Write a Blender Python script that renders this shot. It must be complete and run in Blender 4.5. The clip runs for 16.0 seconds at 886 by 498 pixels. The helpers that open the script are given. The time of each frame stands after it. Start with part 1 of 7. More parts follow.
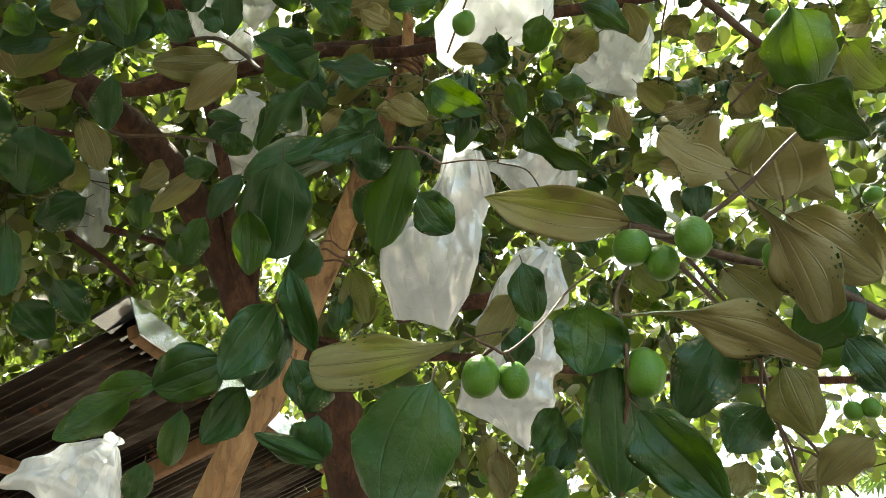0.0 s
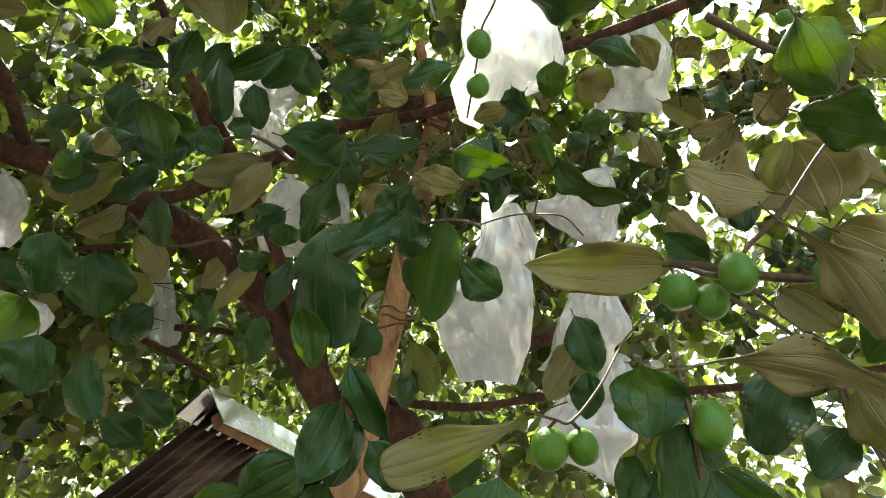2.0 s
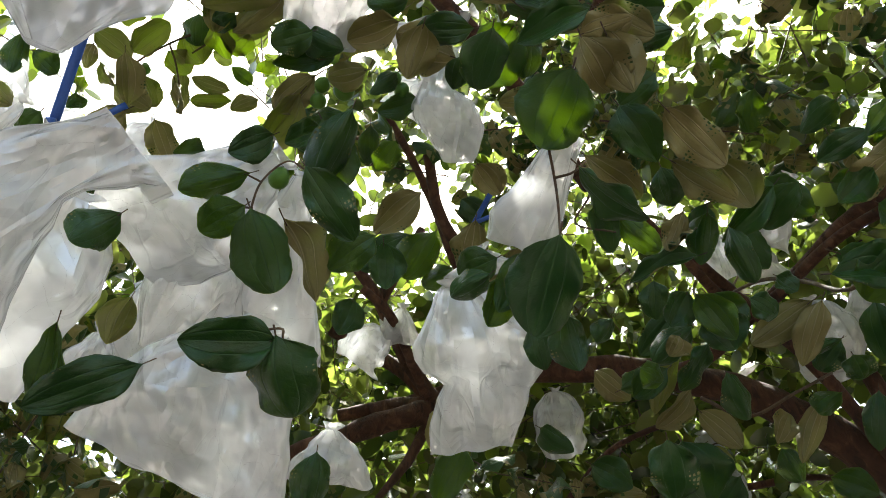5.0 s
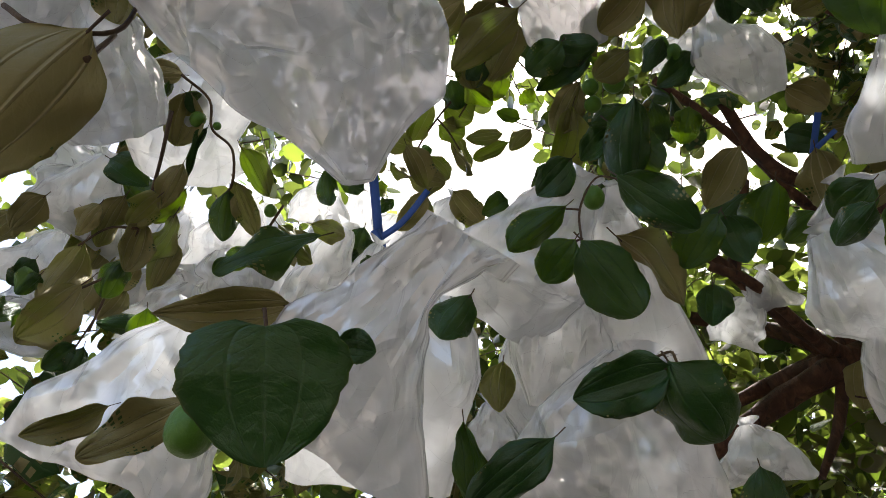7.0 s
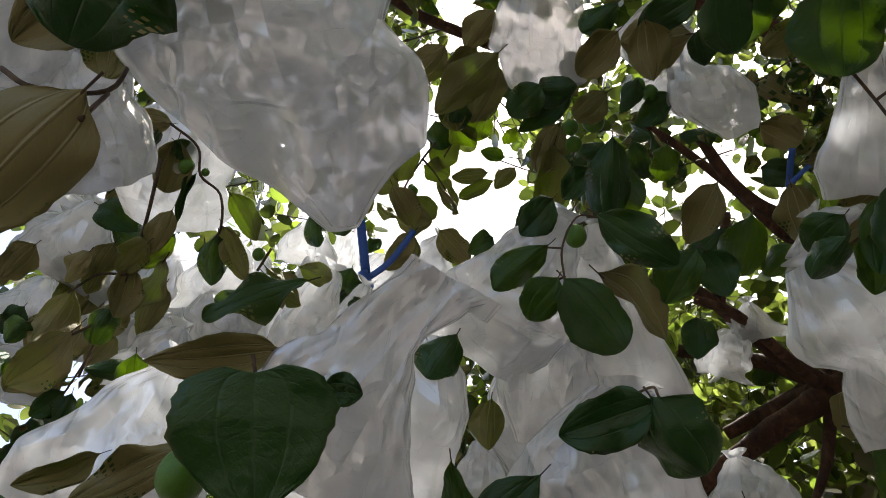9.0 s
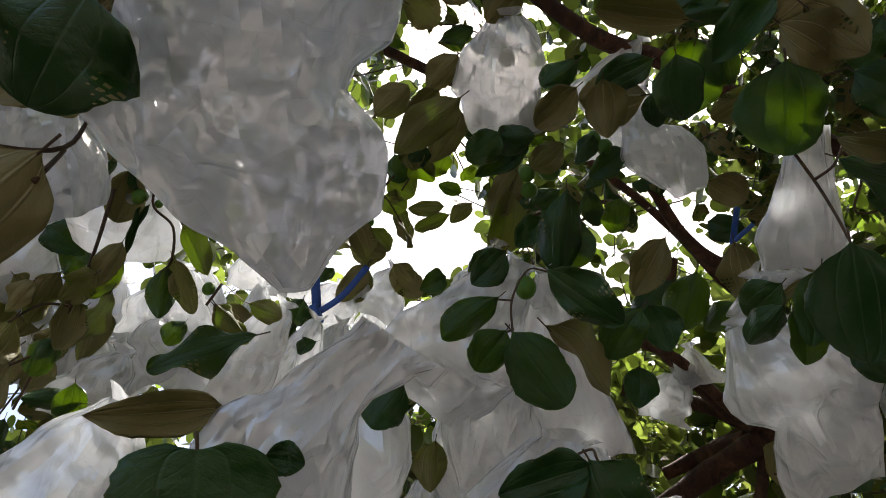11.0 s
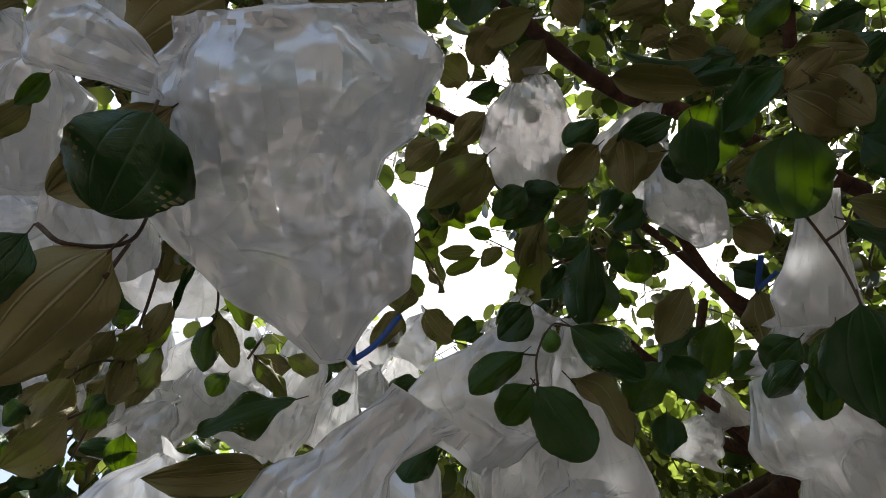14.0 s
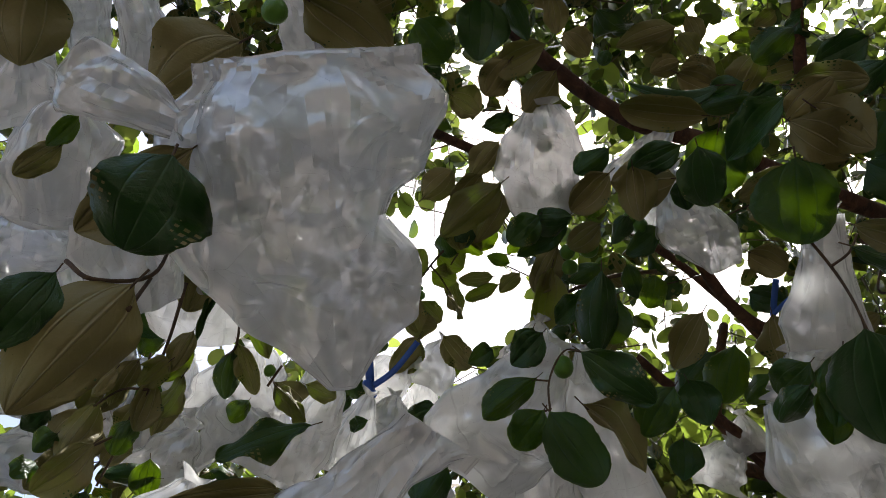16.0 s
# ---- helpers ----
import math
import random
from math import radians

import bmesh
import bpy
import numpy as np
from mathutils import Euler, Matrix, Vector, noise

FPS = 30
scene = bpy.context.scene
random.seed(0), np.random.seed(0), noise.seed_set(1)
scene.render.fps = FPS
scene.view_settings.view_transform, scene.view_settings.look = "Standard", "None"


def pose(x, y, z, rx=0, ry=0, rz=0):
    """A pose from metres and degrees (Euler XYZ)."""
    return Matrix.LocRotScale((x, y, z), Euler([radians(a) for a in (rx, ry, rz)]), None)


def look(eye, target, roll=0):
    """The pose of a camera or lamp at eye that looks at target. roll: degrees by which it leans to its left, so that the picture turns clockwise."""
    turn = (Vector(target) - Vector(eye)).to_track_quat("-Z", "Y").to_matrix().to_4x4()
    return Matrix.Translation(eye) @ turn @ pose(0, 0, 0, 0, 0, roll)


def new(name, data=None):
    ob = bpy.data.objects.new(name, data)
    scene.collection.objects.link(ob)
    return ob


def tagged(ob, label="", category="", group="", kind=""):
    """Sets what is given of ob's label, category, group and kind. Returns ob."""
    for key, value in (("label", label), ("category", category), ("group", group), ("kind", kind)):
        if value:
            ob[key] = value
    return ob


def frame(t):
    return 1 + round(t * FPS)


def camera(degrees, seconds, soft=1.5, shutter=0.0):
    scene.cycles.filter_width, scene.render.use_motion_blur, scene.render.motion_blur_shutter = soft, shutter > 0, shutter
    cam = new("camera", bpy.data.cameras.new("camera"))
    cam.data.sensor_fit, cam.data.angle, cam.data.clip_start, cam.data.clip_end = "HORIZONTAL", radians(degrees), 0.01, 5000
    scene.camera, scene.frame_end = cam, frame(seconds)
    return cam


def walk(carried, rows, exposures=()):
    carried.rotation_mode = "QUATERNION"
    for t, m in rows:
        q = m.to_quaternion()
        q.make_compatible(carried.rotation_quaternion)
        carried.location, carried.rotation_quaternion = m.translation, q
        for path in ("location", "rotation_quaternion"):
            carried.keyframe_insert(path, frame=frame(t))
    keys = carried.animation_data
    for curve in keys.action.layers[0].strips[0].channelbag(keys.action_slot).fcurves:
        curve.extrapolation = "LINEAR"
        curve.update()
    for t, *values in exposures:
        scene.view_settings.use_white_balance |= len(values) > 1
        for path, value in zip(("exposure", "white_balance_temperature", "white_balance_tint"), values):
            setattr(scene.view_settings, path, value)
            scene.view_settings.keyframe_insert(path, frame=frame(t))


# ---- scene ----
# ---- camera ----
cam = camera(61.7, 16.0, soft=0.5)
# seconds, eye, yaw, pitch, roll
PATH = [
    (0, -0.000, 0.000, 1.600, -0.14, 29.74, -0.08),
    (0.5, 0.013, 0.004, 1.602, -0.46, 29.97, -1.70),
    (1, 0.016, 0.002, 1.611, -0.90, 30.34, -3.52),
    (1.5, 0.019, -0.020, 1.625, 1.99, 31.44, -6.29),
    (2, 0.020, -0.036, 1.630, 4.92, 32.62, -7.40),
    (2.5, 0.010, -0.063, 1.635, 8.20, 34.30, -9.08),
    (3, -0.036, -0.093, 1.640, 15.57, 35.86, -8.96),
    (3.5, -0.124, -0.117, 1.677, 14.47, 37.31, -9.86),
    (4, -0.160, -0.107, 1.684, 19.07, 39.38, -9.65),
    (4.5, -0.101, -0.125, 1.674, 32.10, 43.44, -6.34),
    (5, -0.088, -0.187, 1.671, 46.83, 46.39, -3.01),
    (5.2, -0.087, -0.208, 1.671, 52.18, 46.82, -2.01),
    (5.7, -0.092, -0.208, 1.680, 63.38, 47.24, -0.91),
    (6.2, -0.105, -0.207, 1.700, 72.55, 47.25, -0.44),
    (6.7, -0.119, -0.206, 1.721, 79.05, 47.15, -0.36),
    (7.3, -0.126, -0.206, 1.733, 82.41, 47.39, -0.41),
    (7.5, -0.131, -0.198, 1.726, 81.76, 47.63, -0.65),
    (8, -0.121, -0.208, 1.717, 81.13, 49.08, -1.81),
    (8.5, -0.118, -0.207, 1.716, 80.07, 49.70, -2.27),
    (9, -0.105, -0.204, 1.720, 80.10, 50.05, -2.51),
    (9.5, -0.096, -0.209, 1.720, 80.00, 50.36, -2.77),
    (10, -0.064, -0.204, 1.757, 76.86, 50.88, -3.97),
    (10.2, -0.067, -0.207, 1.754, 75.91, 50.86, -3.78),
    (12.3, -0.071, -0.208, 1.720, 73.21, 51.76, -4.66),
    (12.5, -0.072, -0.204, 1.720, 73.91, 51.85, -3.98),
    (13, -0.055, -0.185, 1.740, 75.64, 52.46, -3.02),
    (13.5, -0.009, -0.209, 1.727, 76.59, 53.53, -2.91),
    (14, -0.007, -0.212, 1.717, 78.61, 53.78, -1.11),
    (14.5, 0.008, -0.214, 1.679, 82.04, 55.70, 1.00),
    (15, 0.021, -0.202, 1.689, 81.23, 56.06, 0.59),
    (15.5, 0.025, -0.191, 1.695, 81.56, 55.94, 0.73),
    (16, 0.015, -0.200, 1.698, 81.80, 55.72, 0.89),
]

EXPOSURES = [(0.0, 3.00, 7050, -3), (3.5, 2.92, 6750, 1), (5.2, 2.38, 6500, 5), (7.3, 1.80, 6500, 11), (16.0, 1.25, 6450, 11)]
walk(cam, [(t, pose(x, y, z, 0, 0, yaw) @ pose(0, 0, 0, 90 + pitch, 0, 0) @ pose(0, 0, 0, 0, 0, roll))
           for t, x, y, z, yaw, pitch, roll in PATH], EXPOSURES)

# ---- light ----
SUN_ELEVATION, SUN_AZIMUTH = 70.0, 335.0   # degrees; azimuth clockwise from +y
sky_world = bpy.data.worlds.new("sky")
scene.world = sky_world
sky_world.use_nodes = True
wn = sky_world.node_tree.nodes
sky = wn.new("ShaderNodeTexSky")
sky.sky_type, sky.sun_disc = "NISHITA", False
sky.sun_elevation, sky.sun_rotation = radians(SUN_ELEVATION), radians(SUN_AZIMUTH)
sky.air_density, sky.dust_density = 1.0, 6.0
sky_world.node_tree.links.new(sky.outputs[0], wn["Background"].inputs[0])
wn["Background"].inputs[1].default_value = 0.15
sun = new("sun", bpy.data.lights.new("sun", "SUN"))
sun.data.energy, sun.data.angle, sun.data.color = 4.0, radians(0.9), (1.0, 0.96, 0.90)
_e, _a = radians(SUN_ELEVATION), radians(SUN_AZIMUTH)
SUN_WAY = Vector((math.sin(_a) * math.cos(_e), math.cos(_a) * math.cos(_e), math.sin(_e)))
sun.matrix_world = look(SUN_WAY * 30, (0, 0, 0))


# ---- materials ----
class Nodes:
    """A small builder for one node material."""

    def __init__(self, name):
        self.m = bpy.data.materials.new(name)
        self.m.use_nodes = True
        self.t = self.m.node_tree
        self.t.nodes.clear()
        self.out = self.t.nodes.new("ShaderNodeOutputMaterial")

    def n(self, kind, ins=None, **props):
        node = self.t.nodes.new("ShaderNode" + kind)
        for k, v in props.items():
            setattr(node, k, v)
        for k, v in (ins or {}).items():
            self.put(v, node.inputs[k])
        return node

    def put(self, v, socket):
        if isinstance(v, bpy.types.NodeSocket):
            self.t.links.new(v, socket)
        elif isinstance(v, bpy.types.Node):
            self.t.links.new(v.outputs[0], socket)
        else:
            socket.default_value = v

    def math(self, op, a, b=0.0, clamp=False):
        return self.n("Math", {0: a, 1: b}, operation=op, use_clamp=clamp).outputs[0]

    def ramp(self, fac, *stops):
        r = self.n("ValToRGB", {0: fac})
        e = r.color_ramp.elements
        while len(e) < len(stops):
            e.new(0.5)
        for el, (p, c) in zip(e, stops):
            el.position, el.color = p, (*c, 1) if len(c) == 3 else c
        return r.outputs[0]

    def mix(self, fac, a, b, blend="MIX"):
        m = self.n("Mix", data_type="RGBA", blend_type=blend)
        self.put(fac, m.inputs[0])
        self.put(a if not isinstance(a, tuple) else (*a, 1), m.inputs[6])
        self.put(b if not isinstance(b, tuple) else (*b, 1), m.inputs[7])
        return m.outputs[2]

    def noise(self, scale, detail=3.0, rough=0.55, vec=None, distortion=0.0):
        ins = {"Scale": scale, "Detail": detail, "Roughness": rough, "Distortion": distortion}
        if vec is not None:
            ins["Vector"] = vec
        return self.n("TexNoise", ins).outputs[0]

    def bump(self, height, strength, distance):
        return self.n("Bump", {"Height": height, "Strength": strength, "Distance": distance}).outputs[0]

    def done(self, shader):
        self.put(shader, self.out.inputs[0])
        return self.m


def leaf_material(name, dark, light, vein, glow, rough, share, relief, vein_share, quilt):
    """One side of a leaf: three long ribs, arching cross veins, a quilted blade; sunlight passes through it."""
    k = Nodes(name)
    uv = k.n("TexCoord").outputs["UV"]
    xy = k.n("SeparateXYZ", {0: uv})
    u = k.math("ABSOLUTE", k.math("SUBTRACT", xy.outputs[0], 0.5))
    v = xy.outputs[1]
    slim = k.math("ADD", 0.35, k.math("MULTIPLY", k.math("SUBTRACT", 1.0, v), 0.9))
    off_side = k.math("ABSOLUTE", k.math("SUBTRACT", u, 0.215))
    mid = k.math("MINIMUM", k.math("DIVIDE", u, k.math("MULTIPLY", slim, 0.026)), 1.0)
    side = k.math("MINIMUM", k.math("DIVIDE", off_side, k.math("MULTIPLY", slim, 0.020)), 1.0)
    rise = k.math("SUBTRACT", v, k.math("MULTIPLY", u, 0.75))
    who = k.math("FRACT", k.math("ADD", k.n("ObjectInfo").outputs["Random"], k.n("NewGeometry").outputs["Random Per Island"]))
    pos = k.n("TexCoord").outputs["Object"]
    shift = k.n("VectorMath", {0: pos, 1: k.n("CombineXYZ", {0: who, 1: k.math("MULTIPLY", who, 7.0), 2: who})}, operation="ADD")
    flat = k.n("VectorMath", {0: uv, 1: k.n("CombineXYZ", {0: k.math("MULTIPLY", who, 31.0), 1: k.math("MULTIPLY", who, 17.0), 2: who})}, operation="ADD")
    cross = k.math("ABSOLUTE", k.math("SINE", k.math("ADD", k.math("MULTIPLY", rise, 34.0), k.math("MULTIPLY", k.noise(5.0, 2, 0.5, flat), 5.0))))
    cross = k.math("SUBTRACT", 1.0, k.math("MINIMUM", k.math("MULTIPLY", cross, 3.0), 1.0))
    rib = k.math("SUBTRACT", 1.0, k.math("MULTIPLY", mid, side), clamp=True)
    veins = k.math("MAXIMUM", rib, k.math("MULTIPLY", cross, 0.10))
    puff = k.math("MINIMUM", k.math("DIVIDE", k.math("MINIMUM", u, off_side), 0.09), 1.0)
    puff = k.math("SUBTRACT", 1.0, k.math("POWER", k.math("SUBTRACT", 1.0, puff), 2.0))
    blotch = k.noise(3.0, 4, 0.6, flat)
    grain = k.noise(26.0, 2, 0.6, flat)
    col = k.mix(k.math("ADD", k.math("MULTIPLY", blotch, 0.45), k.math("MULTIPLY", who, 0.55), clamp=True), dark, light)
    col = k.mix(k.math("MULTIPLY", veins, vein_share), col, vein)
    rim = k.math("GREATER_THAN", k.math("ADD", k.math("MULTIPLY", u, 2.0), k.math("MULTIPLY", k.noise(9.0, 2, 0.5, flat), 0.10)), 1.035)
    col = k.mix(k.math("MULTIPLY", rim, 0.35), col, (0.16, 0.15, 0.05))
    lumps = k.math("ADD", k.math("MULTIPLY", grain, 0.14), k.math("MULTIPLY", k.noise(3.2, 2, 0.45, flat), 1.3))
    height = k.math("ADD", k.math("ADD", k.math("MULTIPLY", veins, relief), k.math("MULTIPLY", puff, quilt)), k.math("ADD", lumps, k.math("MULTIPLY", cross, -0.2 * quilt)))
    nor = k.bump(height, 0.7, 0.006)
    face = k.n("BsdfPrincipled", {"Base Color": col, "Roughness": k.math("ADD", rough, k.math("MULTIPLY", blotch, 0.12)), "Normal": nor, "Specular IOR Level": 0.38})
    thru = k.mix(k.math("MULTIPLY", veins, 0.6), glow, (glow[0] * 0.55, glow[1] * 0.6, glow[2] * 0.5))
    passing = k.n("BsdfTranslucent", {"Color": thru, "Normal": nor})
    vary = k.math("ADD", share * 0.45, k.math("MULTIPLY", k.math("POWER", k.math("FRACT", k.math("MULTIPLY", who, 9.7)), 2.5), share * 1.5))
    return k.done(k.n("MixShader", {0: vary, 1: face, 2: passing}))


LEAF_TOP = leaf_material("leaf_top", (0.0070, 0.034, 0.0045), (0.021, 0.070, 0.010), (0.065, 0.13, 0.040), (0.33, 0.50, 0.03), 0.26, 0.20, -0.10, 0.30, 0.09)
LEAF_UNDER = leaf_material("leaf_underside", (0.150, 0.125, 0.045), (0.27, 0.225, 0.090), (0.46, 0.40, 0.21), (0.44, 0.52, 0.06), 0.52, 0.32, 0.5, 0.70, 0.35)


def crown_material():
    k = Nodes("crown_leaf")
    who = k.n("NewGeometry").outputs["Random Per Island"]
    col = k.ramp(who, (0.0, (0.005, 0.022, 0.005)), (0.50, (0.014, 0.046, 0.010)), (0.55, (0.075, 0.064, 0.023)), (0.86, (0.14, 0.115, 0.046)), (1.0, (0.05, 0.075, 0.020)))
    col = k.mix(0.3, col, k.mix(k.noise(35.0, 3), (0.004, 0.014, 0.003), (0.075, 0.09, 0.026)))
    thru = k.mix(k.math("FRACT", k.math("MULTIPLY", who, 13.7)), (0.30, 0.46, 0.04), (0.46, 0.56, 0.10))
    face = k.n("BsdfPrincipled", {"Base Color": col, "Roughness": 0.26, "Specular IOR Level": 0.5, "Normal": k.bump(k.noise(42.0, 2), 0.35, 0.01)})
    return k.done(k.n("MixShader", {0: k.math("ADD", 0.06, k.math("MULTIPLY", k.math("POWER", k.math("FRACT", k.math("MULTIPLY", who, 7.3)), 2.0), 0.42)), 1: face, 2: k.n("BsdfTranslucent", {"Color": thru})}))


CROWN = crown_material()


def plastic_material():
    k = Nodes("milky_plastic")
    pos = k.n("TexCoord").outputs["Object"]
    who = k.n("ObjectInfo").outputs["Random"]
    shift = k.n("VectorMath", {0: pos, 1: k.n("CombineXYZ", {0: who, 1: k.math("MULTIPLY", who, 5.0), 2: who})}, operation="ADD").outputs[0]
    warp = k.n("VectorMath", {0: k.n("TexNoise", {"Vector": shift, "Scale": 7.0, "Detail": 2.0}).outputs[1], 1: (0.03, 0.03, 0.03)}, operation="MULTIPLY").outputs[0]
    bent = k.n("VectorMath", {0: shift, 1: warp}, operation="ADD").outputs[0]

    def facets(scale, turn):
        """Flat panels, longer than wide, that meet in straight creases."""
        m = k.n("Mapping", {"Vector": bent, "Rotation": turn, "Scale": (1.0, 1.0, 0.4)}).outputs[0]
        cell = k.n("TexVoronoi", {"Vector": m, "Scale": scale}, feature="F1")
        rel = k.n("VectorMath", {0: m, 1: cell.outputs["Position"]}, operation="SUBTRACT").outputs[0]
        lean = k.n("VectorMath", {0: cell.outputs["Color"], 1: (0.5, 0.5, 0.5)}, operation="SUBTRACT").outputs[0]
        return k.n("VectorMath", {0: rel, 1: lean}, operation="DOT_PRODUCT").outputs["Value"]

    def wrinkles(scale, turn, thin):
        """Long ridges running one way."""
        m = k.n("Mapping", {"Vector": bent, "Rotation": turn, "Scale": (1.0, 1.0, 0.22)})
        r = k.math("ABSOLUTE", k.math("SUBTRACT", k.noise(scale, 2, 0.5, m, 0.5), 0.5))
        return k.math("SUBTRACT", 1.0, k.math("MULTIPLY", r, thin), clamp=True)

    one, two, three = wrinkles(8.0, (0.3, 0.2, 0.4), 20.0), wrinkles(12.0, (0.8, -0.5, 0.2), 24.0), wrinkles(6.0, (-0.6, 0.7, 1.0), 30.0)
    four = wrinkles(22.0, (0.2, 0.9, -0.3), 34.0)
    uv = k.n("SeparateXYZ", {0: k.n("UVMap").outputs[0]})
    turn = k.math("MULTIPLY", uv.outputs[0], 2 * math.pi)
    round_it = k.n("CombineXYZ", {0: k.math("MULTIPLY", k.math("COSINE", turn), 1.0), 1: k.math("MULTIPLY", k.math("SINE", turn), 1.0), 2: k.math("ADD", k.math("MULTIPLY", uv.outputs[1], 1.6), k.math("MULTIPLY", who, 40.0))})
    ruck = k.math("ABSOLUTE", k.math("SUBTRACT", k.noise(1.0, 2, 0.55, round_it, 0.3), 0.5))
    pleats = k.math("SUBTRACT", 1.0, k.math("MULTIPLY", ruck, 9.0), clamp=True)
    lines = k.math("ADD", k.math("ADD", one, k.math("MULTIPLY", two, 0.7)), three)
    height = k.math("ADD", k.math("MULTIPLY", facets(7.0, (0.4, 0.3, 0.2)), 0.30), k.math("MULTIPLY", facets(18.0, (-0.7, 0.5, 0.9)), 0.15))
    calm = k.math("ADD", height, k.math("MULTIPLY", k.noise(12.0, 3, 0.55, bent, 0.8), 0.010))
    height = k.math("ADD", height, k.math("ADD", k.math("MULTIPLY", k.math("MULTIPLY", lines, k.math("GREATER_THAN", k.noise(3.0, 1, 0.5, shift), 0.42)), 0.0020), k.math("MULTIPLY", four, 0.0002)))
    height = k.math("ADD", height, k.math("MULTIPLY", k.noise(9.0, 2, 0.5, bent, 0.6), 0.006))
    height = k.math("ADD", height, k.math("MULTIPLY", k.math("MULTIPLY", pleats, k.noise(5.0, 2, 0.5, shift)), 0.0036))
    nor = k.bump(height, 1.0, 1.2)
    soft = k.bump(calm, 0.8, 1.0)
    haze = k.noise(6.0, 4, 0.6, shift)
    streak = k.math("MULTIPLY", k.math("POWER", k.math("MULTIPLY", lines, 0.4), 3.0), 0.30)
    milk = k.math("ADD", k.math("ADD", k.math("MULTIPLY", haze, 0.35), k.math("MULTIPLY", k.math("POWER", pleats, 3.0), 0.05)), streak)
    tint = k.mix(haze, (0.66, 0.67, 0.68), (0.82, 0.82, 0.81))
    body = k.n("MixShader", {0: 0.66, 1: k.n("BsdfDiffuse", {"Color": tint, "Normal": soft}), 2: k.n("BsdfTranslucent", {"Color": tint, "Normal": soft})})
    shine = k.n("BsdfGlossy", {"Color": (1, 1, 1, 1), "Roughness": 0.16, "Normal": nor})
    rim = k.math("ADD", k.math("MULTIPLY", k.n("LayerWeight", {0: 0.35, "Normal": nor}).outputs[1], 0.50), 0.15)
    skin = k.n("MixShader", {0: rim, 1: body, 2: shine})
    clear = k.math("SUBTRACT", 0.31, k.math("MULTIPLY", milk, 0.62), clamp=True)
    return k.done(k.n("MixShader", {0: clear, 1: skin, 2: k.n("BsdfTransparent", {"Color": (0.97, 0.98, 0.99, 1)})}))


PLASTIC = plastic_material()


def plain_wood(name, dark, mid, light, scale, stretch, rough, relief):
    k = Nodes(name)
    pos = k.n("TexCoord").outputs["Object"]
    along = k.n("Mapping", {"Vector": pos, "Scale": (1.0, 1.0, stretch)})
    g = k.noise(scale, 6, 0.65, along, 0.6)
    big = k.noise(scale * 0.22, 3, 0.5, pos)
    split = k.math("LESS_THAN", k.noise(scale * 0.9, 2, 0.5, along), 0.35)
    col = k.ramp(k.math("ADD", k.math("MULTIPLY", g, 0.65), k.math("MULTIPLY", big, 0.35)), (0.28, dark), (0.5, mid), (0.72, light))
    col = k.mix(k.math("MULTIPLY", split, 0.6), col, dark)
    nor = k.bump(k.math("SUBTRACT", g, k.math("MULTIPLY", split, 0.4)), relief, 0.01)
    return k.done(k.n("BsdfPrincipled", {"Base Color": col, "Roughness": rough, "Normal": nor}))


BARK = plain_wood("bark", (0.014, 0.006, 0.003), (0.066, 0.026, 0.012), (0.17, 0.080, 0.042), 42.0, 0.35, 0.85, 1.0)
TWIG = plain_wood("twig_bark", (0.028, 0.015, 0.007), (0.072, 0.040, 0.017), (0.13, 0.085, 0.038), 90.0, 0.5, 0.7, 0.4)
POLE = plain_wood("peeled_wood", (0.10, 0.042, 0.014), (0.37, 0.20, 0.085), (0.60, 0.38, 0.19), 34.0, 0.07, 0.6, 1.4)
TIMBER = plain_wood("timber", (0.10, 0.05, 0.022), (0.26, 0.14, 0.065), (0.36, 0.21, 0.11), 22.0, 0.15, 0.75, 0.5)
TWINE = plain_wood("twine", (0.07, 0.035, 0.02), (0.17, 0.09, 0.05), (0.28, 0.16, 0.09), 120.0, 1.0, 0.9, 0.8)
SOIL = plain_wood("soil", (0.038, 0.032, 0.026), (0.078, 0.066, 0.053), (0.135, 0.118, 0.098), 1.4, 1.0, 0.95, 0.6)


def fruit_material():
    k = Nodes("fruit_skin")
    pos = k.n("TexCoord").outputs["Object"]
    who = k.n("ObjectInfo").outputs["Random"]
    col = k.mix(k.noise(3.0, 3, 0.6, pos), (0.045, 0.125, 0.007), (0.092, 0.20, 0.014))
    col = k.mix(k.math("MULTIPLY", who, 0.4), col, (0.06, 0.15, 0.012))
    dots = k.math("GREATER_THAN", k.noise(38.0, 1, 0.5, pos), 0.66)
    col = k.mix(k.math("MULTIPLY", dots, 0.14), col, (0.22, 0.34, 0.08))
    return k.done(k.n("BsdfPrincipled", {"Base Color": col, "Roughness": 0.42, "Specular IOR Level": 0.35, "Subsurface Weight": 0.12, "Subsurface Radius": (0.004, 0.006, 0.002), "Normal": k.bump(k.noise(12.0, 2, 0.5, pos), 0.1, 0.02)}))


FRUIT = fruit_material()


def strap_material():
    k = Nodes("blue_strap")
    col = k.mix(k.noise(60.0, 3), (0.012, 0.055, 0.26), (0.03, 0.11, 0.42))
    return k.done(k.n("BsdfPrincipled", {"Base Color": col, "Roughness": 0.4, "Normal": k.bump(k.noise(150.0, 2), 0.3, 0.002)}))


STRAP = strap_material()


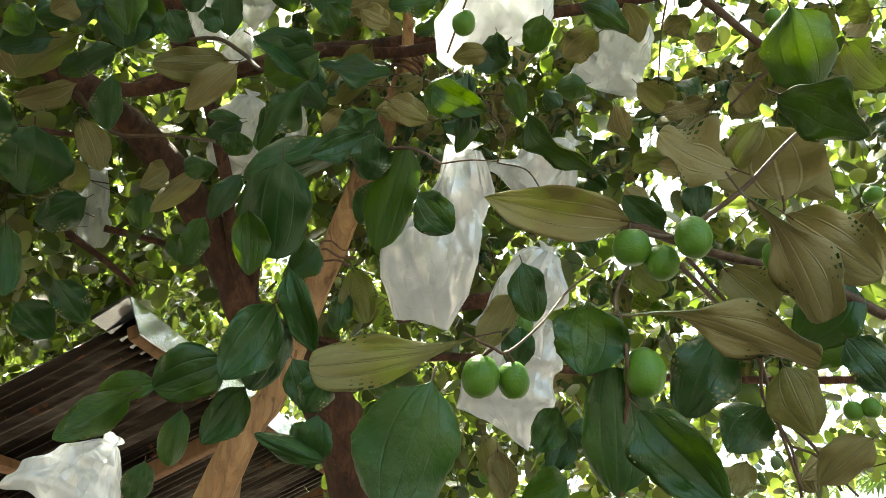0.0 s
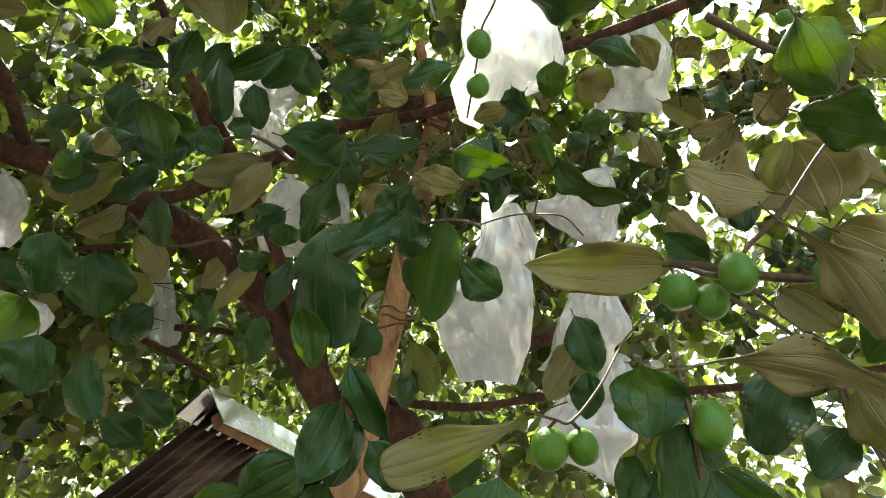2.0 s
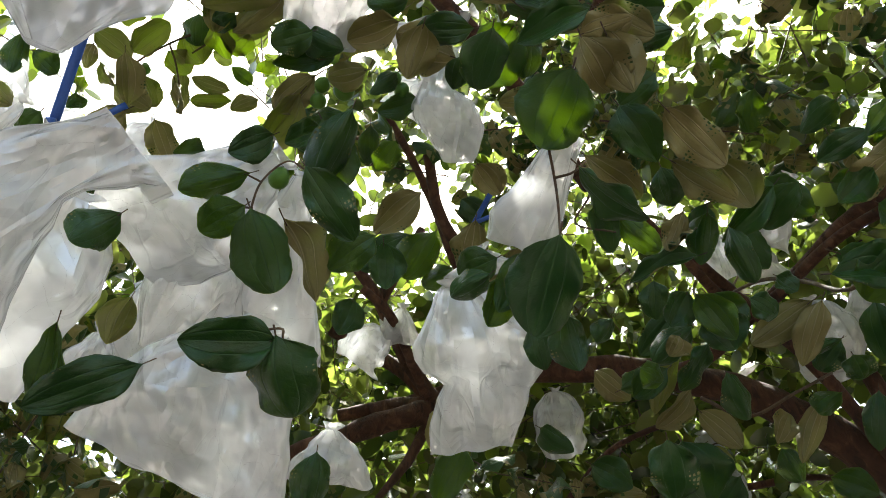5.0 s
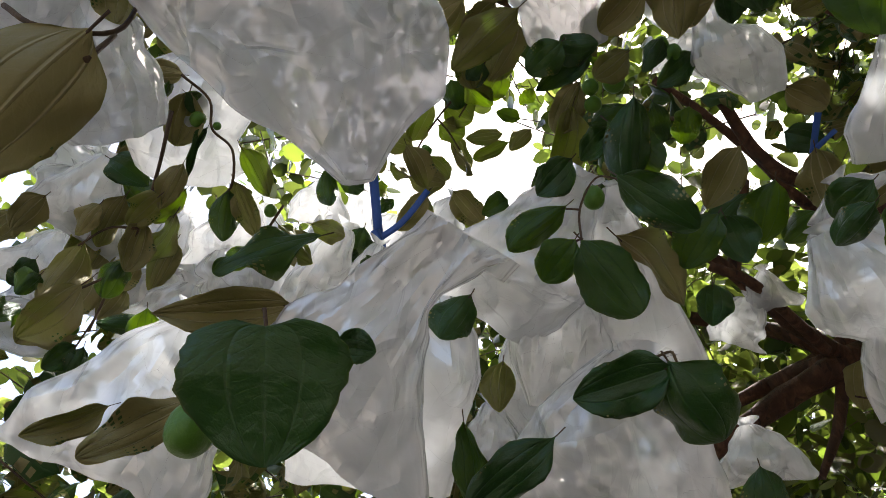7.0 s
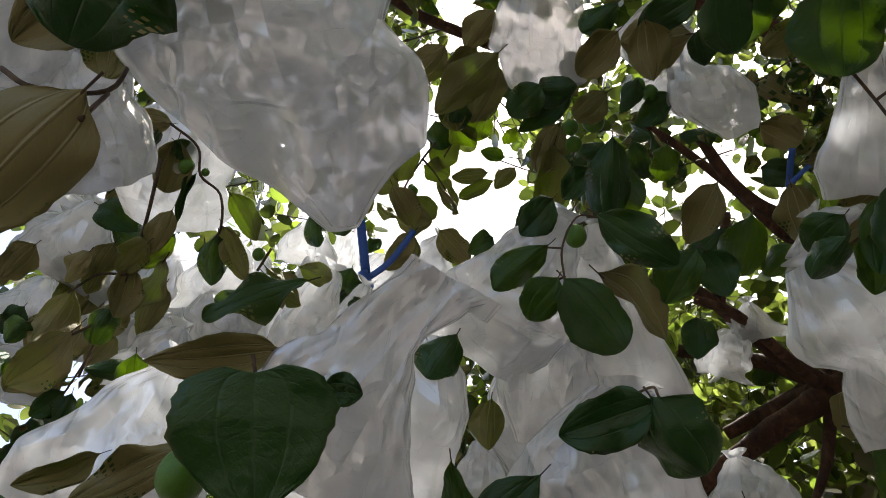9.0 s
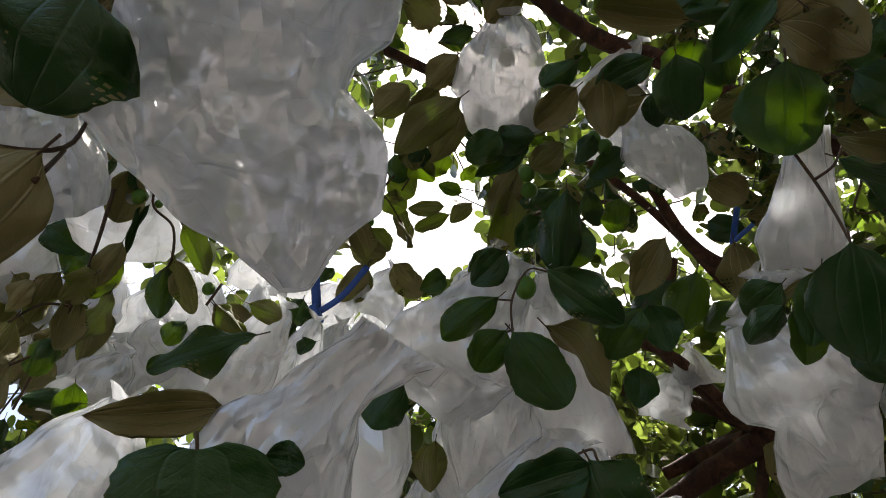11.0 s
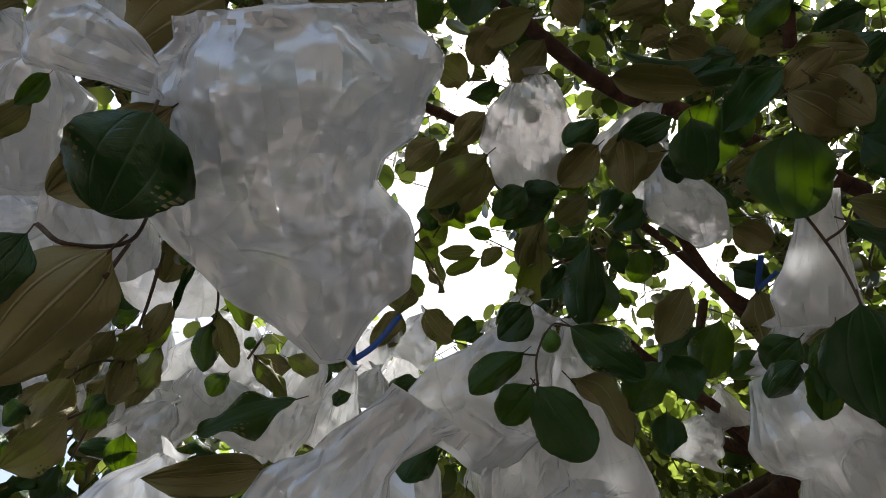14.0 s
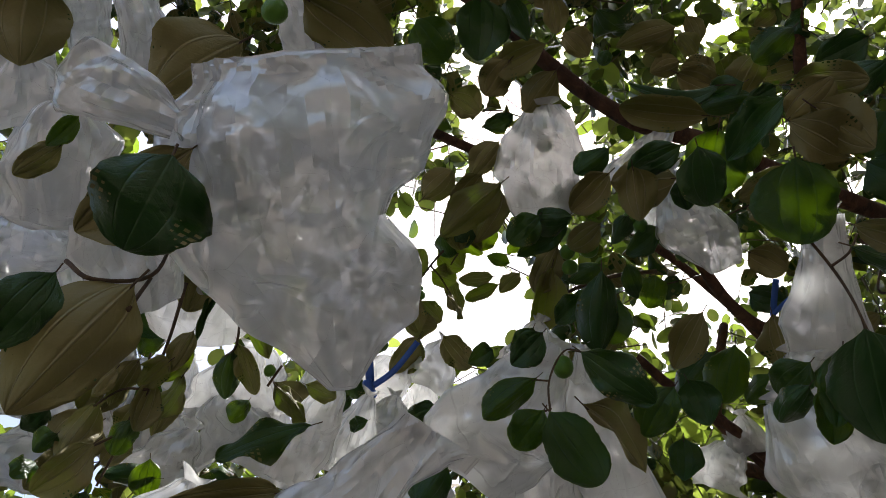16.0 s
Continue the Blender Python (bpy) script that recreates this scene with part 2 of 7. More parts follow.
def sheet_material():
    k = Nodes("weathered_zinc")
    pos = k.n("TexCoord").outputs["Object"]
    stain = k.noise(2.2, 5, 0.65, k.n("Mapping", {"Vector": pos, "Scale": (0.35, 2.0, 1.0)}))
    col = k.ramp(stain, (0.30, (0.010, 0.007, 0.005)), (0.50, (0.030, 0.023, 0.018)), (0.76, (0.19, 0.165, 0.14)))
    rust = k.math("GREATER_THAN", k.noise(9.0, 5, 0.7, pos), 0.62)
    col = k.mix(k.math("MULTIPLY", rust, 0.55), col, (0.14, 0.06, 0.03))
    return k.done(k.n("BsdfPrincipled", {"Base Color": col, "Metallic": 0.92, "Roughness": k.math("ADD", 0.22, k.math("MULTIPLY", stain, 0.25)), "Normal": k.bump(k.noise(30.0, 3, 0.6, pos), 0.15, 0.005)}))


SHEET = sheet_material()


def flashing_material():
    k = Nodes("zinc_flashing")
    pos = k.n("TexCoord").outputs["Object"]
    col = k.ramp(k.noise(4.0, 4, 0.6, pos), (0.3, (0.42, 0.45, 0.50)), (0.7, (0.74, 0.78, 0.82)))
    return k.done(k.n("BsdfPrincipled", {"Base Color": col, "Metallic": 0.8, "Roughness": 0.24, "Normal": k.bump(k.noise(14.0, 2, 0.5, pos), 0.3, 0.01)}))


FLASHING = flashing_material()


def palm_material():
    k = Nodes("palm_leaf")
    col = k.mix(k.noise(5.0, 3), (0.04, 0.10, 0.025), (0.10, 0.19, 0.05))
    return k.done(k.n("MixShader", {0: 0.25, 1: k.n("BsdfPrincipled", {"Base Color": col, "Roughness": 0.5}), 2: k.n("BsdfTranslucent", {"Color": (0.3, 0.45, 0.08, 1)})}))


PALM = palm_material()


# ---- building helpers ----
def link_mesh(name, verts, faces, materials, parent=None, label="", smooth=True, uvs=None, picks=None):
    me = bpy.data.meshes.new(name)
    me.from_pydata([tuple(v) for v in verts], [], faces)
    for m in materials:
        me.materials.append(m)
    if smooth:
        me.polygons.foreach_set("use_smooth", [True] * len(me.polygons))
    if picks is not None:
        me.polygons.foreach_set("material_index", picks)
    if uvs is not None:
        layer = me.uv_layers.new(name="UVMap")
        for loop in me.loops:
            layer.data[loop.index].uv = uvs[loop.vertex_index]
    me.update()
    ob = new(name, me)
    if parent is not None:
        ob.parent = parent
    return tagged(ob, label=label)


def smooth_line(points, steps):
    """Points along a Catmull-Rom curve through the given places."""
    p = [Vector(q) for q in points]
    p = [2 * p[0] - p[1]] + p + [2 * p[-1] - p[-2]]
    out = []
    for i in range(1, len(p) - 2):
        for s in range(steps):
            t = s / steps
            a, b, c, d = p[i - 1], p[i], p[i + 1], p[i + 2]
            out.append(0.5 * (2 * b + (c - a) * t + (2 * a - 5 * b + 4 * c - d) * t * t + (3 * b - a - 3 * c + d) * t ** 3))
    return out + [p[-2]]


def tube(points, r0, r1, sides=8, steps=4, knobs=0.0, seed=0):
    """Vertices and faces of a tapering round rod with closed ends."""
    line = smooth_line(points, steps)
    verts, faces = [], []
    side = Vector((0.31, 0.17, 0.93))
    for i, q in enumerate(line):
        way = (line[min(i + 1, len(line) - 1)] - line[max(i - 1, 0)]).normalized()
        side = (side - way * side.dot(way)).normalized()
        other = way.cross(side)
        r = r0 + (r1 - r0) * i / max(1, len(line) - 1)
        for k in range(sides):
            a = 2 * math.pi * k / sides
            out = side * math.cos(a) + other * math.sin(a)
            rr = r * (1 + knobs * noise.noise(q * 9 + out * 1.2 + Vector((seed, 0, 0))) + 0.6 * knobs * noise.noise(q * 28 + out * 2))
            verts.append(q + out * rr)
        if i:
            a0, b0 = (i - 1) * sides, i * sides
            for k in range(sides):
                faces.append((a0 + k, a0 + (k + 1) % sides, b0 + (k + 1) % sides, b0 + k))
    n = len(verts)
    verts += [line[0], line[-1]]
    for k in range(sides):
        faces.append((n, (k + 1) % sides, k))
        faces.append((n + 1, n - sides + k, n - sides + (k + 1) % sides))
    return verts, faces


# ---- ground ----
def ground():
    n, half = 60, 400.0
    verts, faces = [], []
    for i in range(n + 1):
        for j in range(n + 1):
            x, y = ((2 * i / n - 1) ** 3) * half, ((2 * j / n - 1) ** 3) * half
            verts.append((x, y, 0.05 * noise.noise((x * 0.6, y * 0.6, 0)) - 0.02))
    for i in range(n):
        for j in range(n):
            a = i * (n + 1) + j
            faces.append((a, a + n + 1, a + n + 2, a + 1))
    tagged(link_mesh("ground", verts, faces, [SOIL]), "bare dry brown soil under the fruit tree", "ground", kind="structure")


ground()

# ---- the tree ----
TREE_BASE = Vector((-0.05, 2.5, 0.0))
tree = tagged(new("jujube_tree"), "green jujube tree with glossy leaves, brown limbs and unripe fruit", "tree")
tree.location = TREE_BASE
made = {"n": 0}
CLEAR_OF = []          # places of limbs, bags and roof kept clear of twigs in the camera's view


def under_tree(ob):
    ob.parent = tree
    ob.matrix_parent_inverse = Matrix.Translation(-TREE_BASE)
    return ob


def branch(name, r0, r1, *points):
    made["n"] += 1
    thick = r0 > 0.009
    if r0 > 0.015:
        CLEAR_OF.extend((q, r0 + 0.05) for q in smooth_line(points, 4))
    v, f = tube(points, r0, r1, 12 if thick else 6, 6 if thick else 5, 0.22 if thick else 0.12, made["n"])
    return under_tree(link_mesh(name, v, f, [BARK if thick else TWIG]))


branch("trunk", 0.12, 0.07, (-0.05, 2.5, -0.05), (-0.10, 2.47, 0.8), (-0.17, 2.42, 1.5), (-0.247, 2.354, 2.102), (-0.329, 2.275, 2.292), (-0.438, 2.141, 2.464), (-0.552, 2.009, 2.443))
branch("limb", .056, .036, (-0.547, 2.013, 2.434), (-0.623, 1.917, 2.627), (-0.723, 1.804, 2.791), (-0.874, 1.707, 2.955), (-1.091, 1.564, 3.091), (-1.375, 1.323, 3.133), (-1.632, 1.124, 3.072), (-1.743, 1.011, 3.042))
branch("limb", .022, .011, (-0.564, 1.953, 2.524), (-0.596, 1.852, 2.657), (-0.613, 1.680, 2.848), (-0.647, 1.499, 2.994), (-0.673, 1.339, 3.087), (-0.709, 1.244, 3.165), (-0.722, 1.111, 3.272))
branch("limb", .0148, .014, (-0.930, 1.589, 2.992), (-0.764, 1.519, 3.001), (-0.566, 1.468, 2.981), (-0.340, 1.390, 2.974), (-0.075, 1.362, 2.947), (0.181, 1.263, 2.947), (0.388, 1.169, 2.904), (0.555, 1.066, 2.851))
branch("limb", .03, .018, (-0.572, 1.977, 2.516), (-0.545, 1.866, 2.763), (-0.546, 1.837, 2.912), (-0.556, 1.815, 3.033))
branch("limb", .042, .026, (-1.553, 1.183, 3.040), (-1.566, 1.058, 2.971), (-1.655, 0.973, 2.947), (-1.776, 0.855, 2.893), (-1.884, 0.743, 2.830))
branch("limb", .026, .012, (-1.558, 1.160, 3.022), (-1.487, 1.007, 3.019), (-1.421, 0.872, 3.038), (-1.360, 0.746, 3.111), (-1.345, 0.638, 3.192), (-1.315, 0.550, 3.263))
branch("limb", .02, .012, (-1.365, 0.747, 3.106), (-1.311, 0.792, 3.268), (-1.274, 0.836, 3.407))
branch("limb", .03, .02, (-1.583, 1.148, 3.042), (-1.624, 1.077, 3.154), (-1.691, 0.992, 3.239), (-1.742, 0.827, 3.304))
branch("limb", .02, .01, (-1.594, 1.148, 3.030), (-1.565, 1.027, 2.814), (-1.593, 0.937, 2.667))
branch("limb", .021, .014, (-0.721, 0.932, 3.173), (-0.644, 0.662, 3.133), (-0.578, 0.435, 3.100), (-0.557, 0.251, 3.122), (-0.481, 0.061, 3.196), (-0.424, -0.043, 3.228), (-0.374, -0.157, 3.249))
branch("limb", .011, .015, (-0.999, 0.471, 3.410), (-1.032, 0.592, 3.336), (-1.071, 0.707, 3.249), (-1.114, 0.801, 3.158), (-1.189, 0.949, 3.135), (-1.278, 1.140, 3.048))
branch("limb", .014, .012, (-0.443, 0.634, 3.225), (-0.372, 0.608, 3.259), (-0.290, 0.580, 3.291))
branch("limb", .012, .016, (-0.920, 0.117, 3.551), (-0.858, -0.008, 3.487), (-0.832, -0.119, 3.507), (-0.780, -0.233, 3.532))
branch("limb", .026, .022, (-0.135, 1.997, 2.513), (0.032, 1.987, 2.544), (0.198, 1.968, 2.563), (0.362, 1.931, 2.591))
branch("limb", .014, .01, (-0.379, 2.091, 2.480), (-0.134, 2.042, 2.406), (0.114, 2.046, 2.401), (0.436, 2.023, 2.347), (0.799, 1.929, 2.292), (1.153, 1.764, 2.233))
branch("limb", .022, .02, (-0.934, 1.475, 2.939), (-0.835, 1.517, 2.957), (-0.698, 1.534, 3.013), (-0.523, 1.551, 3.070), (-0.353, 1.543, 3.128), (-0.211, 1.551, 3.146), (-0.018, 1.539, 3.172), (0.191, 1.524, 3.175))
branch("limb", .02, .012, (-0.698, 1.534, 3.013), (-0.684, 1.381, 3.026), (-0.664, 1.226, 3.034))
branch("limb", .016, .012, (-1.483, 1.018, 2.982), (-1.403, 0.901, 2.996), (-1.314, 0.747, 3.032), (-1.319, 0.657, 3.081))
branch("limb", .014, .02, (-0.946, 0.582, 3.241), (-1.013, 0.668, 3.161), (-1.037, 0.747, 3.102), (-1.077, 0.910, 3.104), (-1.151, 1.146, 3.157), (-1.254, 1.404, 3.150))
branch("limb", .012, .008, (-1.732, 1.640, 2.720), (-1.472, 1.631, 2.850), (-1.301, 1.677, 2.960), (-1.048, 1.697, 2.948))
branch("limb", .014, .009, (-1.225, 1.940, 2.823), (-1.076, 2.055, 2.742), (-0.986, 2.122, 2.679))
branch("limb", .012, .008, (-1.070, 2.013, 2.828), (-0.913, 2.084, 2.814), (-0.742, 2.164, 2.760))
branch("limb", .03, .02, (-1.595, 1.096, 3.029), (-1.678, 1.058, 3.058), (-1.831, 0.945, 3.060))
branch("twig", .006, .004, (-0.966, 0.471, 3.180), (-0.955, 0.341, 3.114), (-1.015, 0.245, 3.105), (-1.086, 0.175, 3.071))
branch("twig", .0062, .0055, (0.487, 0.742, 1.939), (0.437, 0.735, 1.966), (0.387, 0.737, 1.992), (0.303, 0.737, 2.018), (0.238, 0.725, 2.037), (0.177, 0.730, 2.059))
branch("twig", .0032, .0026, (0.226, 0.728, 2.039), (0.228, 0.615, 1.964), (0.278, 0.651, 2.013), (0.322, 0.648, 2.046), (0.376, 0.646, 2.101), (0.426, 0.649, 2.147))
branch("twig", .006, .004, (0.377, 0.752, 2.456), (0.441, 0.776, 2.402), (0.500, 0.789, 2.354), (0.557, 0.808, 2.291))
branch("twig", .0028, .0022, (0.232, 0.651, 1.962), (0.342, 0.806, 1.968), (0.391, 0.859, 1.931), (0.402, 0.874, 1.872), (0.420, 0.889, 1.783))
branch("twig", .003, .002, (0.402, 0.874, 1.872), (0.437, 0.870, 1.830), (0.457, 0.871, 1.779))
branch("twig", .0014, .0012, (0.019, 0.579, 1.849), (0.043, 0.591, 1.841), (0.058, 0.601, 1.841), (0.094, 0.633, 1.883), (0.137, 0.704, 1.954), (0.191, 0.734, 2.005))
branch("twig", .002, .0016, (0.044, 0.601, 1.844), (0.034, 0.614, 1.840))
branch("twig", .002, .0016, (0.056, 0.601, 1.841), (0.065, 0.623, 1.838))
branch("twig", .002, .0016, (0.139, 0.593, 1.718), (0.139, 0.585, 1.751), (0.145, 0.564, 1.780), (0.146, 0.546, 1.830), (0.172, 0.655, 1.923), (0.221, 0.721, 2.013))
branch("twig", .0016, .0012, (-0.001, 0.927, 2.281), (0.043, 0.923, 2.285), (0.086, 0.922, 2.282))
branch("twig", .0016, .0012, (0.086, 0.923, 2.280), (0.097, 0.897, 2.313), (0.078, 0.900, 2.359), (0.053, 0.888, 2.406))
branch("twig", .0016, .0012, (0.086, 0.923, 2.280), (0.126, 0.902, 2.252), (0.148, 0.902, 2.212))
branch("twig", .004, .003, (-0.650, 1.008, 2.501), (-0.601, 1.073, 2.459), (-0.511, 1.105, 2.477), (-0.463, 1.207, 2.543))
branch("twig", .005, .004, (-0.686, 1.396, 3.011), (-0.507, 1.208, 2.834), (-0.400, 1.105, 2.686), (-0.314, 0.993, 2.535), (-0.209, 0.915, 2.499))
branch("twig", .003, .002, (-0.149, 0.866, 2.262), (-0.111, 0.832, 2.231), (-0.039, 0.793, 2.208), (-0.001, 0.927, 2.281))
branch("twig", .002, .0015, (0.113, 0.665, 2.622), (0.086, 0.714, 2.545), (0.056, 0.748, 2.518), (0.042, 0.777, 2.490), (0.009, 0.838, 2.424))
branch("twig", .002, .0015, (-0.400, 0.298, 2.450), (-0.424, 0.332, 2.422), (-0.437, 0.345, 2.383), (-0.439, 0.337, 2.322))
branch("twig", .002, .0015, (-0.423, 0.332, 2.422), (-0.402, 0.344, 2.423), (-0.391, 0.363, 2.452))
branch("twig", .002, .0015, (-0.396, 0.366, 2.448), (-0.430, 0.419, 2.463), (-0.487, 0.456, 2.478), (-0.452, 0.501, 2.460))
branch("twig", .0016, .0013, (-0.702, 0.053, 2.400), (-0.689, 0.054, 2.451), (-0.671, 0.076, 2.496), (-0.664, 0.104, 2.491), (-0.711, 0.196, 2.547))
branch("twig", .0016, .0013, (-0.689, 0.054, 2.451), (-0.687, 0.031, 2.447))
branch("twig", .0016, .0013, (-0.702, 0.043, 2.403), (-0.703, 0.056, 2.412))
branch("twig", .0016, .0013, (-0.660, 0.079, 2.190), (-0.642, 0.093, 2.187), (-0.638, 0.094, 2.173), (-0.656, 0.110, 2.175))
branch("twig", .0019, .0016, (-0.350, -0.436, 2.155), (-0.353, -0.411, 2.141), (-0.367, -0.379, 2.171), (-0.369, -0.378, 2.230), (-0.382, -0.382, 2.338))
branch("twig", .0019, .0016, (-0.357, -0.377, 2.116), (-0.369, -0.379, 2.170))
branch("twig", .002, .002, (-0.670, -0.478, 2.623), (-0.699, -0.441, 2.615), (-0.732, -0.435, 2.594), (-0.755, -0.407, 2.584), (-0.793, -0.403, 2.555), (-0.840, -0.426, 2.577))
branch("twig", .002, .002, (-0.817, -0.331, 2.549), (-0.841, -0.348, 2.525))
branch("twig", .0022, .0015, (-0.996, -0.600, 2.725), (-1.078, -0.614, 2.639), (-1.123, -0.646, 2.573), (-1.153, -0.670, 2.523))
branch("twig", .002, .002, (-1.256, 0.137, 3.564), (-1.165, 0.236, 3.359), (-1.049, 0.264, 3.180))
branch("twig", 0.004, 0.0022, (-0.789, 0.109, 3.412), (-0.907, 0.066, 3.367), (-1.021, -0.009, 3.316), (-1.104, -0.071, 3.272), (-1.171, -0.110, 3.230), (-1.229, -0.119, 3.189))
branch("twig", 0.003, 0.002, (-1.104, -0.071, 3.272), (-1.127, -0.040, 3.255), (-1.159, -0.007, 3.230))
branch("twig", 0.003, 0.002, (-1.021, -0.009, 3.316), (-1.048, 0.002, 3.300), (-1.094, -0.019, 3.274))
branch("twig", 0.0028, 0.0016, (-0.695, -0.480, 2.572), (-0.757, -0.490, 2.514), (-0.807, -0.505, 2.458), (-0.841, -0.521, 2.412), (-0.884, -0.542, 2.346))
branch("twig", 0.002, 0.0014, (-0.799, -0.502, 2.451), (-0.795, -0.535, 2.442), (-0.806, -0.565, 2.416))
branch("twig", 0.002, 0.0014, (-0.834, -0.518, 2.406), (-0.842, -0.557, 2.377), (-0.840, -0.588, 2.362))
branch("twig", 0.0035, 0.002, (0.378, 0.757, 2.451), (0.440, 0.776, 2.402), (0.489, 0.789, 2.360), (0.530, 0.807, 2.312), (0.570, 0.810, 2.278))
branch("twig", 0.0026, 0.0016, (0.489, 0.787, 2.363), (0.454, 0.822, 2.347), (0.427, 0.852, 2.329))
branch("twig", 0.003, 0.0018, (0.314, 0.829, 2.062), (0.361, 0.842, 2.000), (0.393, 0.848, 1.957), (0.391, 0.872, 1.893), (0.415, 0.880, 1.833), (0.419, 0.891, 1.776))
branch("twig", 0.002, 0.0015, (0.415, 0.880, 1.833), (0.441, 0.871, 1.817), (0.471, 0.865, 1.772))
branch("twig", 0.002, 0.0015, (0.360, 0.831, 2.533), (0.356, 0.870, 2.498), (0.357, 0.925, 2.440))


def leaf_shape(full, point, bend, sway, fold, wave, curl, roll, seed, notch=-0.07, nu=12, nv=22, stalk=True):
    """A closed thin blade one long and one wide, with a short stalk; +z is its upper side, its chord lies on y.
    full, point: how blunt its base and tip are; fold: up or down along the midrib; roll: its margins turned down."""
    rnd = random.Random(seed)
    thick = 0.010
    verts, uvs, faces, picks = [], [], [], []
    ph = rnd.uniform(0, 6)
    lop, twist = (rnd.uniform(-0.12, 0.12), rnd.uniform(-0.25, 0.25)) if notch < 0 else (0.0, 0.0)
    best = full / (full + point)
    crest = best ** full * (1 - best) ** point

    def place(i, j, sheet):
        v = 0.5 - 0.5 * math.cos(math.pi * (0.04 + 0.96 * j / nv)) if j else 0.0
        u = 2 * i / nu - 1
        w = min(1.0, max(v, 0.004))
        half = 0.5 * w ** full * max(0.0, 1 - w) ** point / crest
        half = max(half, 0.012)
        edge = abs(u) ** 3
        half *= 1 + edge * (0.022 * math.sin(52 * v + ph) + 0.035 * math.sin(13 * v + 2 * ph + 2 * u)) + lop * u * math.sin(math.pi * v)
        x = u * half + 0.08 * sway * math.sin(math.pi * v) + 0.05 * sway * v ** 6
        arch = bend * 4 * v * (1 - v) + 0.35 * bend * math.sin(2 * math.pi * v)
        side = abs(u) * half
        z = arch + fold * side * 1.3 - roll * 2.2 * side * side / 0.5 + wave * math.sin(10 * v + ph + 1.7 * u) * u * u * half * 1.9
        z += curl * max(0.0, v - 0.6) ** 2 + twist * x * (v - 0.4)
        y = v + sway * 0.06 * u * math.sin(math.pi * v) + notch * (1 - abs(u) ** 1.5) * (1 - v) ** 6
        return (x, y, z - thick * sheet), (0.5 + u * 0.5, v)

    for sheet in (0, 1):
        base = len(verts)
        for j in range(nv + 1):
            for i in range(nu + 1):
                p, q = place(i, j, sheet)
                verts.append(p)
                uvs.append(q)
        for j in range(nv):
            for i in range(nu):
                a = base + j * (nu + 1) + i
                quad = (a, a + 1, a + nu + 2, a + nu + 1)
                faces.append(quad if not sheet else quad[::-1])
                picks.append(sheet)
    row, lower = nu + 1, (nu + 1) * (nv + 1)
    rim = [i for i in range(nu)] + [j * row + nu for j in range(nv)] + [nv * row + i for i in range(nu, 0, -1)] + [j * row for j in range(nv, 0, -1)]
    for p, q in zip(rim, rim[1:] + rim[:1]):      # the cut edge between the two skins
        faces.append((q, p, p + lower, q + lower))
        picks.append(0)
    if stalk:
        first = len(verts)
        y0 = verts[nu // 2][1]
        sv, sf = tube([(0, y0 + 0.1, verts[(nu + 1) + nu // 2][2] - 0.012), (0, y0 - 0.02, -0.012), (0.01, y0 - 0.13, -0.03)], 0.012, 0.015, 5, 2)
        verts += [tuple(q) for q in sv]
        uvs += [(0.5, 0.5)] * len(sv)
        faces += [tuple(first + i for i in g) for g in sf]
        picks += [2] * len(sf)
    return verts, faces, uvs, picks


# full, point, bend, sway, fold, wave, curl, roll
LEAF_KINDS = [
    (0.52, 0.62, 0.09, 0.3, 0.20, 0.14, -0.5, 0.10, 1),
    (0.46, 0.50, 0.05, 0.1, -0.12, 0.09, 0.3, 0.12, 2),
    (0.62, 0.95, 0.16, 0.9, -0.16, 0.12, 0.5, 0.10, 3),
    (0.50, 0.72, -0.09, -0.4, 0.30, 0.14, 0.4, 0.05, 4),
    (0.55, 0.60, 0.12, 0.6, -0.26, 0.16, -0.9, 0.20, 5),
    (0.48, 0.78, 0.14, -0.6, 0.40, 0.12, 0.2, 0.0, 6),
    (0.45, 0.55, 0.07, 0.0, 0.14, 0.24, -0.7, 0.15, 7),
    (0.60, 0.70, -0.12, 0.5, -0.20, 0.17, 0.5, 0.18, 8),
    (0.30, 0.62, 0.02, 0.1, 0.06, 0.04, 0.1, 0.03, 9, 0.05),
    (1.40, 0.34, 0.13, 0.8, 0.14, 0.20, -0.5, 0.05, 14),
]


def leaf_mesh(kind):
    verts, faces, uvs, picks = leaf_shape(*kind)
    me = bpy.data.meshes.new("leaf")
    me.from_pydata(verts, [], faces)
    for m in (LEAF_TOP, LEAF_UNDER, TWIG):
        me.materials.append(m)
    me.polygons.foreach_set("use_smooth", [True] * len(me.polygons))
    me.polygons.foreach_set("material_index", picks)
    layer = me.uv_layers.new(name="UVMap")
    for loop in me.loops:
        layer.data[loop.index].uv = uvs[loop.vertex_index]
    me.update()
    return me


LEAF_MESHES = [leaf_mesh(kind) for kind in LEAF_KINDS]


def leaf(base, tip, up, width, kind):
    """One leaf from stalk to tip, its upper side facing up."""
    b, e, n = Vector(base), Vector(tip), Vector(up)
    y = e - b
    long = y.length
    y.normalize()
    z = (n - y * n.dot(y)).normalized()
    x = y.cross(z)
    ob = under_tree(new("leaf", LEAF_MESHES[kind]))
    m = Matrix((x * width, y * long, z * (0.5 * (long + width)))).transposed().to_4x4()
    ob.matrix_basis = Matrix.Translation(b) @ m
    return ob


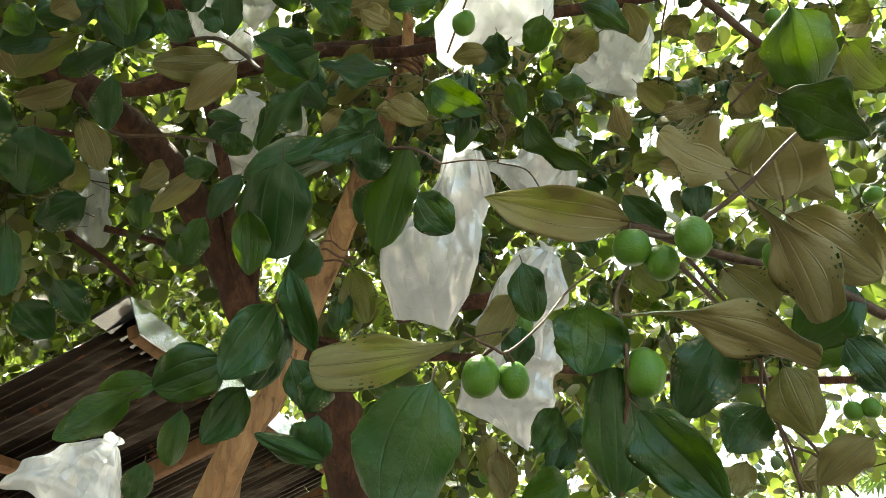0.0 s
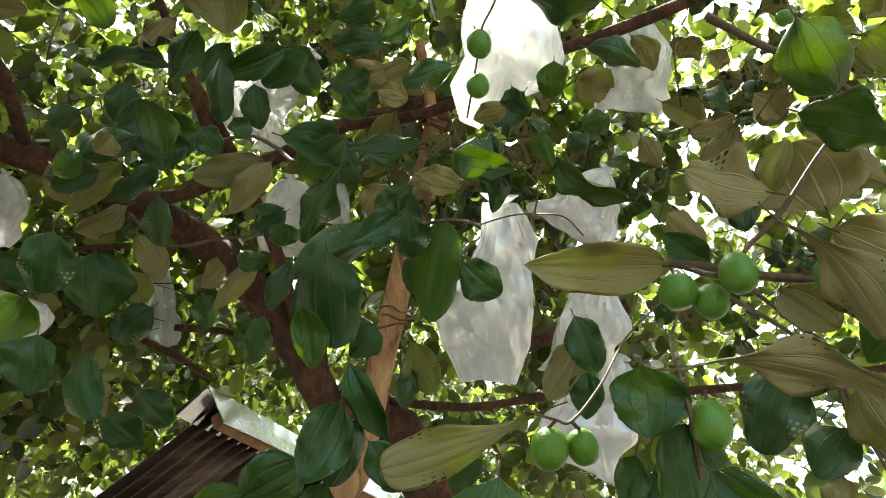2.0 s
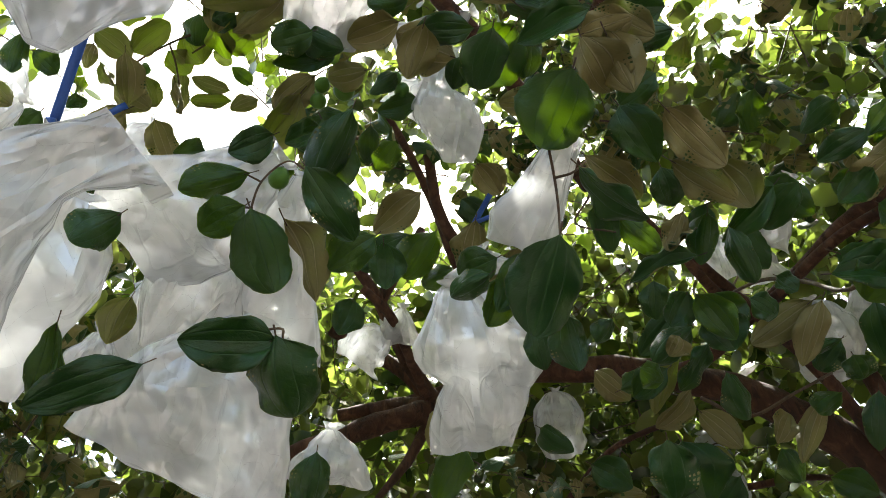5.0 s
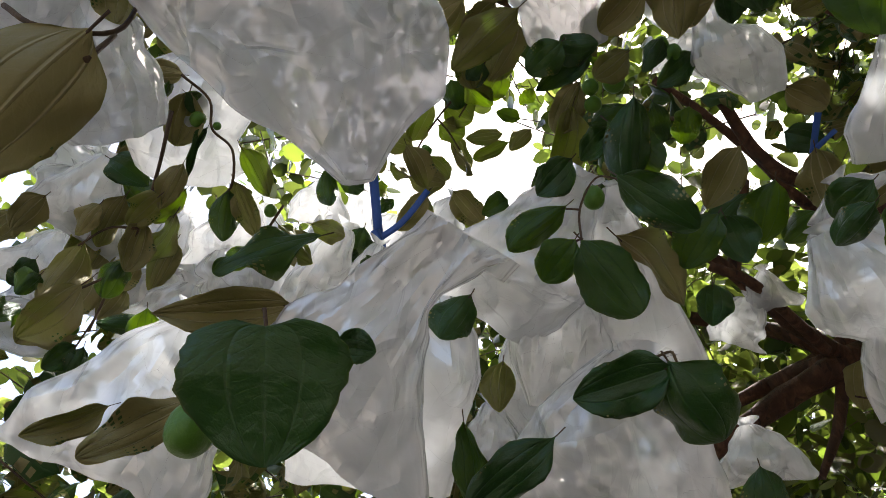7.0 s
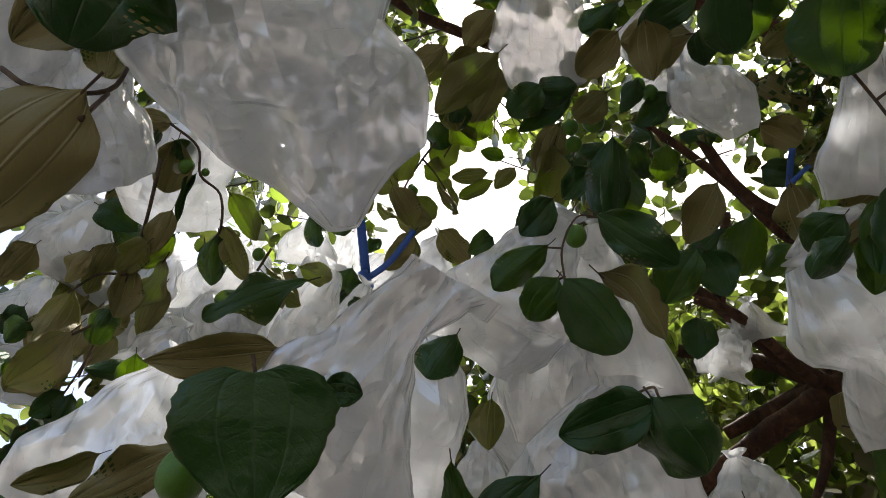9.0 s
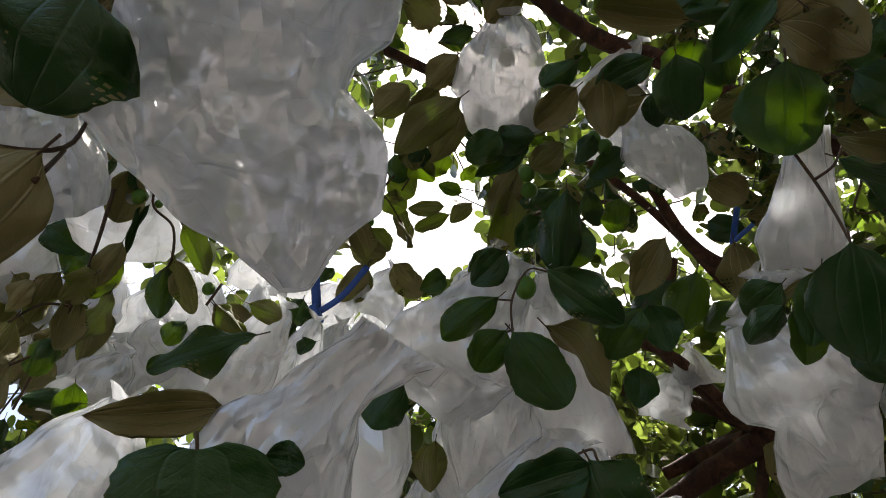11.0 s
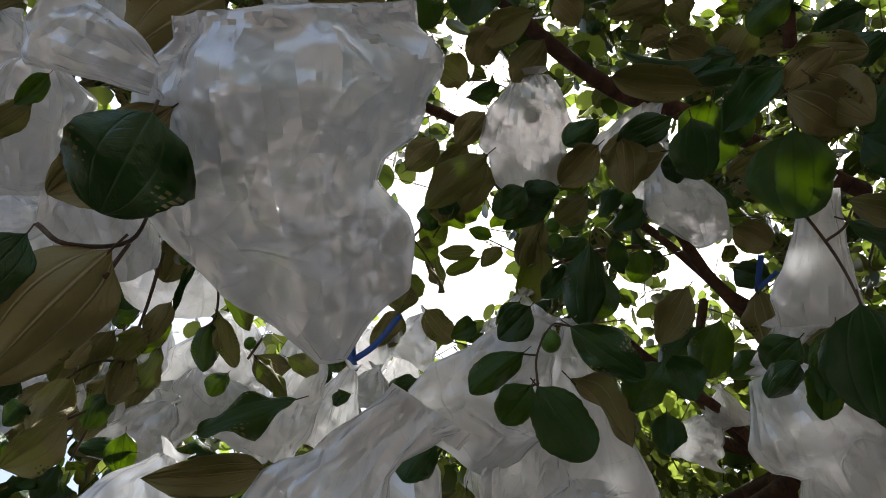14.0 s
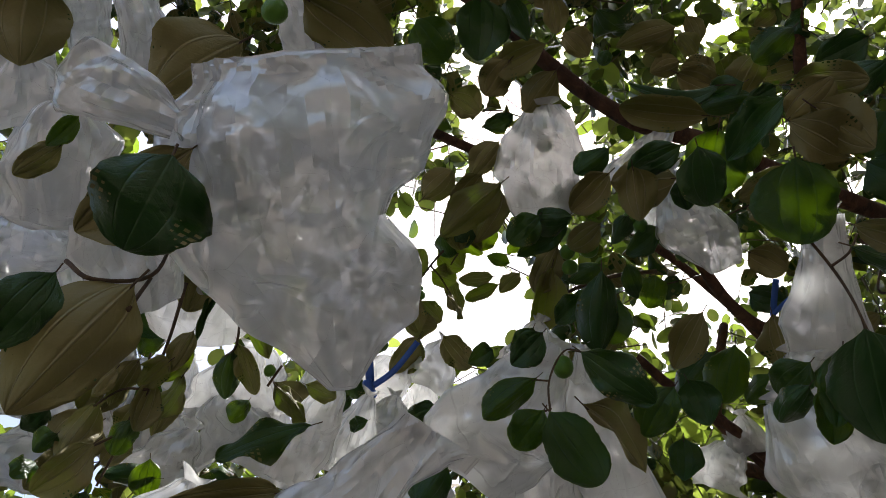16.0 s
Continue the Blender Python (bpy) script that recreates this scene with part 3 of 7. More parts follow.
leaf((-0.637, 0.980, 2.692), (-0.737, 0.984, 2.645), (0.316, -0.629, -0.711), 0.055, 0)
leaf((-0.474, 0.790, 2.517), (-0.480, 0.852, 2.458), (0.446, -0.598, -0.665), 0.085, 3)
leaf((-0.751, 0.904, 2.533), (-0.690, 0.955, 2.566), (0.663, -0.355, -0.659), 0.052, 4)
leaf((-0.641, 0.947, 2.571), (-0.723, 0.952, 2.477), (-0.629, 0.523, 0.576), 0.058, 5)
leaf((-0.589, 0.977, 2.574), (-0.670, 0.978, 2.514), (0.514, -0.500, -0.696), 0.047, 6)
leaf((-0.697, 1.066, 2.568), (-0.784, 1.047, 2.516), (-0.520, 0.501, 0.692), 0.050, 7)
leaf((-0.379, 0.970, 2.536), (-0.492, 0.937, 2.498), (-0.404, 0.703, 0.585), 0.062, 0)
leaf((-0.361, 0.965, 2.518), (-0.445, 1.000, 2.449), (-0.213, 0.745, 0.633), 0.055, 3)
leaf((-0.556, 0.945, 2.471), (-0.566, 1.001, 2.404), (0.569, -0.584, -0.579), 0.052, 4)
leaf((-0.762, 1.095, 2.483), (-0.782, 1.153, 2.376), (0.575, -0.672, -0.468), 0.135, 5)
leaf((-0.393, 1.130, 2.504), (-0.403, 1.166, 2.473), (0.308, -0.574, -0.759), 0.063, 6)
leaf((-0.494, 1.315, 2.558), (-0.547, 1.288, 2.524), (0.610, -0.664, -0.433), 0.054, 7)
leaf((-0.201, 0.880, 2.465), (-0.284, 0.906, 2.434), (0.049, -0.689, -0.723), 0.081, 0)
leaf((-0.088, 0.948, 2.486), (-0.205, 0.923, 2.478), (0.196, -0.973, 0.124), 0.069, 3)
leaf((-0.145, 0.865, 2.264), (-0.280, 0.867, 2.207), (0.260, -0.715, -0.648), 0.063, 4)
leaf((-0.212, 0.806, 2.188), (-0.228, 0.885, 2.091), (0.198, -0.742, -0.640), 0.099, 1)
leaf((-0.091, 0.781, 2.217), (-0.100, 0.821, 2.175), (-0.119, -0.742, -0.660), 0.058, 6)
leaf((-0.046, 0.795, 2.205), (-0.090, 0.878, 2.103), (-0.134, -0.794, -0.592), 0.068, 1)
leaf((-0.027, 0.805, 2.141), (0.014, 0.827, 2.098), (-0.152, -0.813, -0.561), 0.056, 0)
leaf((-0.023, 0.920, 2.370), (-0.105, 0.917, 2.379), (0.055, 0.651, 0.757), 0.045, 3)
leaf((0.016, 0.843, 2.382), (-0.001, 0.880, 2.331), (-0.005, -0.814, -0.581), 0.063, 4)
leaf((0.042, 0.842, 2.382), (0.055, 0.889, 2.308), (-0.549, -0.662, -0.510), 0.042, 5)
leaf((-0.212, 0.875, 2.394), (-0.290, 0.920, 2.306), (-0.174, -0.929, -0.328), 0.051, 6)
leaf((-0.413, 1.189, 2.588), (-0.472, 1.161, 2.571), (0.479, -0.654, -0.586), 0.027, 7)
leaf((-0.104, 0.914, 2.371), (-0.162, 0.935, 2.331), (0.184, -0.728, -0.660), 0.048, 0)
leaf((0.180, 0.618, 1.985), (0.043, 0.630, 2.024), (0.221, 0.826, 0.519), 0.056, 2)
leaf((0.131, 0.843, 2.122), (0.080, 0.836, 2.126), (0.066, -0.852, -0.519), 0.035, 4)
leaf((0.256, 0.737, 2.048), (0.215, 0.724, 2.087), (-0.302, -0.753, -0.585), 0.041, 5)
leaf((0.310, 0.641, 2.064), (0.231, 0.634, 2.100), (-0.028, 0.991, 0.128), 0.071, 6)
leaf((0.322, 0.664, 2.080), (0.346, 0.625, 2.115), (0.477, 0.733, 0.486), 0.034, 7)
leaf((0.397, 0.718, 2.079), (0.379, 0.676, 2.149), (0.554, 0.642, 0.530), 0.125, 0)
leaf((0.350, 0.582, 2.112), (0.420, 0.573, 2.058), (-0.608, -0.051, -0.792), 0.076, 3)
leaf((0.410, 0.616, 2.273), (0.445, 0.675, 2.204), (-0.463, -0.536, -0.706), 0.086, 4)
leaf((0.282, 0.577, 1.988), (0.348, 0.611, 1.876), (0.732, 0.393, 0.556), 0.063, 9)
leaf((0.363, 0.651, 2.009), (0.432, 0.644, 1.937), (0.539, 0.710, 0.453), 0.071, 6)
leaf((0.403, 0.742, 2.036), (0.453, 0.737, 1.978), (0.544, 0.732, 0.409), 0.051, 7)
leaf((0.028, 0.570, 1.842), (-0.107, 0.573, 1.817), (-0.014, 0.984, 0.177), 0.046, 9)
leaf((0.116, 0.533, 1.851), (0.110, 0.553, 1.802), (-0.114, -0.923, -0.367), 0.062, 3)
leaf((0.137, 0.592, 1.722), (0.136, 0.556, 1.810), (-0.222, -0.898, -0.379), 0.060, 1)
leaf((0.142, 0.508, 1.756), (0.187, 0.503, 1.693), (-0.467, -0.844, -0.264), 0.048, 5)
leaf((0.263, 0.646, 1.876), (0.223, 0.676, 1.808), (-0.441, -0.886, -0.139), 0.061, 6)
leaf((0.332, 0.746, 1.835), (0.300, 0.776, 1.800), (-0.479, -0.839, -0.257), 0.058, 7)
leaf((0.150, 0.547, 1.850), (0.282, 0.520, 1.803), (0.10, 0.45, 0.88), 0.046, 9)
leaf((0.333, 0.681, 1.854), (0.354, 0.694, 1.794), (0.405, 0.855, 0.323), 0.054, 3)
leaf((0.323, 0.742, 1.995), (0.361, 0.735, 1.935), (0.384, 0.912, 0.141), 0.056, 4)
leaf((0.456, 0.741, 1.980), (0.397, 0.787, 1.917), (-0.283, -0.884, -0.373), 0.073, 5)
leaf((0.336, 0.567, 1.836), (0.354, 0.560, 1.792), (-0.467, -0.883, -0.045), 0.038, 6)
leaf((-0.008, 0.473, 1.763), (-0.033, 0.492, 1.688), (0.037, -0.964, -0.263), 0.070, 1)
leaf((-0.237, 0.761, 1.894), (-0.309, 0.764, 1.863), (0.188, -0.836, -0.515), 0.064, 0)
leaf((-0.178, 0.706, 1.932), (-0.226, 0.723, 1.861), (0.183, -0.919, -0.349), 0.060, 3)
leaf((-0.174, 0.762, 1.934), (-0.208, 0.771, 1.866), (0.199, -0.953, -0.231), 0.049, 4)
leaf((-0.169, 0.737, 1.989), (-0.145, 0.789, 1.915), (0.046, -0.824, -0.564), 0.038, 5)
leaf((-0.130, 0.964, 2.113), (-0.109, 0.999, 2.046), (-0.014, 0.892, 0.452), 0.054, 6)
leaf((-0.345, 0.788, 1.865), (-0.410, 0.782, 1.814), (0.258, -0.939, -0.228), 0.047, 7)
leaf((-0.337, 0.838, 1.896), (-0.401, 0.832, 1.883), (0.147, -0.944, -0.295), 0.036, 0)
leaf((-0.229, 0.823, 1.883), (-0.268, 0.825, 1.822), (0.269, -0.942, -0.199), 0.049, 3)
leaf((-0.324, 0.903, 1.882), (-0.328, 0.906, 1.817), (0.323, -0.944, -0.066), 0.037, 4)
leaf((-0.162, 0.944, 1.887), (-0.175, 0.967, 1.828), (0.265, -0.877, -0.400), 0.048, 5)
leaf((-0.161, 0.973, 1.960), (-0.193, 1.005, 1.913), (-0.090, -0.852, -0.515), 0.050, 6)
leaf((-0.145, 0.912, 1.825), (-0.227, 0.890, 1.850), (0.225, -0.969, -0.106), 0.031, 7)
leaf((0.098, 0.786, 2.026), (0.114, 0.814, 1.965), (0.047, -0.915, -0.401), 0.047, 0)
leaf((0.135, 0.849, 1.868), (0.112, 0.875, 1.825), (-0.372, -0.866, -0.335), 0.043, 3)
leaf((-0.359, 0.907, 1.820), (-0.363, 0.913, 1.775), (0.370, -0.915, -0.159), 0.038, 4)
leaf((-0.199, 1.027, 2.188), (-0.244, 1.025, 2.141), (0.433, -0.818, -0.379), 0.057, 5)
leaf((0.236, 0.818, 2.445), (0.194, 0.861, 2.440), (0.308, 0.399, 0.864), 0.054, 6)
leaf((0.204, 0.758, 2.440), (0.274, 0.779, 2.410), (-0.277, -0.364, -0.889), 0.045, 7)
leaf((0.168, 0.877, 2.545), (0.155, 0.917, 2.502), (0.036, -0.726, -0.687), 0.052, 0)
leaf((0.108, 0.911, 2.521), (0.051, 0.932, 2.483), (0.219, -0.677, -0.703), 0.058, 3)
leaf((0.260, 1.018, 2.525), (0.212, 1.041, 2.525), (-0.342, -0.730, -0.592), 0.051, 4)
leaf((0.154, 0.990, 2.429), (0.259, 1.031, 2.346), (-0.537, -0.245, -0.807), 0.058, 5)
leaf((0.210, 1.005, 2.222), (0.242, 1.033, 2.176), (-0.049, -0.833, -0.551), 0.039, 6)
leaf((0.500, 0.897, 2.397), (0.463, 0.929, 2.378), (0.439, 0.786, 0.436), 0.052, 7)
leaf((0.424, 1.009, 2.301), (0.417, 1.022, 2.243), (-0.135, -0.973, -0.188), 0.052, 0)
leaf((0.391, 0.673, 1.783), (0.356, 0.717, 1.752), (0.497, 0.733, 0.465), 0.038, 3)
leaf((0.080, 1.062, 1.874), (0.087, 1.090, 1.817), (0.066, 0.894, 0.443), 0.044, 4)
leaf((0.141, 0.868, 1.791), (0.089, 0.871, 1.770), (0.064, -0.960, -0.271), 0.050, 5)
leaf((-0.366, 0.969, 2.205), (-0.404, 1.011, 2.148), (0.142, -0.750, -0.646), 0.044, 6)
leaf((-0.708, 1.029, 2.232), (-0.695, 1.066, 2.122), (0.550, -0.809, -0.206), 0.066, 7)
leaf((0.431, 0.937, 2.391), (0.369, 0.996, 2.331), (0.360, 0.828, 0.430), 0.060, 0)
leaf((0.152, 0.901, 1.860), (0.131, 0.905, 1.806), (-0.164, -0.986, -0.001), 0.040, 3)
leaf((0.335, 0.929, 2.282), (0.392, 0.933, 2.275), (0.032, 0.728, 0.685), 0.037, 4)
leaf((0.515, 0.940, 1.849), (0.461, 0.969, 1.813), (0.428, 0.900, 0.086), 0.038, 5)
leaf((0.404, 0.994, 1.841), (0.381, 0.996, 1.798), (0.299, 0.945, -0.133), 0.042, 6)
leaf((-0.225, 1.168, 2.513), (-0.168, 1.139, 2.554), (-0.032, 0.787, 0.616), 0.069, 7)
leaf((-0.434, 0.325, 2.307), (-0.523, 0.365, 2.241), (0.347, -0.521, -0.780), 0.090, 1)
leaf((-0.535, 0.344, 2.332), (-0.593, 0.359, 2.300), (0.379, -0.354, -0.855), 0.046, 3)
leaf((-0.574, 0.349, 2.372), (-0.635, 0.334, 2.364), (0.252, -0.663, -0.705), 0.042, 4)
leaf((-0.328, 0.382, 2.519), (-0.336, 0.446, 2.461), (0.277, -0.628, -0.728), 0.064, 5)
leaf((-0.285, 0.422, 2.503), (-0.277, 0.514, 2.454), (-0.273, 0.471, 0.839), 0.063, 6)
leaf((-0.401, 0.390, 2.493), (-0.386, 0.472, 2.451), (-0.096, 0.462, 0.882), 0.061, 7)
leaf((-0.385, 0.339, 2.407), (-0.366, 0.424, 2.353), (-0.393, -0.433, -0.811), 0.055, 0)
leaf((-0.447, 0.463, 2.490), (-0.480, 0.519, 2.452), (0.322, -0.399, -0.859), 0.045, 3)
leaf((-0.435, 0.494, 2.472), (-0.418, 0.540, 2.418), (0.094, -0.776, -0.623), 0.045, 4)
leaf((-0.363, 0.524, 2.538), (-0.388, 0.572, 2.512), (0.235, -0.364, -0.901), 0.056, 5)
leaf((-0.332, 0.498, 2.502), (-0.296, 0.568, 2.443), (-0.018, 0.649, 0.760), 0.053, 6)
leaf((-0.553, 0.481, 2.354), (-0.577, 0.521, 2.294), (0.529, -0.586, -0.614), 0.058, 7)
leaf((-0.639, 0.516, 2.414), (-0.653, 0.543, 2.352), (0.535, -0.727, -0.430), 0.044, 0)
leaf((-0.462, 0.720, 2.467), (-0.455, 0.781, 2.404), (0.143, -0.725, -0.674), 0.059, 3)
leaf((-0.534, 0.808, 2.494), (-0.606, 0.787, 2.453), (0.466, -0.754, -0.463), 0.056, 4)
leaf((-0.642, 0.886, 2.505), (-0.719, 0.879, 2.485), (0.199, -0.853, -0.483), 0.061, 5)
leaf((-0.621, 0.781, 2.299), (-0.660, 0.830, 2.231), (0.392, -0.620, -0.680), 0.081, 6)
leaf((-0.720, 0.879, 2.261), (-0.774, 0.899, 2.208), (0.273, -0.783, -0.559), 0.082, 7)
leaf((-0.928, 0.624, 2.379), (-0.979, 0.605, 2.291), (0.836, -0.376, -0.401), 0.067, 0)
leaf((-0.777, 0.323, 2.582), (-0.813, 0.356, 2.525), (0.560, -0.517, -0.647), 0.066, 3)
leaf((-0.764, 0.426, 2.669), (-0.834, 0.415, 2.603), (0.665, -0.408, -0.625), 0.077, 4)
leaf((-0.657, 0.841, 2.165), (-0.673, 0.867, 2.088), (0.269, -0.891, -0.366), 0.080, 5)
leaf((-0.004, 0.770, 2.475), (-0.077, 0.769, 2.454), (0.164, -0.850, -0.501), 0.044, 6)
leaf((0.006, 0.667, 2.576), (-0.064, 0.653, 2.567), (0.213, -0.620, -0.755), 0.048, 7)
leaf((0.139, 0.755, 2.605), (0.245, 0.790, 2.562), (-0.364, -0.034, -0.931), 0.078, 0)
leaf((-0.113, 0.820, 2.252), (-0.180, 0.818, 2.216), (0.257, -0.867, -0.426), 0.050, 3)
leaf((-0.905, 0.696, 2.812), (-0.770, 0.783, 2.835), (-0.507, 0.635, 0.583), 0.074, 4)
leaf((-0.342, 0.974, 2.827), (-0.475, 0.965, 2.773), (0.345, -0.543, -0.766), 0.062, 5)
leaf((-0.143, 1.040, 2.781), (-0.251, 1.053, 2.760), (-0.053, 0.710, 0.702), 0.073, 6)
leaf((-0.435, 0.734, 2.609), (-0.487, 0.728, 2.601), (-0.073, 0.974, -0.217), 0.079, 7)
leaf((-0.778, 1.256, 2.639), (-0.741, 1.320, 2.550), (-0.284, 0.834, 0.474), 0.069, 0)
leaf((-1.080, 1.221, 2.628), (-1.018, 1.275, 2.556), (0.329, -0.869, -0.371), 0.087, 3)
leaf((-0.707, 1.452, 2.576), (-0.708, 1.512, 2.515), (0.401, -0.650, -0.645), 0.065, 4)
leaf((-0.576, 1.456, 2.642), (-0.678, 1.462, 2.532), (-0.454, 0.763, 0.460), 0.059, 5)
leaf((-0.689, 0.051, 2.385), (-0.721, 0.116, 2.310), (0.688, -0.372, -0.624), 0.076, 1)
leaf((-0.681, 0.029, 2.440), (-0.723, -0.035, 2.396), (0.753, -0.054, -0.656), 0.048, 7)
leaf((-0.696, 0.040, 2.396), (-0.739, 0.010, 2.365), (0.619, -0.067, -0.783), 0.055, 0)
leaf((-0.639, 0.083, 2.163), (-0.686, 0.004, 2.157), (0.637, -0.328, -0.697), 0.059, 3)
leaf((-0.636, 0.086, 2.164), (-0.667, 0.132, 2.104), (0.435, -0.588, -0.682), 0.080, 4)
leaf((-0.722, 0.115, 2.440), (-0.759, 0.197, 2.367), (-0.024, 0.659, 0.752), 0.062, 5)
leaf((-0.635, 0.092, 2.452), (-0.651, 0.181, 2.391), (0.507, -0.424, -0.750), 0.060, 6)
leaf((-0.710, 0.144, 2.697), (-0.735, 0.217, 2.623), (0.579, -0.472, -0.664), 0.080, 1)
leaf((-0.422, -0.255, 1.991), (-0.465, -0.246, 1.930), (0.818, 0.110, -0.564), 0.088, 8)
leaf((-0.493, -0.220, 2.035), (-0.496, -0.194, 2.035), (0.804, 0.085, -0.589), 0.024, 3)
leaf((-0.551, -0.263, 2.118), (-0.540, -0.355, 2.091), (-0.735, -0.266, 0.624), 0.037, 2)
leaf((-0.349, -0.381, 2.127), (-0.397, -0.433, 2.042), (-0.689, -0.375, 0.620), 0.075, 3)
leaf((-0.265, -0.362, 2.179), (-0.314, -0.383, 2.131), (0.635, 0.203, -0.745), 0.087, 6)
leaf((-0.293, -0.370, 2.244), (-0.349, -0.446, 2.192), (-0.435, -0.270, 0.859), 0.057, 7)
leaf((-0.251, -0.373, 2.016), (-0.271, -0.391, 1.978), (0.623, 0.537, -0.568), 0.032, 0)
leaf((-0.265, -0.372, 2.427), (-0.315, -0.445, 2.386), (-0.435, -0.191, 0.880), 0.095, 3)
leaf((-0.218, -0.308, 2.455), (-0.259, -0.218, 2.433), (-0.346, 0.071, 0.936), 0.068, 4)
leaf((-0.186, -0.500, 2.297), (-0.244, -0.499, 2.258), (-0.497, -0.470, 0.729), 0.070, 5)
leaf((-0.546, -0.251, 2.193), (-0.555, -0.328, 2.155), (0.982, -0.028, -0.189), 0.034, 6)
leaf((-0.713, -0.088, 2.303), (-0.738, -0.118, 2.258), (0.889, -0.070, -0.454), 0.053, 7)
leaf((-0.579, 0.374, 2.424), (-0.637, 0.355, 2.421), (0.228, -0.596, -0.770), 0.056, 0)
leaf((-0.501, 0.351, 2.353), (-0.564, 0.349, 2.298), (0.477, -0.704, -0.527), 0.056, 3)
leaf((-0.322, 0.263, 2.474), (-0.407, 0.294, 2.437), (0.211, -0.461, -0.862), 0.098, 1)
leaf((-0.263, 0.231, 2.506), (-0.345, 0.198, 2.506), (0.280, -0.695, -0.662), 0.048, 5)
leaf((-0.293, 0.268, 2.538), (-0.240, 0.302, 2.547), (-0.379, 0.368, 0.849), 0.055, 6)
leaf((-0.297, 0.272, 2.534), (-0.317, 0.342, 2.504), (-0.307, 0.303, 0.902), 0.071, 7)
leaf((-0.398, 0.221, 2.644), (-0.472, 0.259, 2.619), (0.252, -0.142, -0.957), 0.070, 0)
leaf((-0.272, -0.111, 2.756), (-0.350, -0.102, 2.728), (0.313, -0.161, -0.936), 0.077, 3)
leaf((-0.349, 0.213, 2.650), (-0.368, 0.104, 2.681), (-0.409, 0.315, 0.857), 0.052, 4)
leaf((-0.270, 0.284, 2.525), (-0.284, 0.339, 2.465), (-0.221, 0.690, 0.690), 0.068, 5)
leaf((-0.267, 0.282, 2.587), (-0.240, 0.358, 2.569), (-0.319, 0.322, 0.891), 0.058, 6)
leaf((-0.505, 0.154, 2.835), (-0.549, 0.106, 2.811), (0.650, -0.239, -0.721), 0.052, 7)
leaf((-0.471, 0.261, 2.812), (-0.543, 0.199, 2.826), (0.176, -0.417, -0.892), 0.056, 0)
leaf((-0.399, 0.273, 2.719), (-0.492, 0.262, 2.656), (0.560, -0.322, -0.763), 0.093, 3)
leaf((-0.543, 0.161, 2.815), (-0.609, 0.111, 2.789), (-0.531, 0.299, 0.793), 0.062, 4)
leaf((-0.503, 0.184, 2.768), (-0.570, 0.209, 2.722), (-0.409, 0.409, 0.816), 0.069, 5)
leaf((-0.658, 0.067, 2.837), (-0.704, 0.023, 2.812), (0.562, -0.141, -0.815), 0.060, 6)
leaf((-0.660, 0.068, 2.835), (-0.654, 0.131, 2.848), (0.628, 0.097, -0.772), 0.057, 7)
leaf((-1.252, 0.129, 3.465), (-1.291, 0.038, 3.483), (-0.554, 0.382, 0.740), 0.047, 0)
leaf((-1.229, 0.206, 3.466), (-1.271, 0.156, 3.419), (-0.806, 0.133, 0.576), 0.051, 3)
leaf((-1.269, 0.149, 3.450), (-1.338, 0.068, 3.452), (-0.525, 0.470, 0.710), 0.044, 4)
leaf((-1.209, 0.173, 3.487), (-1.207, 0.109, 3.508), (0.562, -0.240, -0.792), 0.042, 5)
leaf((-1.281, 0.007, 3.463), (-1.364, 0.055, 3.422), (-0.500, -0.140, 0.855), 0.051, 6)
leaf((-0.814, 0.138, 2.901), (-0.918, 0.126, 2.828), (-0.577, 0.089, 0.812), 0.067, 7)
leaf((-0.775, 0.143, 2.925), (-0.843, 0.106, 2.857), (-0.708, -0.012, 0.706), 0.064, 0)
leaf((-0.661, 0.042, 2.515), (-0.705, 0.006, 2.492), (0.598, -0.260, -0.758), 0.049, 3)
leaf((-0.692, -0.467, 2.613), (-0.755, -0.483, 2.580), (-0.435, -0.139, 0.890), 0.052, 4)
leaf((-0.756, -0.393, 2.587), (-0.796, -0.349, 2.540), (-0.677, 0.150, 0.720), 0.039, 5)
leaf((-0.794, -0.399, 2.556), (-0.852, -0.363, 2.517), (-0.605, -0.133, 0.785), 0.035, 6)
leaf((-0.803, -0.406, 2.547), (-0.855, -0.407, 2.502), (0.644, 0.121, -0.756), 0.045, 7)
leaf((-0.691, -0.470, 2.612), (-0.720, -0.447, 2.620), (0.219, 0.542, -0.812), 0.030, 0)
leaf((-0.670, -0.478, 2.623), (-0.665, -0.528, 2.612), (-0.497, -0.244, 0.833), 0.032, 3)
leaf((-0.672, -0.489, 2.619), (-0.725, -0.517, 2.584), (0.579, -0.093, -0.810), 0.012, 4)
leaf((-0.733, -0.442, 2.592), (-0.776, -0.458, 2.531), (0.825, -0.054, -0.563), 0.014, 5)
leaf((-0.435, -0.455, 2.405), (-0.471, -0.457, 2.370), (-0.635, -0.368, 0.680), 0.048, 6)
leaf((-1.020, -0.660, 2.818), (-1.031, -0.599, 2.792), (0.857, -0.060, -0.512), 0.069, 7)
leaf((-1.064, -0.749, 2.738), (-1.066, -0.692, 2.740), (-0.768, -0.051, 0.638), 0.041, 0)
leaf((-1.067, -0.659, 2.777), (-1.093, -0.705, 2.738), (-0.630, -0.270, 0.728), 0.043, 3)
leaf((-1.087, -0.704, 2.738), (-1.128, -0.727, 2.683), (-0.731, -0.222, 0.645), 0.058, 4)
leaf((-1.096, -0.673, 2.744), (-1.134, -0.694, 2.686), (-0.786, -0.197, 0.586), 0.052, 5)
leaf((-1.067, -0.603, 2.656), (-1.103, -0.627, 2.611), (-0.716, -0.185, 0.673), 0.056, 6)
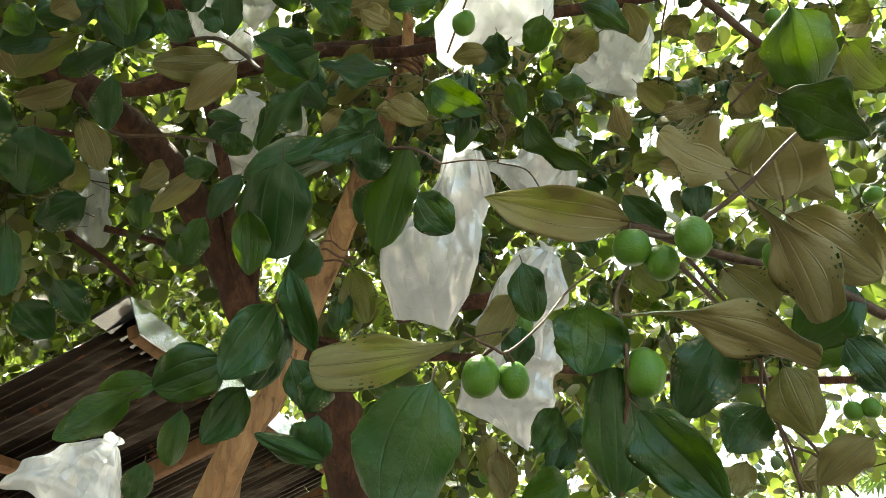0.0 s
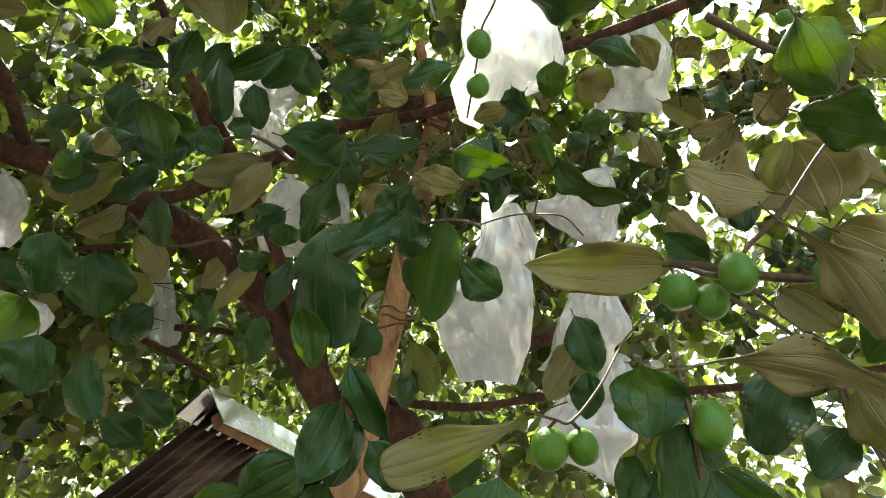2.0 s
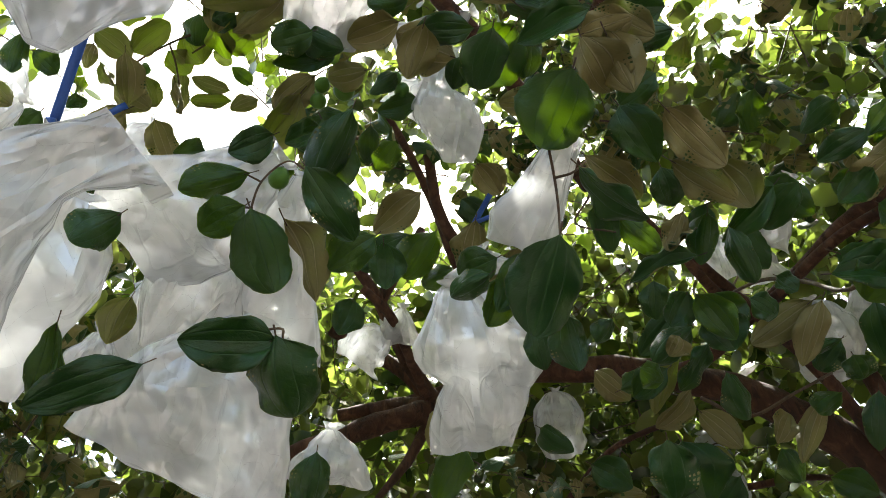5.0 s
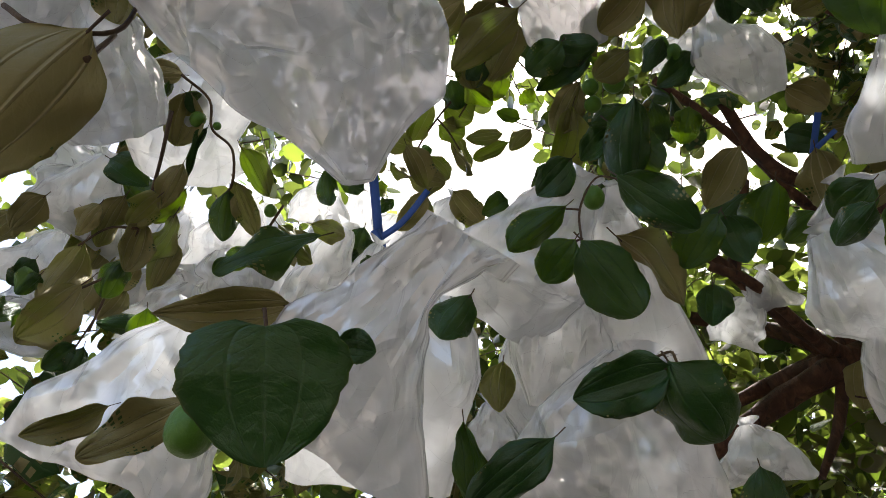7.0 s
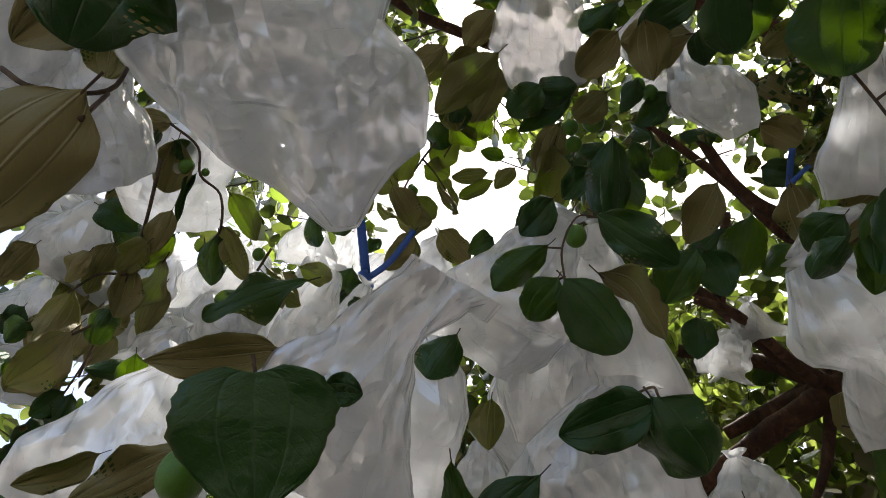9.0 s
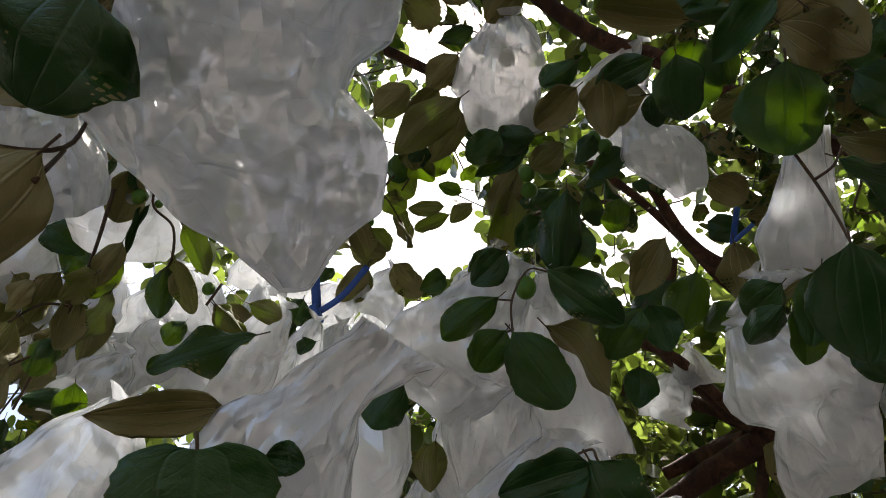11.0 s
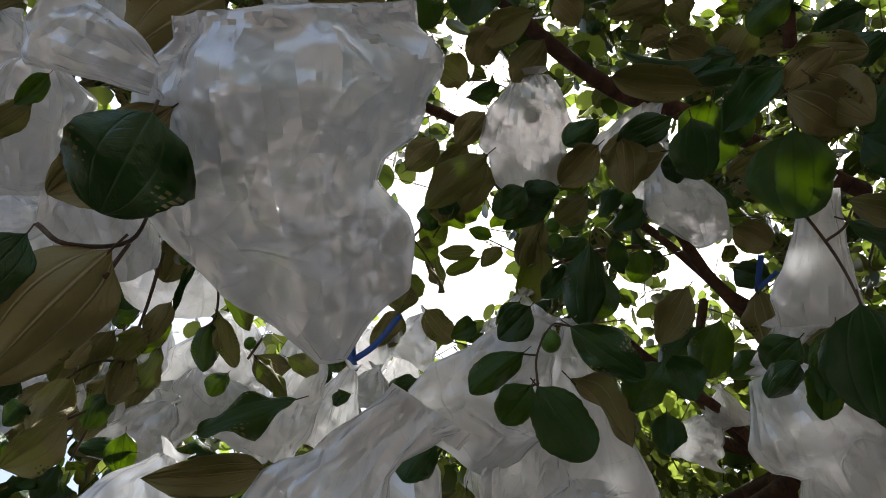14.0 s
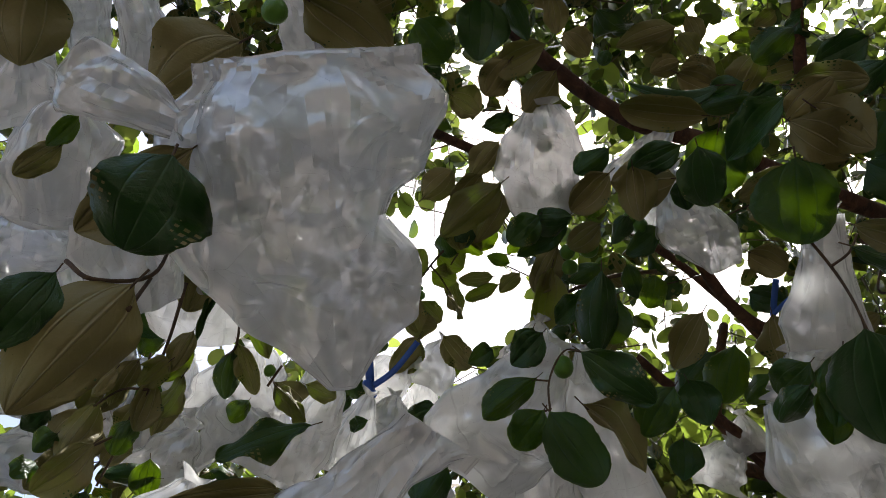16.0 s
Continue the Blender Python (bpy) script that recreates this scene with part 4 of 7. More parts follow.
leaf((-1.080, -0.662, 2.615), (-1.101, -0.701, 2.548), (-0.790, -0.386, 0.477), 0.066, 7)
leaf((-1.116, -0.682, 2.563), (-1.144, -0.734, 2.522), (-0.767, -0.089, 0.635), 0.067, 0)
leaf((-1.042, -0.577, 2.691), (-1.063, -0.613, 2.659), (0.560, 0.351, -0.751), 0.050, 3)
leaf((-1.102, -0.610, 2.615), (-1.111, -0.637, 2.551), (-0.920, -0.297, 0.256), 0.049, 4)
leaf((-1.054, -0.541, 2.693), (-1.121, -0.574, 2.630), (-0.575, -0.281, 0.768), 0.051, 5)
leaf((-1.043, -0.743, 2.609), (-1.073, -0.776, 2.577), (0.428, 0.393, -0.814), 0.043, 6)
leaf((-1.002, -0.509, 2.457), (-0.994, -0.585, 2.449), (0.782, 0.143, -0.606), 0.033, 7)
leaf((-0.984, -0.519, 2.474), (-1.038, -0.521, 2.441), (0.494, 0.249, -0.833), 0.048, 0)
leaf((-1.150, -0.671, 2.526), (-1.165, -0.713, 2.488), (0.692, 0.338, -0.637), 0.043, 3)
leaf((-1.156, -0.658, 2.526), (-1.195, -0.672, 2.469), (0.658, 0.489, -0.573), 0.043, 4)
leaf((-1.036, -0.626, 2.349), (-1.070, -0.670, 2.311), (0.629, 0.178, -0.757), 0.053, 5)
leaf((-0.551, -0.312, 2.024), (-0.553, -0.370, 1.977), (-0.917, -0.231, 0.325), 0.031, 6)
leaf((-0.584, -0.377, 2.037), (-0.576, -0.420, 2.005), (-0.654, -0.531, 0.538), 0.020, 7)
leaf((-0.652, -0.036, 2.082), (-0.704, -0.100, 2.039), (0.740, -0.153, -0.655), 0.043, 0)
leaf((-0.676, -0.105, 2.106), (-0.719, -0.088, 2.040), (0.589, -0.612, -0.528), 0.034, 3)
leaf((-0.748, 0.215, 2.132), (-0.773, 0.226, 2.080), (0.750, -0.470, -0.465), 0.047, 4)
leaf((-1.066, 0.034, 2.499), (-1.109, 0.035, 2.434), (-0.827, -0.034, 0.561), 0.061, 5)
leaf((-1.137, -0.218, 2.878), (-1.193, -0.230, 2.855), (0.418, -0.250, -0.873), 0.056, 6)
leaf((-1.048, -0.306, 2.946), (-1.093, -0.288, 2.886), (0.789, -0.020, -0.614), 0.046, 7)
leaf((-1.075, -0.228, 2.929), (-1.059, -0.277, 2.933), (0.708, 0.180, -0.683), 0.047, 0)
leaf((-0.755, 0.062, 2.637), (-0.796, 0.039, 2.595), (0.750, -0.168, -0.640), 0.055, 3)
leaf((-0.652, 0.157, 2.672), (-0.752, 0.170, 2.595), (0.578, -0.231, -0.783), 0.069, 4)
leaf((-0.689, 0.132, 2.894), (-0.754, 0.050, 2.848), (0.581, -0.002, -0.814), 0.053, 5)
leaf((-0.699, 0.198, 2.985), (-0.681, 0.131, 2.989), (-0.403, -0.059, 0.913), 0.069, 6)
leaf((-0.869, 0.463, 2.775), (-0.974, 0.416, 2.730), (0.511, -0.475, -0.717), 0.074, 7)
leaf((-0.999, 0.647, 2.688), (-0.856, 0.670, 2.763), (0.468, -0.475, -0.746), 0.073, 0)
leaf((-0.473, 0.771, 2.460), (-0.479, 0.820, 2.418), (0.368, -0.589, -0.720), 0.080, 3)
leaf((-0.307, 0.595, 2.555), (-0.306, 0.644, 2.485), (-0.231, 0.798, 0.557), 0.073, 4)
leaf((-0.527, 0.269, 2.806), (-0.554, 0.169, 2.803), (-0.568, 0.125, 0.813), 0.090, 5)
leaf((-0.353, 0.144, 3.110), (-0.386, 0.208, 3.109), (-0.479, -0.261, -0.838), 0.090, 6)
leaf((-0.377, 0.071, 3.014), (-0.403, 0.116, 2.989), (-0.414, 0.253, 0.874), 0.054, 7)
leaf((-0.591, -0.098, 3.174), (-0.612, -0.035, 3.156), (-0.223, 0.209, 0.952), 0.075, 0)
leaf((-0.649, -0.003, 2.914), (-0.745, -0.095, 2.863), (-0.578, 0.154, 0.802), 0.075, 3)
leaf((-0.774, -0.034, 2.962), (-0.824, -0.060, 2.949), (0.413, -0.354, -0.839), 0.058, 4)
leaf((-0.790, -0.127, 3.078), (-0.717, -0.078, 3.085), (-0.253, 0.245, 0.936), 0.073, 5)
leaf((-0.374, -0.192, 2.938), (-0.427, -0.135, 2.918), (0.362, 0.008, -0.932), 0.079, 6)
leaf((-1.089, -0.141, 3.118), (-1.158, -0.088, 3.062), (-0.652, -0.043, 0.757), 0.062, 7)
leaf((-1.166, -0.087, 3.051), (-1.232, -0.144, 2.993), (-0.627, -0.057, 0.777), 0.055, 0)
leaf((-0.336, 0.382, 2.922), (-0.416, 0.370, 2.912), (-0.164, 0.441, 0.883), 0.064, 3)
leaf((-0.395, 0.271, 2.950), (-0.407, 0.342, 2.932), (-0.173, 0.222, 0.960), 0.054, 4)
leaf((-0.401, 0.238, 3.070), (-0.351, 0.276, 3.069), (-0.246, 0.354, 0.902), 0.063, 5)
leaf((-0.741, 0.514, 2.741), (-0.802, 0.542, 2.667), (-0.428, 0.664, 0.613), 0.070, 6)
leaf((-0.316, -0.049, 2.945), (-0.377, -0.002, 2.948), (-0.048, -0.002, -0.999), 0.045, 7)
leaf((-0.323, 0.035, 3.036), (-0.381, 0.057, 3.018), (-0.153, 0.321, 0.935), 0.046, 0)
leaf((-0.352, 0.277, 3.071), (-0.411, 0.190, 3.090), (-0.160, 0.307, 0.938), 0.053, 3)
leaf((-0.417, 0.174, 3.084), (-0.446, 0.170, 3.078), (0.250, -0.329, -0.911), 0.030, 4)
leaf((-0.405, 0.300, 3.048), (-0.436, 0.256, 3.050), (-0.268, 0.245, 0.932), 0.048, 5)
leaf((-0.409, 0.365, 3.021), (-0.405, 0.302, 3.033), (-0.105, 0.187, 0.977), 0.053, 6)
leaf((-0.336, 0.259, 2.749), (-0.366, 0.133, 2.767), (0.918, -0.256, -0.302), 0.054, 7)
leaf((-0.354, 0.329, 2.826), (-0.400, 0.297, 2.852), (0.058, -0.682, -0.729), 0.046, 0)
leaf((-0.332, 0.351, 2.764), (-0.357, 0.310, 2.749), (0.487, 0.027, -0.873), 0.031, 3)
leaf((-0.368, 0.349, 2.812), (-0.404, 0.279, 2.822), (0.435, -0.347, -0.831), 0.042, 4)
leaf((-0.477, 0.084, 3.086), (-0.547, 0.039, 3.038), (-0.581, 0.051, 0.813), 0.071, 5)
leaf((-0.475, -0.006, 3.102), (-0.545, -0.040, 3.092), (-0.163, 0.064, 0.985), 0.072, 6)
leaf((-0.433, 0.053, 3.107), (-0.500, -0.034, 3.119), (-0.239, 0.319, 0.917), 0.069, 7)
leaf((-0.638, -0.020, 3.147), (-0.601, 0.033, 3.145), (0.171, -0.143, -0.975), 0.040, 0)
leaf((-0.622, -0.002, 3.041), (-0.686, -0.043, 3.010), (-0.497, 0.143, 0.856), 0.060, 3)
leaf((-0.685, -0.026, 3.013), (-0.750, -0.075, 2.974), (-0.544, 0.063, 0.837), 0.064, 4)
leaf((-0.705, 0.015, 2.995), (-0.805, -0.015, 2.948), (-0.480, 0.337, 0.810), 0.065, 5)
leaf((-0.758, -0.071, 2.976), (-0.823, -0.043, 2.946), (-0.457, -0.101, 0.884), 0.053, 6)
leaf((-0.618, 0.219, 2.813), (-0.675, 0.209, 2.810), (0.153, -0.565, -0.811), 0.038, 7)
leaf((-0.667, 0.188, 2.857), (-0.703, 0.134, 2.819), (-0.737, 0.020, 0.676), 0.055, 0)
leaf((-0.643, 0.288, 2.832), (-0.710, 0.251, 2.837), (0.279, -0.600, -0.750), 0.048, 3)
leaf((-0.387, 0.294, 2.715), (-0.431, 0.326, 2.675), (0.323, -0.522, -0.790), 0.057, 4)
leaf((-0.496, 0.256, 2.743), (-0.540, 0.276, 2.726), (0.250, -0.241, -0.938), 0.043, 5)
leaf((-0.457, 0.422, 2.737), (-0.521, 0.369, 2.755), (-0.155, 0.481, 0.863), 0.052, 6)
leaf((-0.224, 0.388, 2.596), (-0.266, 0.352, 2.584), (0.515, -0.330, -0.791), 0.050, 7)
leaf((-0.277, 0.406, 2.568), (-0.333, 0.395, 2.549), (0.360, -0.640, -0.679), 0.051, 0)
leaf((-0.225, 0.412, 2.701), (-0.270, 0.358, 2.703), (0.257, -0.232, -0.938), 0.057, 3)
leaf((-0.250, 0.351, 2.787), (-0.301, 0.311, 2.775), (0.503, -0.392, -0.770), 0.053, 4)
leaf((-0.727, 0.150, 2.706), (-0.781, 0.115, 2.696), (0.440, -0.482, -0.757), 0.046, 5)
leaf((-0.716, 0.295, 2.784), (-0.762, 0.291, 2.748), (0.609, -0.183, -0.772), 0.050, 6)
leaf((-0.744, 0.374, 2.724), (-0.831, 0.338, 2.673), (-0.580, 0.496, 0.646), 0.067, 7)
leaf((-0.671, 0.225, 2.444), (-0.725, 0.192, 2.402), (0.707, -0.465, -0.533), 0.061, 0)
leaf((-0.979, 0.403, 2.645), (-1.015, 0.398, 2.580), (0.795, -0.447, -0.410), 0.064, 3)
leaf((-0.779, 0.487, 2.623), (-0.842, 0.460, 2.616), (0.376, -0.705, -0.602), 0.048, 4)
leaf((-1.026, 0.058, 2.884), (-1.048, 0.010, 2.859), (0.760, -0.000, -0.649), 0.049, 5)
leaf((-1.155, -0.023, 3.054), (-1.202, 0.046, 3.010), (-0.664, 0.021, 0.748), 0.069, 6)
leaf((-1.230, -0.081, 3.128), (-1.303, -0.126, 3.065), (-0.618, -0.087, 0.781), 0.062, 7)
leaf((-0.981, -0.357, 2.668), (-1.016, -0.285, 2.627), (-0.810, -0.060, 0.584), 0.060, 0)
leaf((-1.057, -0.257, 2.745), (-1.083, -0.320, 2.742), (-0.584, 0.197, 0.787), 0.041, 3)
leaf((-0.929, -0.387, 2.572), (-0.940, -0.405, 2.534), (0.792, 0.416, -0.446), 0.036, 4)
leaf((-1.141, -0.225, 2.803), (-1.136, -0.292, 2.760), (0.667, 0.441, -0.601), 0.032, 5)
leaf((-1.273, -0.030, 2.943), (-1.322, -0.095, 2.935), (0.553, -0.317, -0.771), 0.049, 6)
leaf((-0.834, 0.256, 2.974), (-0.878, 0.204, 2.961), (0.636, -0.358, -0.684), 0.049, 7)
leaf((-0.818, 0.310, 2.964), (-0.879, 0.353, 2.935), (0.346, -0.152, -0.926), 0.044, 0)
leaf((-0.437, 0.395, 3.224), (-0.410, 0.355, 3.251), (-0.298, 0.375, 0.878), 0.049, 3)
leaf((-0.394, 0.418, 3.115), (-0.425, 0.437, 3.067), (-0.510, 0.643, 0.571), 0.049, 4)
leaf((-0.442, 0.461, 3.529), (-0.481, 0.495, 3.471), (-0.383, 0.661, 0.645), 0.052, 5)
leaf((-0.484, 0.700, 3.642), (-0.521, 0.654, 3.695), (-0.025, 0.762, 0.647), 0.044, 6)
leaf((-0.422, 0.723, 3.646), (-0.463, 0.683, 3.639), (-0.405, 0.268, 0.874), 0.047, 7)
leaf((-0.299, 0.994, 2.815), (-0.406, 1.029, 2.795), (-0.102, -0.711, -0.696), 0.073, 0)
leaf((-0.180, 1.039, 2.781), (-0.259, 1.028, 2.745), (0.360, -0.754, -0.549), 0.063, 3)
leaf((-0.408, 0.836, 2.662), (-0.422, 0.884, 2.568), (0.097, -0.880, -0.464), 0.052, 4)
leaf((-0.459, 0.757, 2.579), (-0.572, 0.721, 2.578), (0.304, -0.950, -0.070), 0.044, 5)
leaf((-0.430, 0.708, 2.633), (-0.482, 0.715, 2.584), (-0.358, 0.798, 0.485), 0.042, 6)
leaf((-0.400, 0.733, 2.621), (-0.459, 0.778, 2.574), (0.146, -0.619, -0.772), 0.057, 7)
leaf((-0.602, 0.875, 2.695), (-0.633, 0.900, 2.632), (0.529, -0.674, -0.516), 0.060, 0)
leaf((-0.534, 0.851, 2.602), (-0.588, 0.844, 2.553), (0.594, -0.553, -0.584), 0.065, 3)
leaf((-0.787, 0.989, 2.785), (-0.832, 0.981, 2.742), (0.638, -0.511, -0.576), 0.052, 4)
leaf((-0.321, 1.170, 2.606), (-0.368, 1.239, 2.514), (0.003, -0.801, -0.598), 0.064, 5)
leaf((-0.433, 1.256, 2.629), (-0.505, 1.270, 2.604), (0.031, -0.853, -0.521), 0.065, 6)
leaf((-0.100, 0.887, 2.334), (-0.132, 0.908, 2.268), (-0.026, -0.956, -0.294), 0.057, 7)
leaf((-0.411, 1.238, 2.477), (-0.459, 1.245, 2.381), (0.318, -0.923, -0.219), 0.051, 0)
leaf((-0.254, 0.824, 2.125), (-0.255, 0.869, 2.057), (0.126, -0.827, -0.548), 0.050, 3)
leaf((0.107, 0.988, 2.084), (0.054, 1.011, 2.012), (0.101, 0.966, 0.236), 0.051, 4)
leaf((0.117, 1.002, 2.037), (0.101, 1.017, 1.977), (-0.084, -0.970, -0.228), 0.051, 5)
leaf((-0.270, 0.971, 3.104), (-0.342, 1.043, 3.081), (-0.253, -0.514, -0.820), 0.070, 6)
leaf((-0.160, 1.070, 3.029), (-0.252, 1.102, 3.042), (-0.325, -0.659, -0.678), 0.069, 7)
leaf((-0.147, 1.065, 2.898), (-0.251, 1.048, 2.888), (0.187, -0.752, -0.632), 0.059, 0)
leaf((-0.076, 0.978, 2.842), (-0.148, 0.997, 2.819), (-0.151, -0.945, -0.291), 0.056, 3)
leaf((-0.756, 0.559, 2.982), (-0.768, 0.632, 2.952), (-0.291, 0.317, 0.903), 0.073, 4)
leaf((-0.827, 0.575, 2.937), (-0.820, 0.639, 2.902), (0.369, -0.471, -0.802), 0.061, 5)
leaf((-0.821, 1.423, 2.544), (-0.928, 1.443, 2.491), (0.207, -0.700, -0.684), 0.088, 6)
leaf((-1.189, 1.174, 2.771), (-1.173, 1.274, 2.734), (0.702, -0.343, -0.624), 0.069, 7)
leaf((-1.346, 0.971, 2.827), (-1.439, 0.999, 2.763), (-0.454, 0.359, 0.816), 0.085, 0)
leaf((-1.009, 1.220, 2.873), (-0.984, 1.319, 2.815), (-0.532, 0.517, 0.671), 0.076, 3)
leaf((-0.090, 1.062, 2.344), (-0.139, 1.099, 2.274), (0.275, -0.755, -0.595), 0.061, 4)
leaf((-0.990, 1.569, 2.346), (-0.933, 1.646, 2.294), (0.623, -0.700, -0.349), 0.092, 5)
leaf((-0.874, 1.501, 2.371), (-0.818, 1.562, 2.300), (0.381, -0.827, -0.415), 0.080, 6)
leaf((-0.710, 1.451, 2.600), (-0.663, 1.474, 2.666), (-0.704, 0.655, 0.274), 0.065, 7)
leaf((-0.862, 1.394, 2.561), (-0.820, 1.385, 2.618), (-0.365, 0.842, 0.397), 0.088, 0)
leaf((-0.653, 1.535, 2.510), (-0.596, 1.595, 2.465), (0.344, -0.746, -0.570), 0.073, 3)
leaf((0.427, 1.218, 2.706), (0.506, 1.261, 2.664), (0.010, 0.694, 0.719), 0.065, 4)
leaf((0.654, 1.094, 2.391), (0.714, 1.117, 2.345), (0.199, 0.747, 0.634), 0.069, 5)
leaf((0.400, 1.362, 2.338), (0.458, 1.353, 2.268), (0.435, 0.864, 0.252), 0.061, 6)
leaf((-0.190, 1.670, 2.245), (-0.107, 1.674, 2.163), (-0.198, -0.947, -0.254), 0.076, 7)
leaf((-0.109, 1.711, 2.147), (-0.188, 1.727, 2.098), (-0.049, -0.972, -0.231), 0.069, 0)
leaf((0.087, 1.605, 2.153), (0.151, 1.647, 2.075), (-0.087, -0.848, -0.523), 0.072, 3)
leaf((-0.297, -0.342, 2.256), (-0.339, -0.323, 2.231), (0.448, -0.139, -0.883), 0.028, 4)
leaf((-1.059, -0.677, 2.616), (-1.077, -0.720, 2.547), (-0.677, -0.535, 0.506), 0.067, 5)
leaf((-1.022, -0.699, 2.723), (-1.060, -0.661, 2.716), (-0.645, -0.545, 0.536), 0.041, 6)
leaf((-1.060, -0.689, 2.525), (-1.068, -0.719, 2.461), (-0.702, -0.602, 0.381), 0.065, 7)
leaf((-0.420, -0.572, 2.445), (-0.442, -0.610, 2.408), (-0.415, -0.514, 0.750), 0.033, 0)
leaf((-0.393, -0.559, 2.466), (-0.418, -0.584, 2.438), (0.528, 0.358, -0.770), 0.025, 3)
leaf((-0.825, -0.474, 2.568), (-0.842, -0.509, 2.510), (-0.794, -0.394, 0.463), 0.032, 4)
leaf((-0.934, -0.649, 2.756), (-0.963, -0.586, 2.730), (0.798, 0.114, -0.592), 0.062, 5)
leaf((-1.041, -0.811, 2.720), (-1.047, -0.838, 2.647), (-0.826, -0.503, 0.255), 0.061, 6)
leaf((-0.338, 1.216, 2.791), (-0.264, 1.303, 2.714), (0.115, -0.710, -0.695), 0.100, 7)
leaf((-0.371, 1.135, 3.016), (-0.337, 1.200, 2.910), (0.056, -0.862, -0.503), 0.085, 0)
leaf((-0.271, 1.206, 2.962), (-0.199, 1.242, 2.901), (-0.005, -0.857, -0.516), 0.071, 3)
leaf((-0.170, 1.284, 2.884), (-0.271, 1.349, 2.766), (-0.192, 0.780, 0.596), 0.088, 4)
leaf((-0.107, 1.180, 2.925), (-0.211, 1.202, 2.929), (0.198, 0.817, 0.542), 0.077, 5)
leaf((0.050, 1.132, 2.817), (-0.060, 1.166, 2.812), (-0.227, -0.805, -0.548), 0.053, 6)
leaf((0.060, 1.129, 2.892), (0.139, 1.118, 2.933), (-0.159, 0.832, 0.531), 0.060, 7)
leaf((-0.494, 1.206, 2.989), (-0.496, 1.259, 2.896), (0.212, -0.847, -0.488), 0.072, 0)
leaf((-0.530, 1.125, 3.056), (-0.612, 1.152, 2.978), (0.291, -0.770, -0.567), 0.073, 3)
leaf((0.117, 1.086, 2.853), (0.196, 1.074, 2.870), (-0.062, 0.651, 0.757), 0.065, 4)

leaf((-1.162, -0.212, 3.244), (-1.175, -0.122, 3.240), (-0.287, -0.685, 0.669), 0.065, 0)
leaf((-1.173, -0.203, 3.208), (-1.228, -0.193, 3.189), (-0.868, 0.296, 0.398), 0.043, 3)
leaf((-1.214, -0.170, 3.221), (-1.217, -0.121, 3.179), (-0.916, 0.079, 0.392), 0.038, 5)
leaf((-1.218, -0.120, 3.173), (-1.224, -0.033, 3.172), (-0.420, -0.049, 0.906), 0.072, 7)
leaf((-1.160, -0.128, 3.251), (-1.059, -0.094, 3.285), (-0.556, -0.165, 0.815), 0.067, 4)
leaf((-1.174, -0.081, 3.202), (-1.226, -0.025, 3.203), (-0.559, 0.104, 0.823), 0.058, 6)
leaf((-1.128, -0.061, 3.279), (-1.139, 0.002, 3.260), (-0.606, 0.753, 0.257), 0.067, 0)
leaf((-1.155, -0.017, 3.219), (-1.211, 0.037, 3.209), (-0.950, -0.309, -0.052), 0.052, 3)
leaf((-1.075, -0.051, 3.307), (-1.091, 0.014, 3.262), (-0.566, 0.215, 0.796), 0.090, 5)
leaf((-1.003, -0.002, 3.317), (-1.065, 0.054, 3.288), (-0.345, 0.555, 0.757), 0.072, 7)
leaf((-1.021, -0.049, 3.313), (-1.074, -0.021, 3.277), (0.519, -0.342, -0.784), 0.067, 4)
leaf((-0.995, 0.063, 3.331), (-1.040, 0.036, 3.280), (-0.140, 0.226, 0.964), 0.090, 6)
leaf((-0.934, 0.071, 3.364), (-1.016, 0.045, 3.329), (0.239, 0.319, 0.917), 0.075, 0)
leaf((-0.936, 0.106, 3.324), (-0.895, 0.251, 3.313), (0.971, 0.214, -0.106), 0.090, 3)
leaf((-1.296, -0.184, 3.122), (-1.283, -0.153, 3.161), (0.804, -0.213, -0.555), 0.038, 5)
leaf((-1.295, -0.115, 3.138), (-1.316, -0.084, 3.131), (-0.284, 0.386, 0.878), 0.038, 7)
leaf((-1.280, -0.013, 3.156), (-1.306, 0.032, 3.132), (0.176, 0.269, 0.947), 0.046, 4)
leaf((-1.306, 0.004, 3.122), (-1.307, 0.063, 3.129), (-0.302, -0.202, 0.932), 0.043, 6)
leaf((-1.027, 0.194, 3.280), (-1.024, 0.249, 3.257), (-0.469, 0.334, 0.818), 0.061, 0)
leaf((-1.019, 0.129, 3.306), (-1.043, 0.158, 3.300), (-0.379, 0.219, 0.899), 0.049, 3)
leaf((-1.112, -0.210, 3.294), (-1.086, -0.140, 3.289), (-0.910, 0.184, 0.373), 0.043, 5)
leaf((-0.916, 0.072, 3.359), (-0.973, 0.050, 3.332), (-0.494, 0.522, 0.696), 0.058, 7)
leaf((-0.887, 0.119, 3.346), (-0.891, 0.185, 3.352), (0.448, -0.289, -0.846), 0.043, 4)
leaf((-0.327, -0.359, 2.317), (-0.380, -0.345, 2.296), (0.305, 0.338, -0.891), 0.034, 1)
leaf((-0.773, -0.523, 2.478), (-0.815, -0.550, 2.428), (-0.448, -0.728, 0.520), 0.039, 0)
leaf((-0.762, -0.542, 2.446), (-0.795, -0.570, 2.423), (-0.924, 0.020, 0.382), 0.035, 3)
leaf((-0.817, -0.566, 2.428), (-0.833, -0.586, 2.345), (-0.914, -0.290, 0.284), 0.051, 5)
leaf((-0.827, -0.551, 2.366), (-0.857, -0.608, 2.306), (-0.578, -0.299, 0.759), 0.060, 7)
leaf((-0.803, -0.500, 2.464), (-0.827, -0.509, 2.396), (-0.714, -0.414, 0.565), 0.044, 4)
